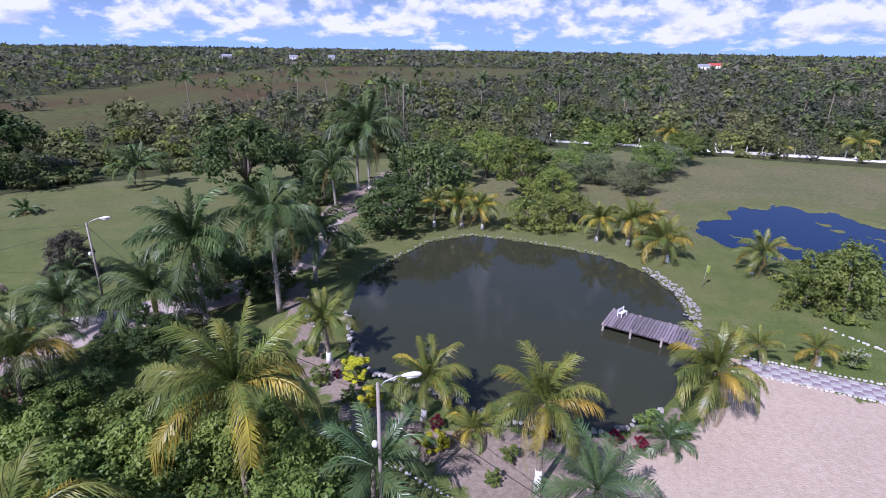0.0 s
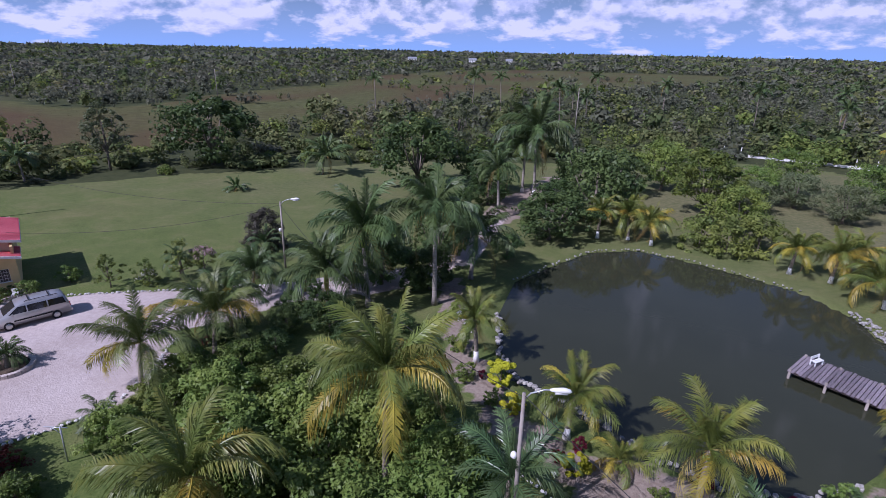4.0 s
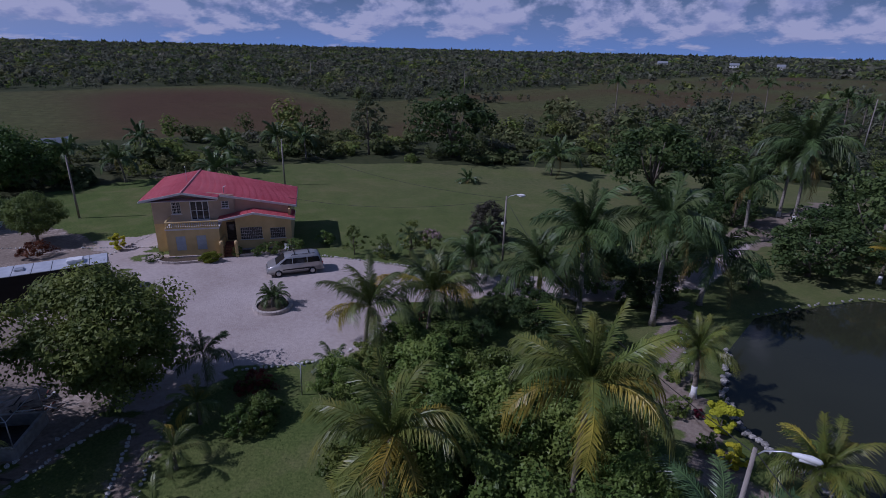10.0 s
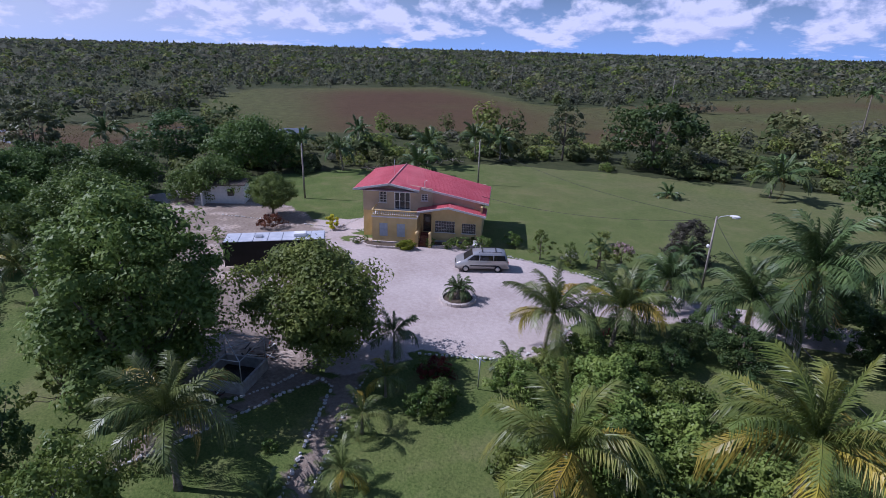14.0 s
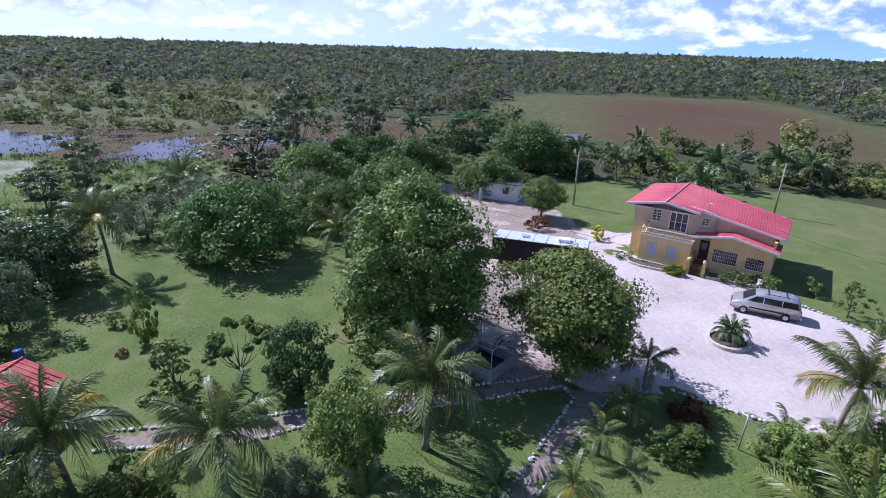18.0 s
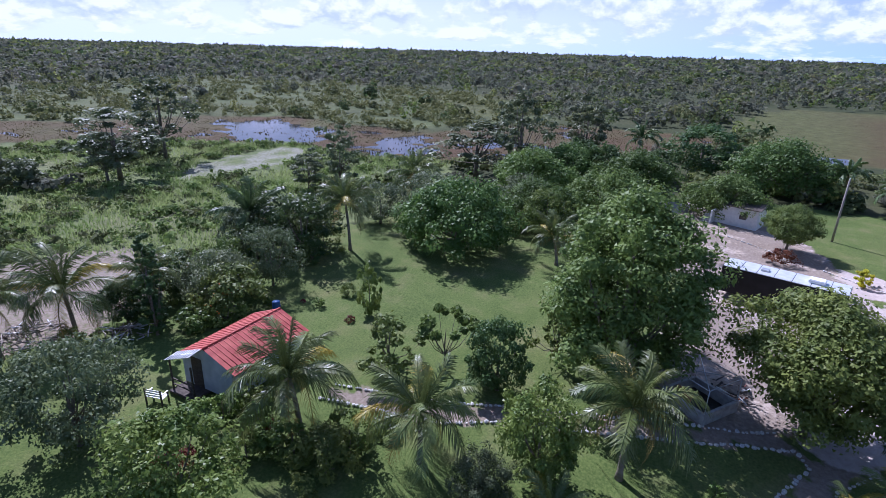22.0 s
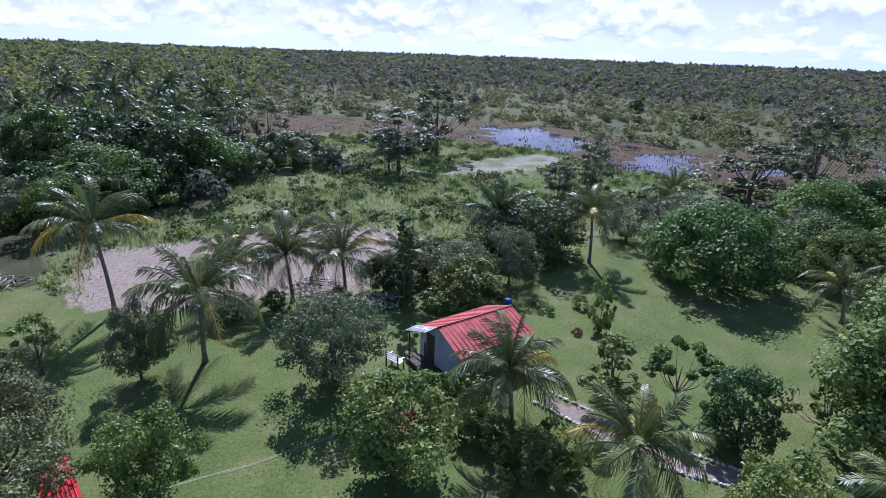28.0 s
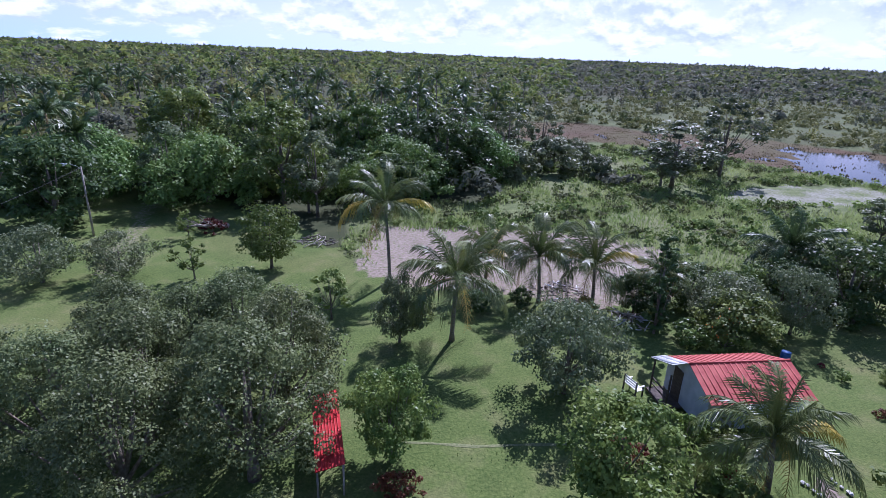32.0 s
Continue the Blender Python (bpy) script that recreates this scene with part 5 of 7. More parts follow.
# ---- lamp posts and cables ----
def lamp_post(x, y, h, arm_turn, label, meter=True, tilt=0.0):
    ob = thing("lamp_post", label, "street lamp", pose(x, y, 0, 0, tilt, arm_turn))
    part("post", tube([(0, 0, -0.1), (0, 0, h * 0.5), (0, 0, h)], [0.105, 0.09, 0.07], 10), M["pole_wood"], ob, "weathered timber post")
    part("arm", tube([(0, 0, h - 0.35), (0.25, 0, h + 0.02), (0.75, 0, h + 0.22), (1.05, 0, h + 0.25)], 0.03, 8), M["zinc"], ob, "bent galvanised arm")
    hd = part("lamp_head", tube([(0.95, 0, h + 0.24), (1.1, 0, h + 0.25), (1.45, 0, h + 0.27), (1.68, 0, h + 0.25), (1.76, 0, h + 0.24)], [0.045, 0.085, 0.115, 0.09, 0.02], 12), M["plastic_white"], ob, "white cobra-head lamp")
    part("lens", tube([(1.15, 0, h + 0.16), (1.62, 0, h + 0.16)], [0.09, 0.07], 8), M["lens"], hd)
    if meter:
        bm = bmesh.new(); bmesh.ops.create_icosphere(bm, subdivisions=2, radius=0.14)
        for v in bm.verts:
            v.co.z *= 1.3
        part("meter_box", bm, M["plastic_white"], ob, "white meter housing", Matrix.Translation((-0.2, 0, h * 0.6)))
    return ob


lamp_post(-28.2, 40.4, 6.6, 20, "weathered timber lamp post with a white lamp beside the lawn")
lamp_post(-2.5, 18.1, 7.4, 10, "weathered timber lamp post with a white lamp beside the pond")
lamp_post(20.4, -57.5, 6.9, 10, "weathered timber lamp post beside the dirt track", False)


def utility_pole(x, y, h, label):
    ob = thing("utility_pole", label, "pole", pose(x, y, 0))
    part("post", tube([(0, 0, -0.1), (0, 0, h)], [0.13, 0.09], 9), M["pole_wood"], ob)
    part("insulator", tube([(0, 0, h), (0, 0, h + 0.16)], [0.05, 0.03], 7), M["white_paint"], ob)
    return ob


# ---- the dock ----
def dock():
    a, d = Vector((12.9, 37.7, 0)), Vector((19.3, 33.6, 0))
    turn = math.degrees(math.atan2(d.y - a.y, d.x - a.x))
    ob = thing("dock", "weathered grey plank jetty reaching into the pond", "dock", pose(a.x, a.y, 0.0, 0, 0, turn))
    n, L, w = 40, (d - a).length + 1.2, 3.1
    rng = random.Random(4)
    me = [mesh_from("plank", *plank_data(L / n * 0.86, w * s), M["dock_wood"]) for s in (1.0, 1.03, 0.97)]
    for i in range(n):
        part("plank", me[i % 3], None, ob, at=pose(L / n * (i + 0.5), rng.uniform(-0.04, 0.04), 0.42 + rng.uniform(-0.008, 0.008), 0, 0, rng.uniform(-1.2, 1.2)))
    for y in (-1.3, 0.0, 1.3):
        part("beam", box(0.0, L, y - 0.06, y + 0.06, 0.22, 0.39), M["dark_wood"], ob, "long side beam")
    for x in (0.15, 2.2, 4.4, 6.6):
        for y in (-1.4, 1.4):
            part("pile", tube([(x, y, -1.4), (x, y, 0.55)], 0.085, 8), M["pole_wood"], ob)
    b = thing("bench", "small white slatted bench on the plank jetty", "bench", pose(a.x, a.y, 0.45, 0, 0, turn) @ pose(1.0, 0.7, 0, 0, 0, 75) @ Matrix.Scale(0.75, 4))
    for i in range(3):
        part("seat_slat", box(-0.6, 0.6, -0.2 + i * 0.15, -0.08 + i * 0.15, 0.40, 0.44), M["white_paint"], b)
    for i in range(2):
        part("back_slat", box(-0.6, 0.6, 0.27, 0.30, 0.55 + i * 0.16, 0.67 + i * 0.16), M["white_paint"], b)
    for x in (-0.52, 0.52):
        part("leg", box(x - 0.04, x + 0.04, -0.2, -0.12, 0, 0.40), M["white_paint"], b)
        part("leg", box(x - 0.04, x + 0.04, 0.22, 0.30, 0, 0.85), M["white_paint"], b)
    return ob


def plank_data(w, l):
    x, y, z = w / 2, l / 2, 0.018
    c = 0.012
    v = [(-x, -y, -z), (x, -y, -z), (x, y, -z), (-x, y, -z), (-x + c, -y + c, z), (x - c, -y + c, z), (x - c, y - c, z), (-x + c, y - c, z)]
    f = [(3, 2, 1, 0), (4, 5, 6, 7), (0, 1, 5, 4), (1, 2, 6, 5), (2, 3, 7, 6), (3, 0, 4, 7)]
    return v, f


dock()


# ---- trailer ----
def trailer():
    ob = thing("cargo_trailer", "long black enclosed cargo trailer with a bare aluminium roof", "trailer", Matrix(((0.30, -0.954, 0, -48.9), (0.954, 0.30, 0, 4.5), (0, 0, 1, 0), (0, 0, 0, 1))))
    L, D, H = 8.6, 2.4, 2.75
    part("body", box(0, L, 0, D, 0.55, H, 0.04), M["trailer_black"], ob, "glossy black side panels")
    for i in range(7):
        part("roof_sheet", box(0.02 + i * L / 7, (i + 1) * L / 7 - 0.02, 0.02, D - 0.02, H - 0.02, H + 0.03, 0.008), M["trailer_roof"], ob, "bare aluminium roof sheet")
    part("roof_hatch", box(2.6, 3.2, 0.8, 1.4, H + 0.03, H + 0.17, 0.03), M["zinc"], ob)
    part("roof_unit", box(5.9, 7.0, 0.7, 1.6, H + 0.03, H + 0.33, 0.05), M["white_paint"], ob, "white roof unit")
    part("corner_trim", box(-0.02, 0.05, -0.02, D + 0.02, 0.5, H), M["iron"], ob)
    part("end_panel", box(L - 0.03, L + 0.02, 0.05, D - 0.05, 0.6, H - 0.05), M["zinc"], ob, "pale end panel")
    part("chassis", box(0.1, L + 0.9, 0.9, 1.5, 0.42, 0.56), M["iron"], ob)
    for x in (3.7, 4.6):
        for y in (0.05, D - 0.05):
            w = part("wheel", tube([(x, y - 0.12, 0.34), (x, y + 0.12, 0.34)], 0.34, 18), M["rubber"], ob)
            part("rim", tube([(x, y - 0.13, 0.34), (x, y + 0.13, 0.34)], 0.18, 12), M["alloy"], w)
    return ob


trailer()


# ---- the hut ----
def hut(m):
    ob = thing("garden_hut", "small pale plywood hut with a faded red ribbed roof", "hut", m)
    W_, D, He, Hr = 4.0, 5.5, 2.1, 3.0
    part("wall", box(0, D, 0, 0.1, 0.25, He), M["hut_wall"], ob)
    part("wall", box(0, D, W_ - 0.1, W_, 0.25, He), M["hut_wall"], ob)
    for x in (0.0, D - 0.1):
        bm = bmesh.new()
        a = [bm.verts.new((x, y, z)) for y, z in ((0.1, 0.25), (W_ - 0.1, 0.25), (W_ - 0.1, He), (W_ * 0.5, Hr - 0.1), (0.1, He))]
        b = [bm.verts.new((v.co.x + 0.1, v.co.y, v.co.z)) for v in a]
        bm.faces.new(a); bm.faces.new(b[::-1])
        for i in range(5):
            bm.faces.new((a[i], b[i], b[(i + 1) % 5], a[(i + 1) % 5]))
        part("gable_wall", bm, M["hut_wall"], ob, "pale blue plywood end wall")
    roof_plane(ob, [(-0.1, W_ / 2, Hr), (D + 0.3, W_ / 2, Hr), (D + 0.3, -0.35, He - 0.05), (-0.1, -0.35, He - 0.05)], "hut_red", "faded red ribbed roof sheet", 18, thick=0.03)
    roof_plane(ob, [(-0.1, W_ / 2, Hr), (D + 0.3, W_ / 2, Hr), (D + 0.3, W_ + 0.35, He - 0.05), (-0.1, W_ + 0.35, He - 0.05)], "hut_red", "faded red ribbed roof sheet", 18, thick=0.03)
    part("ridge_cap", tube([(-0.1, W_ / 2, Hr + 0.01), (D + 0.3, W_ / 2, Hr + 0.01)], 0.06, 6), M["hut_red"], ob)
    roof_plane(ob, [(-0.1, 2.1, Hr - 0.02), (-0.1, W_ + 0.3, He + 0.05), (-0.95, W_ + 0.3, He - 0.05), (-0.95, 2.1, Hr - 0.12)], "zinc", "bare zinc porch roof", 8, thick=0.03)
    for y in (2.15, W_ - 0.1):
        part("porch_post", box(-0.92, -0.84, y - 0.04, y + 0.04, 0, He + 0.1), M["dark_wood"], ob)
    part("porch_floor", box(-1.1, 0, 2.0, W_, 0.12, 0.24), M["dark_wood"], ob)
    for z in (0.6, 0.95):
        part("porch_rail", box(-0.92, -0.86, 2.15, W_ - 0.1, z, z + 0.07), M["dark_wood"], ob)
    part("door", box(-0.03, 0.0, 2.4, 3.25, 0.25, 2.15), M["dark_wood"], ob)
    return ob


hut(Matrix(((-0.996, -0.09, 0, -20.45), (0.09, -0.996, 0, -20.95), (0, 0, 1, 0), (0, 0, 0, 1))))


# ---- palms ----
PALM = "coconut palm with arching green and yellowing fronds"
for i, (x, y, hgt, size, white) in enumerate((
        (-8.6, 18.7, 6.4, 1.05, 0), (-0.95, 25.4, 2.9, 0.72, 0.9), (4.7, 20.3, 4.6, 0.80, 0.9), (15.2, 26.1, 2.8, 0.88, 0.9), (1.8, 23.8, 0.6, 0.5, 0),
        (-7.5, 31.2, 3.2, 0.62, 0.9), (-14.2, 12.7, 4.2, 1.0, 0), (-1.1, 60.8, 3.2, 0.62, 0.7), (2.2, 61.4, 3.0, 0.8, 0.5), (4.6, 60.3, 2.6, 0.78, 0.7),
        (17.0, 56.5, 2.5, 0.72, 0.7), (20.1, 55.3, 2.9, 0.8, 0.7), (22.6, 50.5, 2.2, 0.82, 0.7), (22.0, 57.0, 2.6, 0.75, 0.7), (29.6, 47.8, 2.3, 0.72, 0.4), (25.6, 31.7, 1.4, 0.48, 0.9), (21.6, 31.4, 1.6, 0.46, 0.5),
        (51.0, 125.0, 2.6, 0.9, 0.5), (84.0, 110.0, 3.4, 0.95, 0.5), (70, 111.0, 1.8, 0.6, 0))):
    palm("coconut_palm", PALM + (" and a whitewashed foot" if white else ""), "coco", hgt, 25 if size > 0.6 else 18, 40 + i, at(x, y, i * 77 % 360), size * 1.06, 0.5, white, 0.15, yellow=0.25 if i == 0 else 0.5 if i > 6 else 0.3)
for i, (x, y, hgt, size, st) in enumerate(((-23.7, -0.8, 3.9, 0.80, "lawn"), (-20.8, -9.8, 2.9, 0.78, "lawn"), (-20.2, -16.4, 3.3, 0.88, "lawn"), (-44.2, -28.5, 4.9, 0.85, "lawn"), (-49.5, -9.2, 2.7, 0.74, "lawn"), (-9.8, -32.4, 4.6, 0.95, "lawn"), (-6.9, -43.0, 6.4, 0.95, "lawn"), (-17.9, -37.2, 3.6, 0.9, "lawn"), (-21.7, -35.7, 3.4, 0.95, "lawn"), (-26.0, -33.4, 3.6, 0.55, "lawn"), (-40.2, -37.6, 3.4, 1.0, "royal"), (-63.8, -31.4, 3.6, 1.0, "lawn"), (-14.5, -40.5, 3.0, 0.8, "lawn"), (-25.4, 21.1, 3.2, 0.86, "lawn"), (-24.4, 26.2, 3.0, 0.86, "lawn"), (-25.2, 29.0, 2.6, 0.7, "royal"), (-27.5, 34.5, 2.4, 0.7, "royal"), (-20.6, 5.8, 0.9, 0.42, "lawn"), (-23.6, 7.9, 1.2, 0.42, "lawn"), (-26.0, 10.2, 1.4, 0.42, "lawn"), (-29.6, 12.3, 1.9, 0.5, "royal"), (-19.2, -3.2, 1.2, 0.55, "lawn"), (-24.6, 17.8, 0.8, 0.4, "royal"), (-20.8, 2.6, 0.6, 0.4, "royal"))):
    palm("coconut_palm", "coconut palm with long drooping green fronds on the lawn" if hgt > 2 else "young palm with short green fronds", st, hgt, 25 if hgt > 2 else 14, 80 + i, at(x, y, i * 61 % 360), size * (1.22 if hgt > 2 else 1.15), 0.5 if hgt > 2 else 0.1, 0, 0.14 if hgt > 2 else 0.08, nuts=False, yellow=0.12, dead=2 if hgt > 2 else 0)
for i, (x, y, hgt, size) in enumerate(((-12.9, 38.4, 6.6, 0.95), (-17.8, 36.2, 5.2, 1.0), (-19.9, 33.6, 2.4, 0.85), (-11.5, 44.6, 2.8, 0.9), (-13.2, 63.8, 5.0, 0.72), (-10.8, 76.5, 7.8, 1.35), (-12.8, 78.5, 5.5, 1.0))):
    palm("royal_palm", "tall royal palm with a pale ringed trunk and whitewashed foot", "royal", hgt, 26, 120 + i, at(x, y, i * 50), size * 1.3, 0.3, 0.6 if i > 3 else 0.0, 0.19, dead=2, nuts=False, shaft=True)
for i, (x, y, hgt, size) in enumerate(((-3.0, 19.0, 2.6, 0.95), (6.6, 18.2, 2.2, 0.9), (12.2, 23.4, 0.5, 0.55), (-29.5, 38.0, 1.6, 0.55), (-31.5, 42.0, 1.8, 0.55), (-36.0, 36.0, 1.8, 0.5))):
    palm("feather_palm", "low feathery dark green palm", "fern", hgt, 18, 140 + i, at(x, y, i * 50), size, 0.2, 0, 0.12, dead=0, nuts=False)
palm("feather_palm", "small feathery palm in a stone-edged island bed", "royal", 0.9, 30, 150, at(-35.4, 20.3), 0.42, 0.1, 0, 0.16, 0, False)
# palms along the lawn's far edge and in the southern woods
rng_p = random.Random(9)
for i, (x, y, hgt, size) in enumerate(((-45.5, 77.4, 3.2, 1.3), (-52.0, 63.8, 0.4, 0.62), (-82.9, 41.3, 3.6, 1.1), (-94.3, 32.5, 4.6, 0.95), (-85, 27, 3.4, 0.9), (-84.3, 51.5, 4.4, 0.95), (-82.7, 55.9, 3.6, 0.95), (-76, 36, 2.0, 1.1), (-90, 22, 4.4, 0.9), (-96, -6, 6.0, 1.0), (-94, 14, 4.0, 0.8),
        (27, -74, 7.5, 1.1), (31, -66, 7.0, 1.1), (33, -80, 8.0, 1.1), (12, -92, 7.5, 1.0), (22, -96, 8.0, 1.0), (0, -98, 8.0, 1.0), (-8, -104, 8.5, 1.0), (-18, -84, 7.0, 0.95), (-20, -100, 8.5, 1.0), (14, -112, 8.5, 1.0), (4, -122, 8.5, 1.0), (-16, -128, 9, 1.0), (-30, -118, 9, 1.0), (26, -110, 8, 1.0), (36, -95, 8, 1.1), (-28, -92, 6.5, 0.9), (-6, -140, 9, 1.0), (-24, -146, 9, 1.0), (12, -150, 9, 1.0), (-40, -150, 9, 1.0))):
    palm("woodland_palm", "tall palm rising among the woodland trees" if y < 0 else "palm with upright grey-green fronds at the lawn's edge", "far", hgt, 18, 200 + i, at(x, y, rng_p.uniform(0, 360)), size, 0.6, 0, 0.14, dead=1, nuts=False)

for i in range(74):
    a, r = radians(rng_p.uniform(158, 222)), rng_p.uniform(78, 260)
    if i % 4 == 0:
        a, r = radians(rng_p.uniform(-40, 40)), rng_p.uniform(125, 260)
    x, y = -math.sin(a) * r, math.cos(a) * r
    if marsh(np.array([x]), np.array([y]))[0] < 0.2 and not inside(PROPERTY, np.array([x]), np.array([y]))[0]:
        palm("woodland_palm", "tall palm rising among the woodland trees", "far", rng_p.uniform(7, 12.5), 18, 300 + i, at(x, y, rng_p.uniform(0, 360)), rng_p.uniform(0.8, 1.15), 0.8, 0, 0.14, dead=1, nuts=False)

# ---- broadleaf trees ----
TREE = {}


def plant(key, x, y, s=1.0, turn=0.0, odd=False):
    """A plant of that kind: a fully leaved one near the walk, a lighter one far off."""
    near = math.hypot(x + 1.5, y) < 44
    if (key, near, odd) not in TREE:
        spec = dict(KINDS[key])
        spec["seed"] += 100 * odd
        spec["leaves"], spec["leaf"] = int(spec["leaves"] * (1.05 if near else 0.72)), spec["leaf"] * (1.04 if near else 1.08)
        TREE[key, near, odd] = tree(m=at(x, y, turn), **spec)
        ob = TREE[key, near, odd]
        ob.scale = spread_of(s)
        return ob
    first = TREE[key, near, odd]
    ob = copy_thing(first, at(x, y, turn))
    ob.scale = spread_of(s)
    return ob


def spread_of(s):
    """Width and height as factors: one number for both, or two."""
    return (s[0], s[0], s[1]) if isinstance(s, tuple) else (s, s, s)


KINDS = {
    "big": dict(name="shade_tree", label="tall dense shade tree with bright green leaves beside the yard", mat=M["mango"], height=11.0, radius=4.1, low=1.0, clumps=220, leaves=36000, leaf=0.2, shape="column", trunk=0.3, seed=3, limbs=12),
    "almond": dict(name="round_tree", label="round-crowned tree with olive green leaves beside the driveway", mat=M["olive"], height=7.4, radius=3.75, low=1.9, clumps=200, leaves=34000, leaf=0.175, shape="ball", trunk=0.2, seed=5, limbs=10),
    "mango": dict(name="mango_tree", label="broad mango tree with dense dark green leaves", mat=M["mango"], height=6.2, radius=5.3, low=1.0, clumps=150, leaves=26000, leaf=0.24, shape="dome", trunk=0.24, seed=7, limbs=14),
    "umbrella": dict(name="frangipani_tree", label="small flat-topped tree with large leaves on bare stems", mat=M["bright"], height=3.7, radius=1.7, low=1.2, clumps=20, leaves=2600, leaf=0.28, shape="flat", trunk=0.07, seed=35, limbs=12),
    "layer": dict(name="tiered_tree", label="tall tree with pale green leaves in open flat tiers", mat=M["grey"], height=11.8, radius=4.4, low=2.6, clumps=80, leaves=7000, leaf=0.36, shape="tiers", trunk=0.16, seed=37, limbs=26),
    "cypress": dict(name="columnar_tree", label="narrow dark columnar tree behind the hut", mat=M["deep"], height=7.2, radius=0.8, low=0.2, clumps=70, leaves=5600, leaf=0.16, shape="column", trunk=0.1, seed=39, limbs=4),
    "tall": dict(name="woodland_tree", label="tall spreading tree with bright leaves over a pale trunk", mat=M["bright"], height=11.8, radius=4.6, low=4.0, clumps=80, leaves=14000, leaf=0.30, shape="dome", trunk=0.22, seed=41, limbs=18),
    "bushy": dict(name="marsh_bush", label="broad leafy bush at the marsh edge", mat=M["grey"], height=3.6, radius=2.6, low=0.1, clumps=50, leaves=8000, leaf=0.26, shape="dome", trunk=0.08, seed=43, category="bush", limbs=6),
    "elder": dict(name="old_tree", label="large old tree with small dull green leaves over bare ground", mat=M["elder"], height=7.6, radius=3.4, low=1.6, clumps=110, leaves=19000, leaf=0.115, shape="dome", trunk=0.26, seed=8, limbs=16),
    "dark": dict(name="dark_tree", label="dense dark green tree with a rounded crown", mat=M["deep"], height=6.0, radius=3.4, low=0.8, clumps=80, leaves=8000, leaf=0.24, shape="ball", trunk=0.2, seed=9),
    "citrus": dict(name="citrus_tree", label="small leafy citrus tree on the lawn", mat=M["bright"], height=4.2, radius=2.3, low=1.1, clumps=90, leaves=11000, leaf=0.135, shape="ball", trunk=0.11, seed=11, limbs=9),
    "grey": dict(name="guava_tree", label="small tree with dull grey-green leaves", mat=M["grey"], height=4.0, radius=2.8, low=0.9, clumps=95, leaves=11000, leaf=0.13, shape="ball", trunk=0.12, seed=13, limbs=9),
    "shrub": dict(name="shrub", label="leafy green garden shrub", mat=M["bright"], height=2.0, radius=1.1, low=0.2, clumps=34, leaves=1900, leaf=0.14, shape="ball", trunk=0.05, seed=15, category="shrub", limbs=5),
    "olive": dict(name="shrub", label="dense olive green shrub", mat=M["olive"], height=2.4, radius=1.7, low=0.1, clumps=44, leaves=3600, leaf=0.14, shape="dome", trunk=0.06, seed=17, category="shrub", limbs=5),
    "thin": dict(name="young_tree", label="thin young tree with sparse leaves", mat=M["olive"], height=3.2, radius=1.3, low=0.9, clumps=26, leaves=1100, leaf=0.17, shape="egg", trunk=0.06, seed=19, limbs=12),
    "hedge": dict(name="thicket_bush", label="broad bush with large glossy green leaves", mat=M["bright"], height=3.4, radius=2.4, low=0.1, clumps=70, leaves=7600, leaf=0.165, shape="dome", trunk=0.08, seed=23, category="bush", limbs=6),
    "yellow": dict(name="croton_bush", label="round croton bush with bright yellow leaves", mat=M["yellow"], height=1.4, radius=0.75, low=0.1, clumps=26, leaves=12000, leaf=0.085, shape="ball", trunk=0.04, seed=25, category="shrub", limbs=4),
    "red": dict(name="cordyline", label="cordyline shrub with dark red leaves", mat=M["red"], height=1.3, radius=0.7, low=0.2, clumps=18, leaves=520, leaf=0.2, shape="egg", trunk=0.04, seed=27, category="shrub", limbs=4),
    "redbrown": dict(name="copperleaf_bush", label="low copperleaf bush with red-brown leaves", mat=M["redbrown"], height=1.1, radius=1.3, low=0.1, clumps=30, leaves=1200, leaf=0.14, shape="dome", trunk=0.04, seed=29, category="shrub", limbs=4),
    "pine": dict(name="scrub_tree", label="slender tree with a loose grey-green crown at the marsh edge", mat=M["grey"], height=8.5, radius=2.6, low=3.0, clumps=44, leaves=3600, leaf=0.24, shape="egg", trunk=0.14, seed=31, limbs=14),
    "bloom": dict(name="flowering_bush", label="rounded bush covered in pale flowers", mat=M["olive"], height=1.8, radius=1.1, low=0.1, clumps=34, leaves=900, leaf=0.18, shape="dome", trunk=0.05, seed=33, category="shrub", extra=(M["bloom"], 260, "pale flowers"), limbs=4),
}
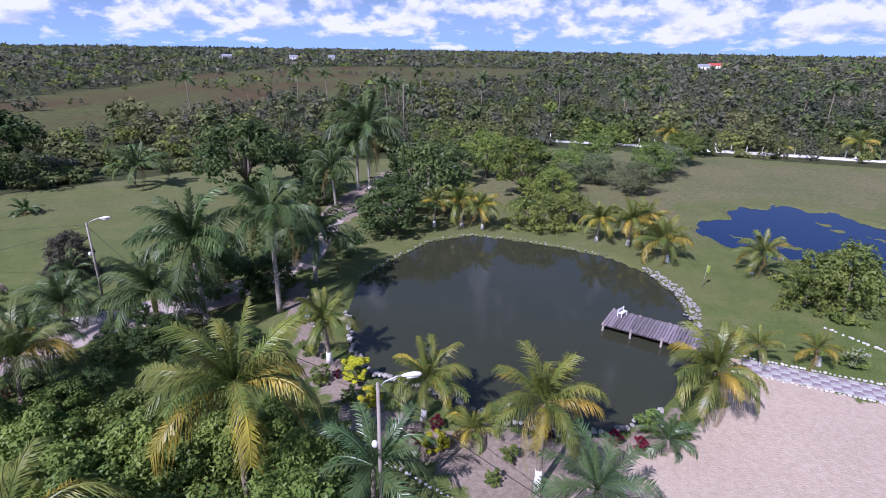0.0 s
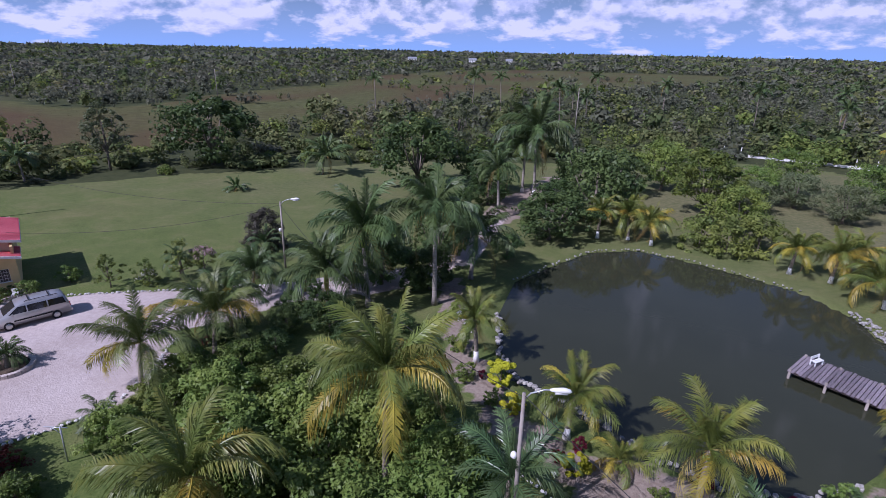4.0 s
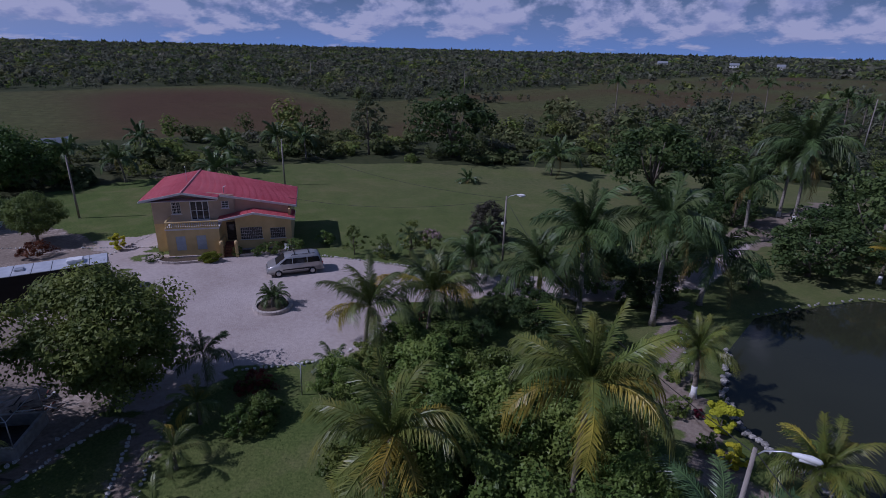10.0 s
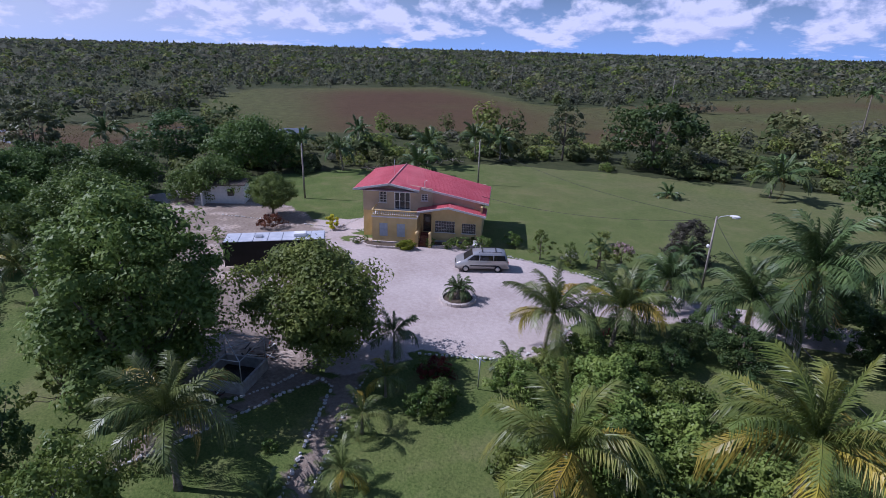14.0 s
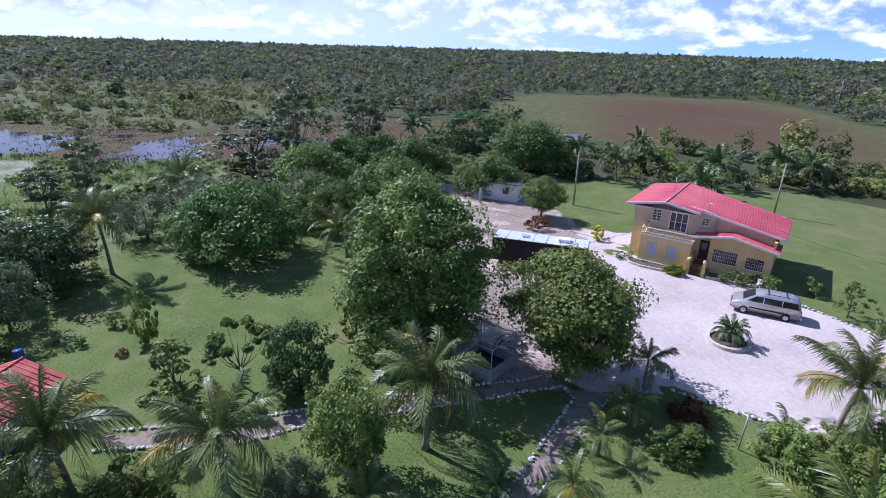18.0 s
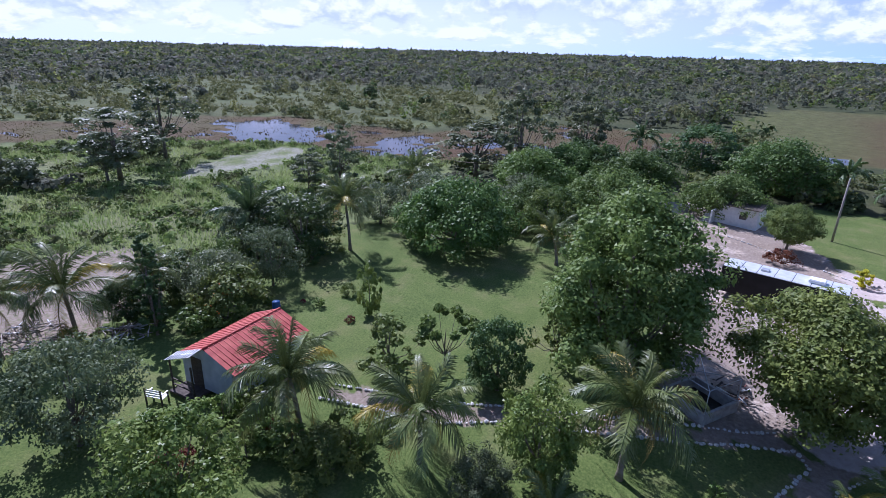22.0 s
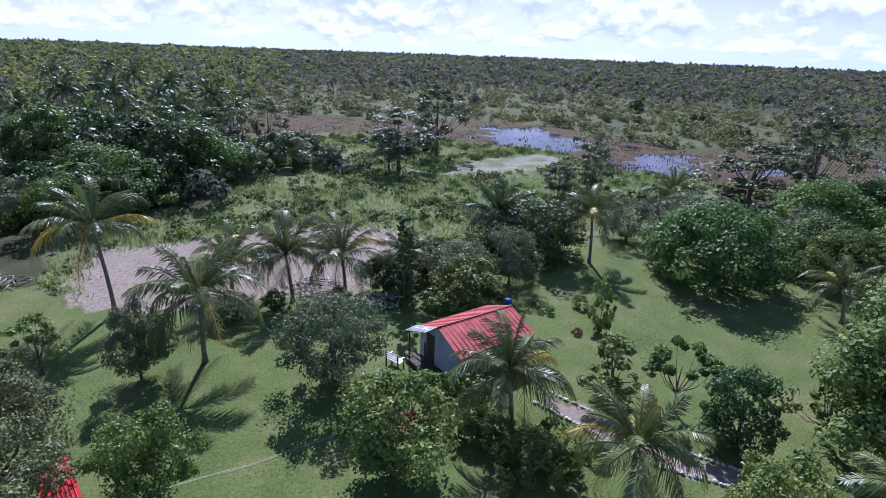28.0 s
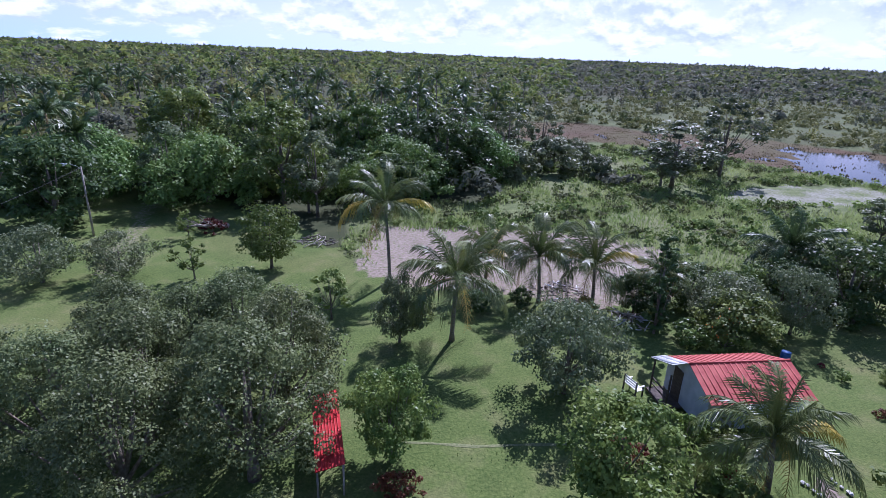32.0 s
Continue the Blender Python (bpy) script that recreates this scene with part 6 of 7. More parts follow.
SPOTS = {
    "big": [(-32.6, -2.0, 1.0, 0), (-38.0, -3.4, 0.78, 130)],
    "almond": [(-30.9, 7.8, 1.0, 0), (-64.7, 11.8, 0.62, 80)],
    "mango": [(-49.2, -19.2, (0.98, 1.06), 0), (-91.7, 14.0, 1.2, 70), (-73.0, -17.8, 0.98, 200), (-66.9, -6.5, 0.9, 120), (-75.6, 6.4, 0.78, 20), (-60.5, -13.5, 0.8, 300), (-81, -5, 0.95, 40), (-12, -73, 1.1, 0), (-24, -82, 1.2, 90), (12, -70, 1.15, 160), (15, -76, 1.1, 30), (27, -75, 1.2, 240), (-84, -15, 0.9, 10)],
    "elder": [(1.7, -21.8, 0.96, 40), (0.4, -25.6, (0.8, 0.92), 140), (3.0, -29.2, 0.85, 10), (6.4, -20.6, 0.88, 0), (9.6, -23.8, 0.85, 100), (6.8, -25.2, 0.92, 200), (5.0, -28.6, 0.81, 290), (8.8, -29.2, 0.84, 30), (13.5, -25.5, 0.81, 60)],
    "dark": [(-18.6, 40.6, 0.75, 10), (-15.6, 47.5, 0.85, 120), (-20.4, 45.6, 0.52, 220), (-14.3, 41.2, 0.6, 300), (-9.4, 50.5, 0.45, 20), (-21.5, 30.2, 0.33, 0), (-18.6, 31.4, 0.5, 60), (-22.8, 33.0, 0.3, 30), (-24.4, 27.2, 0.23, 200), (-15.6, 40.2, 0.33, 90), (-13.6, 33.2, 0.25, 10), (-16.2, 28.2, 0.3, 140), (-6.5, 66, 0.83, 0), (-16, 70, 0.86, 120), (-18.5, 76, 1.02, 10), (-20, 64, 0.75, 220), (-17.5, 58, 0.85, 300), (-15.5, 52, 0.6, 60), (-86, -10, 1.02, 60), (-92, -2, 0.83, 10), (-5, 78, 1.02, 80), (2, 82, 0.9, 200), (-20.5, 27.5, 0.3, 10), (6, -76, 1.1, 0), (-6, -74, 0.98, 90), (26, -64, 1.15, 200), (-88, -14, 1.02, 150), (-23, 36.5, 0.23, 0), (34, -70, 1.02, 0), (12.5, -78, 0.98, 120), (-32.0, -30.6, 0.28, 200), (-39.6, -29.6, 0.41, 300), (-12.6, -36.2, 0.27, 0), (-16.2, -36.6, 0.25, 130), (-10, -67, 0.98, 0), (-16, -73, 0.9, 70), (-66.7, 76.9, (2.1, 1.85), 50), (-28.0, -8.2, (0.52, 0.74), 0), (-19.4, -77.4, (1.75, 1.6), 20), (-100.5, 4.0, (1.65, 1.35), 70), (-27.8, 74.3, (1.85, 1.7), 0), (-2, 67, (1.4, 1.45), 60), (-6.2, 58.2, (1.15, 0.85), 100), (24.5, -60.5, (1.55, 1.45), 10), (-24.5, -34.4, 0.5, 20), (-29.6, -35.2, 0.55, 100), (-38.2, -34.8, 0.6, 50), (-40.6, -31.4, (0.95, 0.95), 300), (-10, -82, (1.3, 1.4), 40), (-3, -84, (1.3, 1.5), 140), (8, -84, (1.4, 1.6), 200), (-33, -100, (1.1, 1.3), 10), (-14, -92, (1.5, 1.6), 60)],
    "citrus": [(-4.4, -21.8, (0.8, 1.08), 60), (-21.8, -4.3, (0.86, 1.15), 40), (0, -64, 1.3, 0), (14, 68, 1.3, 100), (-63, -3, 1.0, 30), (-57, -12, 1.17, 260), (19, 84, 1.2, 10), (25, 92, 1.56, 40), (14, 92, 1.3, 120), (33, 86, 1.43, 160), (-20.5, 39.0, 0.84, 0), (7, 88, 1.69, 0), (-21.5, 46.5, 0.9, 50), (44, 100, 1.43, 20), (-6.5, -65, 1.3, 80), (-13.5, -17.5, (1.12, 1.15), 0), (2.9, -47.0, (1.12, 1.25), 200)],
    "grey": [(-30.0, -31.5, 0.94, 250), (-44, -34, 1.0, 60), (14.5, -46.5, 0.9, 45), (-58, -26, 1.3, 130), (-66, -17, 1.08, 10), (-40, -37, 1.0, 70), (-53, -30, 1.1, 200), (24, 84, 1.17, 30), (17, 78, 1.1, 100), (-3, -76.5, 1.35, 60), (-20.0, -6.5, 0.52, 60), (28, 78, 1.17, 70), (38, 92, 1.2, 0), (-14.8, -25.5, (1.0, 1.3), 0), (-6.3, -32.6, (0.62, 1.15), 120), (-34.1, -29.6, (0.82, 1.2), 30), (20.1, -46.1, 1.05, 10)],
    "olive": [(33.0, 43.6, 1.54, 140), (40, 40, 1.82, 10), (-24, 20.6, 0.7, 60), (15.5, 62.5, 1.56, 200), (12, 60.5, 1.68, 10), (9.5, 61.5, 1.43, 60), (-17.6, -17.6, 0.56, 30), (-18.4, -13.6, 0.92, 130), (42, 43, 1.68, 80), (-35.5, -23.2, 0.4, 0), (-20.6, -34.6, 0.56, 10), (-27.0, -35.4, 1.03, 60), (-34.6, -35.0, 1.26, 160), (-43.5, -31.0, 1.17, 20), (-8.4, -36.0, 0.49, 60), (-29.3, -29.2, (1.6, 1.42), 0), (35.5, 43.5, (1.6, 1.9), 20), (33, 40.0, (1.7, 2.0), 90), (30.2, 40.6, (1.1, 1.3), 200)],
    "thin": [(-32.4, -5.6, 1.25, 40), (-36, -86, 1.2, 150), (-2.0, -36.6, 1.14, 10), (8.8, -45.3, 1.08, 70), (-39.8, 31.9, 0.9, 20), (-35.6, 35.4, 1.08, 100), (-57, 4.8, 0.54, 60), (12, 71, 1.44, 0), (-37.4, 33.4, 0.72, 200), (11.4, -56, 0.84, 40), (-26.9, -14.8, (1.35, 1.15), 80)],
    "hedge": [(-23.2, 17.2, 0.62, 40), (-22.4, 20.4, 0.62, 200), (-23.9, 12.4, 0.45, 10), (-19.0, 21.0, 0.95, 0), (-17.0, 18.2, 1.0, 60), (-14.6, 20.8, 0.95, 120), (-14.6, 17.0, 1.0, 200), (-12.2, 19.0, 0.95, 270), (-11.5, 15.4, 1.0, 30), (-10.4, 21.6, 0.9, 90), (-9.0, 15.8, 0.95, 10), (-6.4, 20.6, 0.85, 140), (-6.0, 16.8, 1.0, 50), (-12.0, 12.6, 0.95, 70), (-8.6, 12.4, 1.0, 20), (-17.4, 14.8, 0.81, 170), (-4.4, 13.2, 1.0, 40), (-12.6, 23.4, 0.81, 0), (-16.4, 23.2, 0.8, 100), (-8.6, 23.6, 0.71, 200), (-20.8, 24.4, 0.7, 100), (-22.6, 22.6, 0.76, 10)],
    "yellow": [(-5.4, 29.2, 1.15, 0), (-0.3, 22.8, 0.9, 60), (-4.2, 26.6, 0.8, 100), (-57.0, 16.6, 1.1, 30)],
    "red": [(-0.2, 24.6, 0.56, 0), (5.8, 24.0, 0.49, 60), (9.4, 23.6, 0.56, 20), (10.6, 23.2, 0.59, 140), (-1.2, 23.4, 0.5, 90), (-6.6, 29.4, 0.44, 10), (-25.6, 26.8, 0.5, 10), (-32.5, -25.4, 0.29, 0)],
    "redbrown": [(-26.6, 13.9, 0.9, 0), (-31.6, -20.6, 0.35, 60), (-60.2, 10.8, 1.2, 30), (-19.8, -18.2, 0.35, 80), (-15.6, -20.0, 0.8, 10), (9.5, -58, 1.2, 0), (-4.6, -19.6, 0.8, 60)],
    "pine": [(-14, 108, 1.1, 60), (-28, 96, 1.38, 30), (-40, -92, 1.21, 160), (-33, -90, 1.12, 260), (-1, -62, 1.12, 0), (-82, -22, 1.5, 30), (16, -70, 1.1, 30), (-78.5, 66.9, 1.2, 200), (-54.2, -73.5, (2.1, 1.15), 0), (-67.5, -79.7, (1.75, 1.5), 60), (-50.5, -71.0, (1.3, 0.85), 30), (-80.5, -28.5, (2.3, 1.0), 120), (-34.4, -100, (1.3, 0.95), 10)],
    "shrub": [(-33.2, -19.8, (0.85, 1.9), 0), (-18.9, -17.6, (1.2, 1.1), 10), (-18.6, -15.6, (1.0, 0.9), 70), (-19.0, -20.4, (0.9, 0.95), 150), (-19.9, -13.2, (1.0, 1.1), 200), (-25.6, -29.6, (1.1, 0.9), 40), (-47.4, 23.8, 0.45, 30), (-46.0, 25.2, 0.5, 130), (-45.4, 26.6, 0.6, 200), (-44.4, 28.2, 0.75, 50), (-51.3, 17.4, 0.4, 20), (-44.0, 31.6, 0.8, 0), (-46.6, 26.2, 0.45, 60), (-46.0, 27.9, 0.44, 100), (-45.4, 29.2, 0.2, 10), (-27.0, 13.2, 0.55, 20), (-23.8, 11.2, 0.75, 90), (-24.0, 12.9, 0.7, 30), (-24.6, 12.4, 0.39, 170), (-26.4, 14.4, 0.38, 50), (13.0, 24.2, 0.61, 0), (11.6, 24.6, 0.68, 50), (-22.0, 19.2, 0.55, 10), (-30.9, -27.2, 0.38, 60), (-25.0, -25.8, 0.5, 30), (-32.6, -24.0, 0.38, 60), (20, -51, 0.72, 0), (13.6, -53, 0.36, 70), (2.6, 20.6, 0.39, 0), (3.6, 22.2, 0.45, 40), (-21.6, -21.0, 0.5, 10), (-20.2, -19.6, 0.83, 60), (-22.6, -20.0, 0.44, 90), (-18.2, -15.0, 0.6, 10), (31.5, 38, 0.8, 30), (-49.6, 21.4, 0.16, 10), (-51.6, 18.4, 0.32, 60), (-50.4, 19.4, 0.16, 0), (-24.4, 3.4, 0.33, 0), (-26.0, -14.6, 0.9, 40), (-7.6, 28.8, 0.61, 0), (-8.9, 32.0, 0.75, 70), (-5.4, 26.9, 0.5, 30), (-10.4, 37.2, 0.68, 120)],
    "bloom": [(-37.2, 33.5, 0.8, 0), (-31.6, 39.5, 1.0, 60), (28.0, 31.6, 0.7, 10), (-22.0, -12.4, 0.6, 40), (-28.3, -13.6, 0.35, 0)],
    "umbrella": [(-28.6, -11.8, 1.0, 0)],
    "layer": [(-97.0, -14.5, 1.0, 0), (-65.1, -43.2, (0.62, 0.7), 60), (-61.6, -46.1, (0.62, 0.45), 200), (-104, -30, (0.8, 0.8), 100)],
    "cypress": [(-24.2, -31.2, 1.0, 0), (-25.6, -32.6, 0.8, 100)],
    "tall": [(3.0, -68.0, 1.0, 0), (11.0, 73.0, (0.85, 0.72), 90), (-7.5, -80, (0.9, 0.95), 200), (17, -84, (1.1, 1.0), 120)],
    "bushy": [(-38.9, -85, (1.7, 1.5), 0), (-46, -92, (1.2, 1.2), 60), (-31, -80, (1.3, 1.3), 130), (-45, -80, (1.0, 1.0), 20), (-62, -84, (1.1, 1.0), 200)],
}
for key, spots in SPOTS.items():
    for i, (x, y, s, turn) in enumerate(spots):
        plant(key, x, y, s, turn, i % 2 == 1)
tree("clipped_bush", "tall clipped round-topped bush with grey-brown leaves on the lawn", M["redgrey"], at(-32.6, 43.8), 4.3, 1.95, 0.2, 110, 9000, 0.15, "dome", 0.08, 61, category="bush")
tree("clipped_hedge", "low clipped bright yellow-green hedge block by the house", M["lime"], pose(-47.6, 21.2, 0.1, 0, 0, 55) @ Matrix.Diagonal((1.5, 0.7, 1, 1)), 0.8, 0.66, 0.02, 60, 6000, 0.08, "column", 0.03, 63, category="hedge")
tree("flowering_tree", "small leafless-looking tree with pale pink blossom", M["olive"], at(-34.2, 36.8), 2.6, 1.3, 1.0, 40, 700, 0.16, "ball", 0.07, 65, extra=(M["pink"], 700, "pale pink blossom"))
tree("heliconia_bush", "dense bush with orange flowers beside the hut", M["olive"], at(-27.8, -28.4), 2.6, 1.8, 0.1, 60, 3600, 0.15, "dome", 0.06, 67, extra=(M["orange"], 60, "orange flowers"), category="bush")


# ---- woods ----
def scatter_cloud(rng, X, Y, R, Hh, per, leaf, tri=False):
    """Leaf corners for many trees at once: a clumped dome over each place."""
    n = len(X)
    idx = np.repeat(np.arange(n), per)
    k = len(idx)
    lob = rng.rand(n, 5, 3)
    pick = rng.randint(0, 5, k)
    c = lob[idx, pick]
    a, rr = c[:, 0] * 6.28, np.sqrt(c[:, 1]) * 0.62
    cx, cy, cz = np.cos(a) * rr, np.sin(a) * rr, 0.14 + 0.66 * c[:, 2] * (1.15 - rr)
    v = rng.normal(size=(k, 3)); v /= np.linalg.norm(v, axis=1)[:, None]
    q = 0.75 + 0.3 * rng.rand(k)
    px = X[idx] + R[idx] * (cx + v[:, 0] * 0.42 * q)
    py = Y[idx] + R[idx] * (cy + v[:, 1] * 0.42 * q)
    pz = np.maximum(Hh[idx] * (cz + v[:, 2] * 0.26 * q + 0.08), 0.15)
    p = np.stack([px, py, pz], -1)
    nn = v + rng.normal(size=(k, 3)) * 0.45 + np.array([0, 0, 0.8]); nn /= np.linalg.norm(nn, axis=1)[:, None]
    t = np.cross(nn, rng.normal(size=(k, 3))); t /= np.linalg.norm(t, axis=1)[:, None]
    b = np.cross(nn, t)
    L = (leaf * R)[idx][:, None] * (0.6 + 0.8 * rng.rand(k, 1))
    if tri:
        return np.stack([p - t * L * 0.6 - b * L * 0.4, p + t * L * 0.6 - b * L * 0.35, p + b * L * 0.75 - nn * L * 0.15], 1).reshape(-1, 3)
    quad = np.stack([p - t * L * 0.5, p + b * L * 0.4, p + t * L * 0.5 - nn * L * 0.2, p - b * L * 0.4], 1)
    return quad.reshape(-1, 3)


def wood_material(name, dark, light, warm):
    """Foliage that differs from clump to clump and over wide stretches."""
    m = material(name, [dark, light, warm], scale=0.02, rough=0.7, spec=0.1, through=0.38, spread=0.4, spread_hue=0.02, island=True, detail=5)
    return m


def build_woods():
    rng = np.random.RandomState(77)
    xs, ys, rs = [], [], []
    r = 72.0
    while r < 4500:
        width = max(2.9, r * 0.0092)
        step = width * 1.5
        n = int(radians(275) * r / step)
        az = np.radians(-48) + (np.arange(n) + rng.rand(n)) / n * radians(275)
        rad = r * (1 + 0.05 * (rng.rand(n) - 0.5))
        xs.append(-np.sin(az) * rad); ys.append(np.cos(az) * rad); rs.append(np.full(n, width) * rng.choice([0.5, 0.7, 0.9, 1.1, 1.5], n) * rng.uniform(0.85, 1.15, n))
        r *= 1.035 if r > 160 else 1.045
    X, Y, R = np.concatenate(xs), np.concatenate(ys), np.concatenate(rs)
    dist, az = np.hypot(X, Y), np.degrees(np.arctan2(-X, Y))
    az = np.where(az < -100, az + 360, az)
    m = marsh(X, Y)
    inp = inside(PROPERTY, X, Y)
    keep = ~inp & ((m < 0.12) | ((az < 50) & (wobble(X, Y, 75, 36) > 0.45) & (rng.rand(len(X)) < 0.5) & (dist < 520)) | ((rng.rand(len(X)) > 0.985) & (peat_core(X, Y) < 0.1)))
    keep &= (rng.rand(len(X)) > 0.25) | (dist > 300)
    # few bushes stand on the open rough grass and the grassland beyond the flooded marsh
    keep &= ~(rough_ground(X, Y) & (rng.rand(len(X)) < 0.95))
    keep &= ~inside(PALE_SEDGE, X, Y)
    keep &= ~((az > 88) & (az < 126) & (dist < 112) & (rng.rand(len(X)) < 0.6))
    open_land = savanna(X, Y)
    keep &= ~(rng.rand(len(X)) < open_land * np.clip(0.86 + 0.25 * wobble(X, Y, 50, 31), 0, 0.97))
    R = np.where(open_land > 0.3, R * rng.choice([0.45, 0.6, 0.9, 1.2], len(X)), R)
    R = np.where((az > 161) & (dist < 300), R * rng.choice([1.0, 1.3, 1.7], len(X)), R)
    keep &= ~((az > 161) & (dist < 300) & (rng.rand(len(X)) < 0.42))
    keep &= ~((az < -5) & (dist < 122))
    X, Y, R, dist, az = X[keep], Y[keep], R[keep], dist[keep], az[keep]
    dense = 0.5 + 0.5 * wobble(X, Y, 160, 41)
    H = 0.75 * np.sqrt(R / np.maximum(2.9, dist * 0.0092)) * np.where(dist < 125, rng.uniform(2.0, 5.5, len(X)), rng.uniform(3.5, 7.0, len(X)) + 2.0 * dense)
    H = np.where(az > 160, H * rng.choice([0.8, 1.0, 1.25, 1.6], len(X)), H)
    H = np.where((az > 88) & (az < 126) & (dist < 112), H * 0.7, H)
    south = az > 155
    # several kinds of tree, each with its own green, growing in loose stands
    kind = np.floor(4 * np.clip(0.5 + 0.28 * wobble(X, Y, 45, 43) + rng.uniform(-0.45, 0.45, len(X)), 0, 0.999)).astype(int)
    mats = (wood_material("dark_wood_leaf", (0.060, 0.093, 0.036), (0.094, 0.125, 0.046), (0.126, 0.149, 0.058)),
            wood_material("wood_leaf", (0.098, 0.125, 0.046), (0.138, 0.164, 0.060), (0.192, 0.189, 0.085)),
            wood_material("grey_and_hazed_wood_leaf", (0.10, 0.115, 0.075), (0.13, 0.14, 0.09), (0.17, 0.165, 0.12)),
            wood_material("bright_wood_leaf", (0.120, 0.173, 0.040), (0.174, 0.221, 0.055), (0.264, 0.265, 0.085)))
    greys = ~south & (kind == 3) & (rng.rand(len(X)) < 0.6)
    kind = np.where(greys, 1, kind)
    # beyond 200 m half the trees go grey: distance haze put into leaf colour
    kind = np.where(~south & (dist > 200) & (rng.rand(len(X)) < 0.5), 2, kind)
    edge = (az < 112) & (dist < 135) & (rng.rand(len(X)) < 0.55)
    kind = np.where(edge, rng.choice([1, 3], len(X)), kind)
    kind = np.where(south & (rng.rand(len(X)) < 0.3), 3, kind)
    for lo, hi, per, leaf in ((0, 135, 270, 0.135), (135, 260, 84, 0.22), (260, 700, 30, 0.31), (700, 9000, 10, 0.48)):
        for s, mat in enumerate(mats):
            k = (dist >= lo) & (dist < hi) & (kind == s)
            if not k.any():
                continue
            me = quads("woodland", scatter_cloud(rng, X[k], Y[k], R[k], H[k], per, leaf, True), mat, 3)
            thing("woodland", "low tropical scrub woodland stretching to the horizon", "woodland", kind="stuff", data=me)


build_woods()


# ---- rough grass and reeds ----
def blades(rng, X, Y, Z, per, h, w, spread):
    n = len(X) * per
    i = np.repeat(np.arange(len(X)), per)
    a = rng.rand(n) * 6.28
    px, py = X[i] + rng.normal(size=n) * spread, Y[i] + rng.normal(size=n) * spread
    hh = h * (0.5 + rng.rand(n))
    ww = w * (0.6 + 0.8 * rng.rand(n))
    lx, ly = rng.normal(size=n) * 0.3 * hh, rng.normal(size=n) * 0.3 * hh
    A = np.stack([px - np.cos(a) * ww, py - np.sin(a) * ww, Z[i]], -1)
    B = np.stack([px + np.cos(a) * ww, py + np.sin(a) * ww, Z[i]], -1)
    C = np.stack([px + lx, py + ly, Z[i] + hh], -1)
    return np.stack([A, B, C], 1).reshape(-1, 3)


def build_rough():
    rng = np.random.RandomState(5)
    # tall grass and weeds south of the lawn
    X, Y = rng.uniform(-95, 14, 36000), rng.uniform(-112, -36, 36000)
    k = rough_ground(X, Y) & ~inside(SHELLS, X, Y) & ~inside(SPOIL, X, Y) & ~inside(PALE_SEDGE, X, Y) & (wobble(X, Y, 22, 70) + rng.rand(len(X)) > 0.3)
    X, Y = X[k], Y[k]
    me = quads("tall_grass", blades(rng, X, Y, np.full(len(X), -0.05), 4, 0.5, 0.07, 0.5), M["grass_tuft"], 3)
    thing("tall_grass", "tall uncut green grass and weeds beyond the lawn", "grass", kind="stuff", data=me)
    # low bushes in it
    n = 3300
    X, Y = rng.uniform(-92, 12, n), rng.uniform(-112, -36, n)
    k = rough_ground(X, Y) & ~inside(grown(SHELLS, 1.0), X, Y) & ~inside(PALE_SEDGE, X, Y) & (wobble(X, Y, 20, 72) + 1.2 * rng.rand(len(X)) > 0.25)
    X, Y = X[k], Y[k]
    which = np.clip((2 + 1.6 * wobble(X, Y, 18, 71) + rng.normal(size=len(X)) * 0.7).astype(int), 0, 3)
    for w, key in enumerate(("bright", "lime", "olive", "bright")):
        u = which == w
        me = quads("weeds", scatter_cloud(rng, X[u], Y[u], rng.uniform(0.5, 1.5, u.sum()) ** 1.3, rng.uniform(0.5, 1.5, u.sum()), 40, 0.30), M["weed_" + key])
        thing("weeds", "low leafy weeds among the tall grass", "weeds", kind="stuff", data=me)
    # reeds standing in the marsh
    R, A = rng.uniform(85, 330, 26000), np.radians(rng.uniform(20, 172, 26000))
    X, Y = -np.sin(A) * R, np.cos(A) * R
    k = (marsh(X, Y) > 0.3) & ~open_water(X, Y) & (wobble(X, Y, 30, 51) + rng.rand(len(X)) > 0.45)
    X, Y = X[k], Y[k]
    me = quads("reeds", blades(rng, X, Y, np.full(len(X), -0.3), 7, 0.26, 0.10, 0.9), M["reed"], 3)
    thing("reeds", "brown reeds and sedge standing in the marsh", "reeds", kind="stuff", data=me)
    # sedge standing in and round the shallow water
    R, A = rng.uniform(88, 185, 17000), np.radians(rng.uniform(80, 176, 17000))
    X, Y = -np.sin(A) * R, np.cos(A) * R
    k = (flooded(X, Y) > 0.3) & (~open_water(X, Y) | (rng.rand(len(X)) < 0.12)) & (wobble(X, Y, 16, 52) + 1.6 * rng.rand(len(X)) > 0.45)
    X, Y = X[k], Y[k]
    me = quads("sedge", blades(rng, X, Y, np.full(len(X), -0.26), 5, 0.24, 0.16, 0.9), M["reed"], 3)
    thing("sedge", "brown sedge standing in shallow water", "sedge", kind="stuff", data=me)
    # low bushes dotted over the marsh and the grass beyond it
    R, A = rng.uniform(92, 390, 9000), np.radians(rng.uniform(96, 164, 9000))
    X, Y = -np.sin(A) * R, np.cos(A) * R
    k = (savanna(X, Y) > 0.2) & (wobble(X, Y, 40, 53) + rng.rand(len(X)) > 0.35)
    X, Y = X[k], Y[k]
    me = quads("low_bushes", scatter_cloud(rng, X, Y, rng.uniform(0.7, 2.6, len(X)), rng.uniform(0.7, 2.8, len(X)), 30, 0.28, True), M["weed_olive"], 3)
    thing("low_bushes", "low olive bushes dotted over the grassland", "bushes", kind="stuff", data=me)
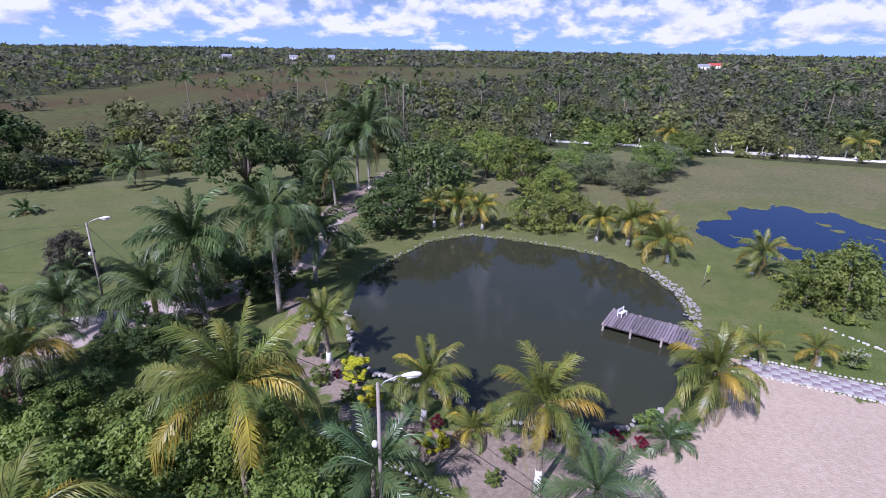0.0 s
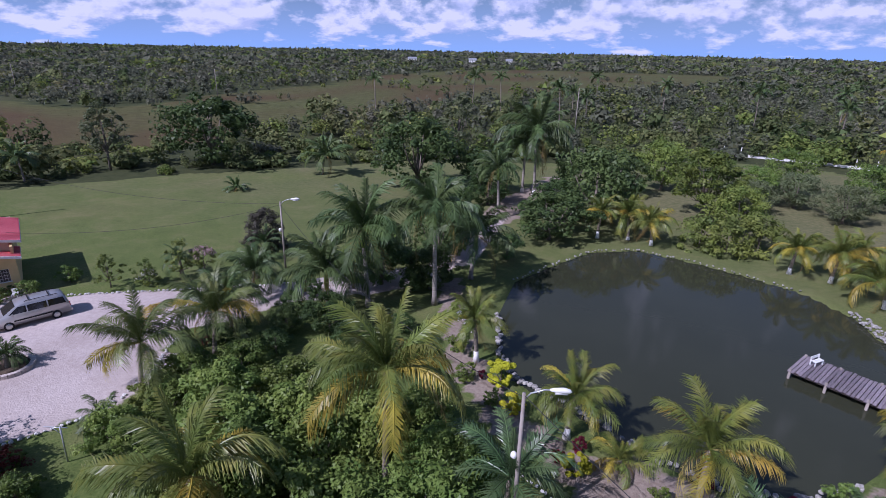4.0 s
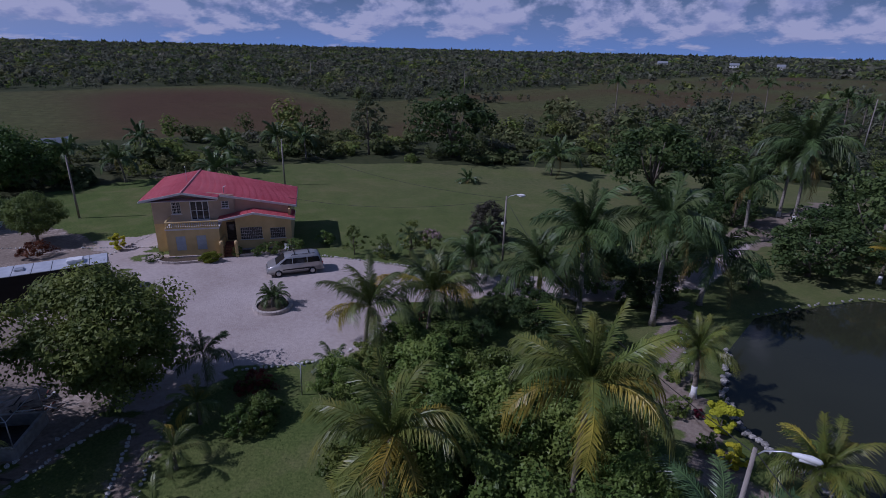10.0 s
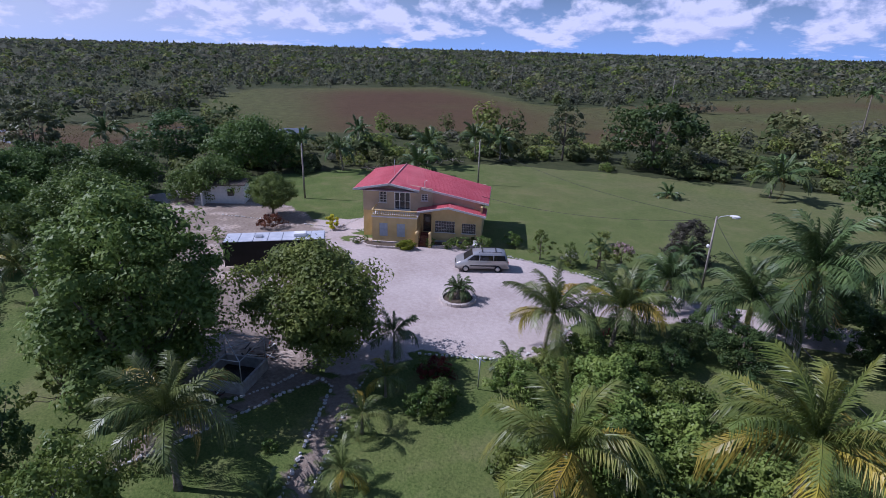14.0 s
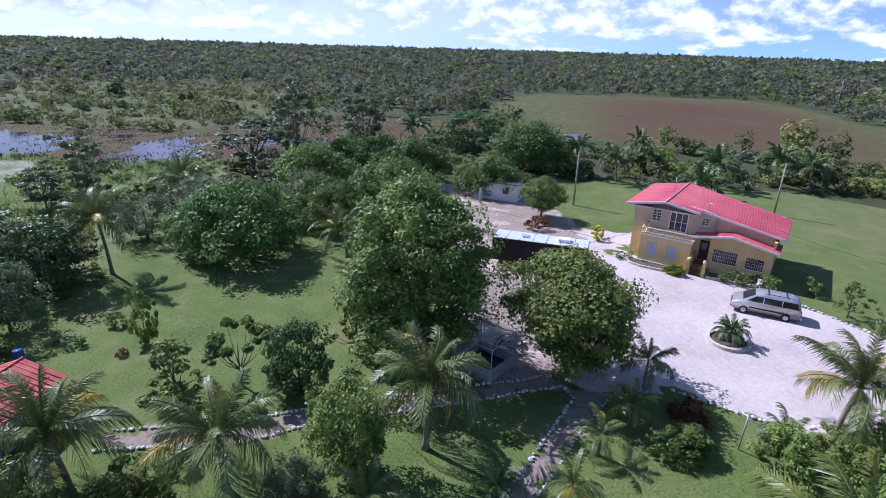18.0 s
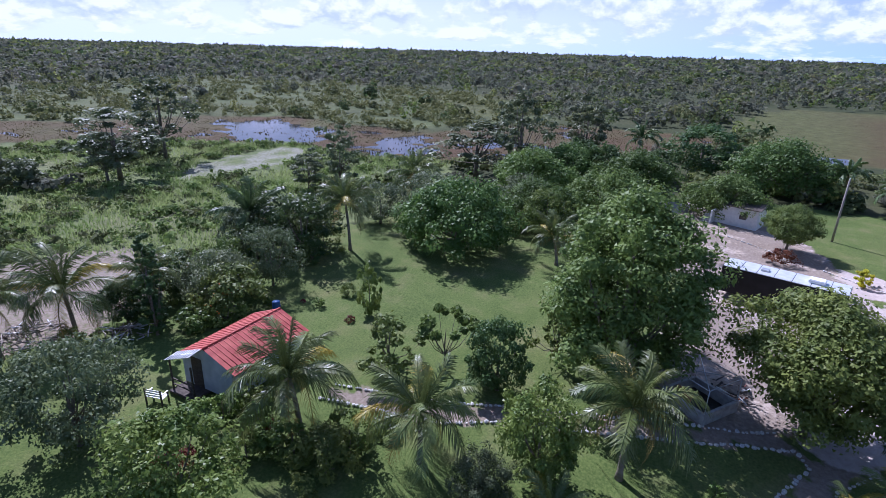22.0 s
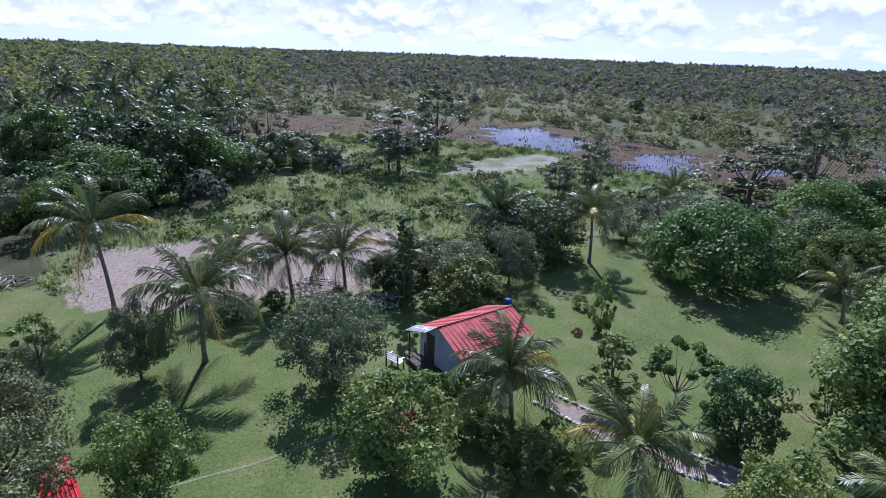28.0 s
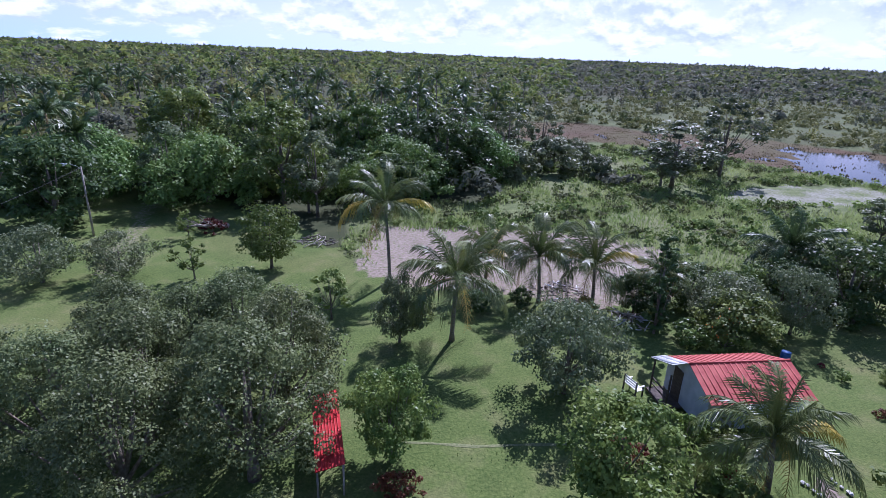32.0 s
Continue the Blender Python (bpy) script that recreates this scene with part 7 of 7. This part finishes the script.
    # uneven turf near the walk
    X, Y = rng.uniform(-62, 40, 24000), rng.uniform(-40, 64, 24000)
    k = inside(PROPERTY, X, Y) & ~inside(grown(POND, 0.6), X, Y) & ~inside(DRIVE, X, Y) & ~inside(SAND, X, Y) & ~inside(PONDSIDE, X, Y) & ~inside(LAGOON, X, Y) & ~inside(WALK_A, X, Y) & ~inside(WALK_B, X, Y)
    X, Y = X[k], Y[k]
    me = quads("turf", blades(rng, X, Y, np.full(len(X), -0.03), 4, 0.05, 0.03, 0.5), M["turf"], 3)
    thing("turf", "coarse tufts in the mown lawn", "grass", kind="stuff", data=me)


build_rough()


def worn_line(points, width):
    """A thin pale line worn into the lawn."""
    bm = bmesh.new()
    rng = random.Random(4)
    rows = []
    for (ax, ay), (bx, by) in zip(points, points[1:]):
        L = math.hypot(bx - ax, by - ay)
        nx, ny = -(by - ay) / L, (bx - ax) / L
        for i in range(int(L / 0.4)):
            s = i / int(L / 0.4)
            x, y, w = ax + (bx - ax) * s, ay + (by - ay) * s, width * rng.uniform(0.6, 1.2)
            z = float(ground_height(np.array([x]), np.array([y]))[0]) + 0.012
            rows.append([bm.verts.new((x + nx * w * k, y + ny * w * k, z + 0.012 * (k == 0))) for k in (-0.5, 0, 0.5)])
    for a, b in zip(rows, rows[1:]):
        for k in (0, 1):
            bm.faces.new((a[k], a[k + 1], b[k + 1], b[k]))
    ob = thing("worn_line", "thin pale line worn across the lawn", "path", kind="structure")
    part("strip", bm, M["worn_grass"], ob)


worn_line([(-5.0, -23.0), (-6.4, -22.7), (-8.6, -22.1), (-11.2, -21.8), (-13.6, -21.4)], 0.22)


# ---- whitewashed and grey border stones ----
def stone_mesh(seed, mat):
    rng = random.Random(seed)
    bm = bmesh.new()
    bmesh.ops.create_icosphere(bm, subdivisions=1, radius=0.5)
    for v in bm.verts:
        v.co *= rng.uniform(0.78, 1.12)
        v.co.z *= 0.72
    me = bpy.data.meshes.new("stone")
    bm.to_mesh(me); bm.free()
    me.materials.append(mat)
    return me


STONES = {k: [stone_mesh(i, M[k]) for i in range(5)] for k in ("white_stone", "grey_stone")}


def stone_row(points, label, kind="white_stone", size=0.25, gap=0.27, seed=0, jitter=0.06, z=0.02, limit=300):
    rng = random.Random(seed)
    x0, y0 = points[0]
    ob = thing("stone_border", label, "stone border", pose(x0, y0, 0))
    n = 0
    for (ax, ay), (bx, by) in zip(points, points[1:]):
        L = math.hypot(bx - ax, by - ay)
        k = max(1, int(L / gap))
        for i in range(k):
            if n >= limit:
                return ob
            s = (i + rng.uniform(-0.2, 0.2)) / k
            d = size * rng.uniform(0.7, 1.25)
            part("stone", STONES[kind][rng.randrange(5)], None, ob, at=pose(ax + (bx - ax) * s - x0 + rng.uniform(-jitter, jitter), ay + (by - ay) * s - y0 + rng.uniform(-jitter, jitter), z + d * 0.2, rng.uniform(-20, 20), rng.uniform(-20, 20), rng.uniform(0, 360)) @ Matrix.Scale(d, 4))
            n += 1
    return ob


stone_row([(-46.4, 26.6), (-42, 29.3), (-34, 33.5), (-27, 37.2), (-21, 42.2), (-16.6, 45.5)], "row of whitewashed stones edging the gravel driveway", gap=0.33)
stone_row([(-29.2, 14.0), (-27.8, 16.0), (-26.4, 18.4), (-26.1, 20.2), (-26.6, 23.0), (-28.4, 27.0)], "whitewashed stones between driveway and garden", gap=0.32, seed=1)
stone_row([(-19.4, 2.0), (-20.6, 2.75), (-22.6, 4.1), (-25.2, 5.8), (-28.2, 7.7), (-29.4, 7.3)], "whitewashed stones along the shaded garden path", gap=0.27, seed=2, size=0.24)
stone_row([(-18.8, 3.1), (-20.5, 4.2), (-22.3, 5.5), (-24.2, 6.7), (-27.4, 9.0), (-29.2, 10.7)], "whitewashed stones along the shaded garden path", gap=0.3, seed=3, size=0.2)
stone_row([(-30.6, 6.5), (-29.9, 4.9), (-29.5, 3.0), (-28.4, -1.0), (-26.6, -7.6), (-25.5, -10.4), (-24.4, -17.3)], "whitewashed stones edging the gravel walk to the hut", gap=0.25, seed=4)
stone_row([(-29.3, 7.2), (-28.7, 4.8), (-28.0, 2.8), (-26.9, -1.0), (-25.0, -7.6), (-23.8, -10.0), (-22.9, -17.3)], "whitewashed stones edging the gravel walk to the hut", gap=0.25, seed=5)
stone_row([(-66.8, 6.5), (-63.2, 10.4), (-61.2, 11.4)], "pale stones lining the yard before the shed", gap=0.4, seed=19, size=0.26)
stone_row([(-59.6, 14.2), (-56.4, 17.6), (-53.6, 20.6)], "whitewashed stones edging the lawn beside the house", gap=0.32, seed=20, size=0.24)
stone_row(POND[11:13] + [(18.0, 33.0)], "grey stones heaped along the pond bank", "grey_stone", gap=0.09, seed=6, size=0.26, jitter=0.5)
stone_row(POND[2:9], "grey stones lining the far pond bank", "grey_stone", gap=0.42, seed=7, size=0.24, jitter=0.25)
stone_row(grown(POND, 0.5)[9:12], "grey stones heaped along the pond bank", "grey_stone", gap=0.06, seed=17, size=0.26, jitter=0.55)
stone_row(POND[14:19], "pale stones and concrete edging the near pond bank", "grey_stone", gap=0.34, seed=8, size=0.4, jitter=0.2)
stone_row(POND[18:] + POND[:2], "pale stones and concrete edging the near pond bank", "grey_stone", gap=0.27, seed=18, size=0.4, jitter=0.2)
stone_row([(29.6, 36.9), (30.4, 35.6), (31.6, 33.5), (35.0, 30.2), (40, 27)], "whitewashed stones curving round a planted bed", gap=0.34, seed=9, size=0.3)
stone_row([(20.3, 33.0), (22.1, 32.1), (28.5, 29.4), (36, 26.0)], "whitewashed stones edging the chequered walkway", gap=0.27, seed=10)
stone_row([(19.9, 30.9), (20.7, 30.2), (27.0, 27.4), (35, 23.6)], "whitewashed stones edging the chequered walkway", gap=0.27, seed=11)
stone_row([(-55.8, 15.6), (-59.2, 20.6), (-60.4, 23.2)], "whitewashed stones along the lane beside the house", gap=0.5, seed=12)
stone_row([(-3.0, 22.0), (-1.4, 21.0), (0.6, 19.6), (2.4, 18.6)], "whitewashed stones along the waterside garden path", gap=0.3, seed=15, size=0.2)
stone_row([(-8.0, 33.6), (-9.6, 36.0), (-10.8, 40.0)], "whitewashed stones along the waterside garden path", gap=0.6, seed=16, size=0.22)


# ---- chequered walkway ----
def walkway():
    a, b = Vector((20.4, 31.6, 0)), Vector((36.0, 24.9, 0))
    turn = math.degrees(math.atan2(b.y - a.y, b.x - a.x))
    ob = thing("walkway", "walkway of grey and plum concrete blocks laid in a chequer", "walkway", pose(a.x, a.y, 0, 0, 0, turn), kind="structure")
    bed = part("bed", box(0, (b - a).length, -0.95, 0.95, -0.05, 0.035), M["concrete"], ob)
    me = [mesh_from("paving_block", *plank_data(0.52, 0.40), M[k]) for k in ("concrete", "plum")]
    for i in range(30):
        for j in range(4):
            part("paving_block", me[(i + j) % 2], None, ob, at=pose(0.3 + i * 0.56, -0.66 + j * 0.44, 0.05, 0, 0, 0))


walkway()


# ---- island bed ----
def island():
    ob = thing("planter_ring", "round whitewashed stone ring round the driveway palm", "planter", pose(-35.4, 20.3, 0))
    rng = random.Random(3)
    for i in range(26):
        a = i / 26 * 2 * math.pi
        part("kerb_stone", mesh_from("kerb_stone", *plank_data(0.30, 0.34), M["kerb"]), None, ob, at=pose(1.35 * math.cos(a), 1.35 * math.sin(a), 0.10, 0, 0, math.degrees(a)) @ Matrix.Diagonal((1, 1, 8, 1)))
    bm = bmesh.new()
    bmesh.ops.create_circle(bm, cap_ends=True, segments=24, radius=1.25)
    for v in bm.verts:
        v.co.z = 0.12
    part("soil", bm, M["soil"], ob)


island()


# ---- white shed ----
def shed():
    ob = thing("shed", "small white rendered shed with a dark low roof and outside steps", "shed", pose(-72.6, 5.3, 0, 0, 0, 68))
    part("wall", wall_with_holes(0, 4.6, 0, 2.5, [(2.6, 3.4, 1.0, 1.9)], 0, 0.2), M["white_paint"], ob)
    part("wall", box(0, 4.6, 3.0, 3.2, 0, 2.5), M["white_paint"], ob)
    for x in (0, 4.4):
        part("wall", box(x, x + 0.2, 0.2, 3.0, 0, 2.5), M["white_paint"], ob)
    part("window", box(2.6, 3.4, 0.08, 0.12, 1.0, 1.9), M["glass"], ob)
    roof_plane(ob, [(-0.3, 1.6, 2.85), (4.9, 1.6, 2.85), (4.9, -0.4, 2.45), (-0.3, -0.4, 2.45)], "dark_wood", "dark roof sheet", 8)
    roof_plane(ob, [(-0.3, 1.6, 2.85), (4.9, 1.6, 2.85), (4.9, 3.6, 2.45), (-0.3, 3.6, 2.45)], "dark_wood", "dark roof sheet", 8)
    for i in range(6):
        part("step", box(-1.2, -0.2, -1.2 + i * 0.26, -0.94 + i * 0.26, 0, 0.18 * (i + 1)), M["concrete"], ob)
    part("stair_wall", box(-0.2, -0.05, -1.3, 0.5, 0, 1.7), M["white_paint"], ob)


shed()


# ---- walled pit with iron frame ----
def pit():
    ob = thing("walled_tank", "low concrete tank with a grey pipe frame over it", "tank", pose(-31.4, 0.7, 0, 0, 0, 50.7))
    W = 2.9
    for x0, x1, y0, y1 in ((0, W, 0, 0.18), (0, W, W - 0.18, W), (0, 0.18, 0.18, W - 0.18), (W - 0.18, W, 0.18, W - 0.18)):
        part("wall", box(x0, x1, y0, y1, 0, 0.75, 0.012), M["concrete"], ob, "pale concrete tank wall")
    part("floor", box(0.18, W - 0.18, 0.18, W - 0.18, 0, 0.06), M["iron"], ob)
    c = [(0.09, 0.09), (W - 0.09, 0.09), (W - 0.09, W - 0.09), (0.09, W - 0.09)]
    for x, y in c:
        part("post", tube([(x, y, 0.74), (x, y, 2.2)], 0.03, 6), M["zinc"], ob, "grey pipe post")
    for a, b in (*zip(c, c[1:] + c[:1]), (c[0], c[2]), (c[1], c[3])):
        part("rail", tube([(*a, 2.2), (*b, 2.2)], 0.026, 6), M["zinc"], ob, "grey pipe rail")
    p = thing("timber_panel", "square orange-brown board leaning in the tank", "board", pose(-31.55, 1.35, 0.06, 68, 0, 50.7))
    part("board", box(0, 1.1, 0, 0.95, 0, 0.03), M["orange_board"], p)
    part("batten", box(0.05, 0.13, 0.02, 0.93, 0.03, 0.06), M["dark_wood"], p)
    pole = thing("thin_pole", "thin leaning pole beside the concrete tank", "pole", pose(-32.9, 0.2, 0, 4, -6, 0))
    part("post", tube([(0, 0, 0), (0, 0, 4.2)], [0.035, 0.025], 6), M["pole_wood"], pole)
    rng = random.Random(6)
    for label, x, y, n in (("heap of scrap timber and pale rubbish under the trees", -33.6, 4.4, 26), ("scattered scrap and stones beside the concrete tank", -29.2, 1.6, 16)):
        heap = thing("scrap_pile", label, "scrap", pose(x, y, 0))
        for i in range(n):
            part("scrap_piece", box(-0.5, 0.5, -0.06, 0.06, 0, 0.05), M["white_paint" if i % 5 == 0 else "brick_red" if i % 7 == 3 else "dark_wood"], heap, at=pose(rng.uniform(-1.1, 1.1), rng.uniform(-1.1, 1.1), rng.uniform(0.02, 0.35), rng.uniform(-25, 25), rng.uniform(-25, 25), rng.uniform(0, 360)) @ Matrix.Scale(rng.uniform(0.3, 1.1), 4))
    low = thing("garden_wall", "short low whitewashed wall at the drive's corner", "wall", pose(-31.5, 7.9, 0, 0, 0, 128))
    part("wall", box(0, 1.5, -0.12, 0.12, 0, 0.55, 0.03), M["whitewash"], low)


pit()


# ---- red sheet-metal lean-to under the trees ----
def lean_to():
    ob = thing("lean_to", "low lean-to under the trees roofed in red ribbed sheet", "shelter", pose(-2.35, -20.0, 0, 0, 0, -88))
    roof_plane(ob, [(0, 0.1, 1.75), (0, 1.35, 1.5), (5.4, 1.35, 1.5), (5.4, 0.1, 1.75)], "zinc_red", "bright red ribbed sheet", 9, thick=0.03)
    for x in (0.1, 2.7, 5.3):
        for y, z in ((0.18, 1.7), (1.27, 1.48)):
            part("post", tube([(x, y, 0), (x, y, z)], 0.05, 6), M["pole_wood"], ob)


lean_to()


# ---- bench by the hut, barrel, gate frame, flag ----
def chair(m):
    ob = thing("garden_bench", "weathered white slatted garden bench beside the hut", "bench", m)
    for i in range(4):
        part("seat_slat", box(-0.55, 0.55, -0.25 + i * 0.13, -0.15 + i * 0.13, 0.42, 0.45), M["white_paint"], ob)
    for i in range(3):
        part("back_slat", box(-0.55, 0.55, 0.27, 0.30, 0.55 + i * 0.15, 0.66 + i * 0.15), M["white_paint"], ob)
    for x in (-0.5, 0.5):
        part("arm", box(x - 0.04, x + 0.04, -0.28, 0.30, 0.64, 0.68), M["white_paint"], ob)
        part("leg", box(x - 0.035, x + 0.035, -0.26, -0.19, 0, 0.64), M["dark_wood"], ob)
        part("leg", box(x - 0.035, x + 0.035, 0.25, 0.32, 0, 1.0), M["dark_wood"], ob)


chair(pose(-18.9, -25.0, 0, 0, 0, -80))
drum = thing("water_drum", "blue plastic drum under the bushes", "drum", pose(-30.4, -26.2, 0))
part("barrel", tube([(0, 0, 0), (0, 0, 0.1), (0, 0, 0.45), (0, 0, 0.8), (0, 0, 0.9)], [0.27, 0.29, 0.31, 0.29, 0.27], 16), M["plastic_blue"], drum)
part("rim", tube([(0, 0, 0.88), (0, 0, 0.92)], 0.28, 16), M["plastic_blue"], drum)
flag = thing("marker_flag", "faded green flag on a pole at the pond bank", "flag", pose(23.4, 44.4, 0))
part("pole", tube([(0, 0, 0), (0.1, 0, 2.2)], 0.025, 6), M["pole_wood"], flag)
part("cloth", slab([(0.1, 0, 2.2), (0.45, 0.1, 2.05), (0.42, 0.12, 1.4), (0.08, 0, 1.5)], 0.01), M["flag_green"], flag)
fr = thing("washing_post", "grey pipe washing-line post beside the driveway", "post", pose(-24.3, 15.4, 0, 3, 4, 20))
part("post", tube([(0, 0, 0), (0, 0, 2.2)], 0.04, 7), M["zinc"], fr)
part("crossbar", tube([(-0.75, 0, 2.15), (0.35, 0, 2.15)], 0.03, 6), M["zinc"], fr)
part("brace", tube([(-0.4, 0, 2.15), (0, 0, 1.75)], 0.02, 6), M["zinc"], fr)
for x, y in ((-10.2, 36.6), (-44.9, 27.6)):
    c = thing("plastic_chair", "white moulded plastic chair", "chair", pose(x, y, 0, 0, 0, 40))
    part("seat", box(-0.22, 0.22, -0.22, 0.22, 0.40, 0.44, 0.015), M["plastic_white"], c)
    part("backrest", box(-0.22, 0.22, 0.19, 0.23, 0.44, 0.85, 0.015), M["plastic_white"], c)
    for sx in (-0.18, 0.18):
        for sy in (-0.18, 0.18):
            part("leg", box(sx - 0.025, sx + 0.025, sy - 0.025, sy + 0.025, 0, 0.40), M["plastic_white"], c)

# ---- brush piles, logs and a fallen tree ----
def brush_pile(x, y, radius, height, count, label, seed, pale=4):
    rng = random.Random(seed)
    ob = thing("brush_pile", label, "brush pile", pose(x, y, 0))
    for i in range(count):
        r, a = radius * rng.random() ** 0.6, rng.uniform(0, 6.28)
        top = height * max(0.1, 1 - r / radius)
        L, bend = rng.uniform(0.5, 1.7), rng.uniform(-0.15, 0.15)
        stick = tube([(-L / 2, 0, 0), (0, bend, bend * 0.5), (L / 2, 0, 0)], [0.05, 0.045, 0.02], 5)
        part("stick", stick, M["zinc" if pale and i % pale == 0 else "pole_wood" if i % 3 else "dark_wood"], ob, at=pose(r * math.cos(a), r * math.sin(a), 0.06 + rng.uniform(0, top), rng.uniform(-15, 15), rng.uniform(-22, 22), rng.uniform(0, 360)))


brush_pile(-20.2, -38.9, 2.2, 0.8, 60, "heap of cut branches and dry fronds beside the gravel patch", 1, 6)
brush_pile(-23.4, -33.2, 1.5, 0.5, 40, "heap of pale rubbish and sticks under the palms", 2, 2)
brush_pile(-0.9, -53.4, 1.8, 0.6, 44, "heap of brown branches at the lawn's edge", 3, 0)
brush_pile(-86.5, 47.0, 3.2, 0.7, 50, "heap of cut brush behind the lawn", 4, 0)
brush_pile(-84.0, 33.0, 2.6, 0.6, 40, "heap of cut brush behind the lawn", 5, 0)


def fallen_tree(x, y, turn):
    rng = random.Random(8)
    ob = thing("fallen_tree", "bare grey fallen tree with spreading dead branches", "fallen tree", pose(x, y, 0, 0, 0, turn))
    part("trunk", tube([(0, 0, 0.25), (1.8, 0.1, 0.6), (3.6, 0.2, 1.1)], [0.24, 0.18, 0.1], 8), M["pole_wood"], ob)
    for i in range(12):
        s0 = rng.uniform(1.2, 3.6)
        a, L = rng.uniform(-1.2, 1.2), rng.uniform(1.0, 2.4)
        p = Vector((s0, 0.05 * s0, 0.25 + 0.23 * s0))
        d = Vector((math.cos(a), math.sin(a), rng.uniform(0.1, 0.9)))
        part("branch", tube([p, p + d * L * 0.5 + Vector((0, 0, 0.1)), p + d * L], [0.06, 0.04, 0.012], 5), M["pole_wood"], ob)


fallen_tree(8.2, -59.0, 40)

# ---- poles and cables ----
utility_pole(-70.7, 17.1, 7.0, "weathered utility pole on the lawn behind the house")
utility_pole(-68.5, 42.5, 6.5, "dark utility pole at the lawn's edge")
utility_pole(-10.5, 139.0, 11.5, "tall utility pole among the trees")
utility_pole(-150.0, 180.0, 11.0, "distant utility pole in the marsh")
utility_pole(-215.0, 150.0, 12.0, "distant utility pole in the marsh")


def cable(a, b, sag, label):
    a, b = Vector(a), Vector(b)
    pts = [a.lerp(b, i / 14) - Vector((0, 0, sag * 4 * (i / 14) * (1 - i / 14))) for i in range(15)]
    ob = thing("overhead_cable", label, "cable")
    part("wire", tube(pts, 0.016, 4), M["cable"], ob)


cable((-2.5, 18.1, 7.3), (8.5, 13.0, 3.0), 0.3, "black cable strung from the waterside lamp post")
cable((-2.5, 18.1, 7.2), (-28.2, 40.4, 6.3), 1.6, "black cable strung between the lamp posts")
cable((-28.2, 40.4, 6.3), (-48.5, 30.2, 4.4), 0.9, "black cable strung from lamp post to house")
cable((-28.2, 40.4, 6.4), (-68.5, 42.5, 6.3), 1.2, "black cable strung across the lawn")
cable((20.4, -57.5, 6.8), (30, -30, 5.0), 0.8, "pale cable strung from the lamp post by the track")
cable((-68.5, 42.5, 6.4), (-70.7, 17.1, 6.8), 0.7, "black cable strung behind the house")


# ---- the far road and its fence ----
def far_road():
    pts = [(20.9, 126.8), (34.0, 124.0), (46.7, 119.8), (61.4, 114.2), (84.7, 106.8), (120, 96)]
    ob = thing("road", "pale limestone road with a whitewashed kerb at the wood's edge", "road", kind="structure")
    for (ax, ay), (bx, by) in zip(pts, pts[1:]):
        L, t = math.hypot(bx - ax, by - ay), math.degrees(math.atan2(by - ay, bx - ax))
        part("road_slab", box(-0.2, L + 0.2, 0.3, 3.0, -0.2, 0.10), M["pale_road"], ob, at=pose(ax, ay, 0, 0, 0, t))
        part("kerb", box(-0.2, L + 0.2, -0.2, 0.3, -0.2, 0.34), M["whitewash"], ob, at=pose(ax, ay, 0, 0, 0, t))
    f = thing("post_fence", "pale timber post fence along the far road", "fence", pose(20.9, 126.8, 0))
    for (ax, ay), (bx, by) in zip(pts, pts[1:]):
        n = int(math.hypot(bx - ax, by - ay) / 3.0)
        for i in range(n):
            part("post", box(-0.08, 0.08, -0.08, 0.08, 0, 1.4), M["whitewash"], f, at=Matrix.Translation((ax + (bx - ax) * i / n - 20.9 + 1.0, ay + (by - ay) * i / n - 126.8 + 3.6, 0)))


far_road()


# ---- distant houses ----
def far_house(x, y, w, roof):
    ob = thing("distant_house", "small pale house far off among the trees", "house", pose(x, y, 0, 0, 0, math.degrees(math.atan2(y, x)) + 90))
    part("wall", box(-w / 2, w / 2, -4, 4, 0, 6), M["white_paint"], ob)
    roof_plane(ob, [(-w / 2 - 0.5, 0, 8.4), (w / 2 + 0.5, 0, 8.4), (w / 2 + 0.5, -4.6, 5.9), (-w / 2 - 0.5, -4.6, 5.9)], roof, "pale roof")
    roof_plane(ob, [(-w / 2 - 0.5, 0, 8.4), (w / 2 + 0.5, 0, 8.4), (w / 2 + 0.5, 4.6, 5.9), (-w / 2 - 0.5, 4.6, 5.9)], roof, "pale roof")
    for i in range(3):
        u = -w / 2 + w * (i + 0.5) / 3
        part("window", box(u - 0.6, u + 0.6, 3.95, 4.03, 3.4, 4.8), M["glass"], ob)


for x, y, w, roof in ((-330, 860, 14, "zinc"), (-235, 880, 12, "zinc"), (-180, 900, 10, "zinc"), (290, 640, 12, "zinc"), (330, 700, 14, "hut_red")):
    far_house(x, y, w, roof)
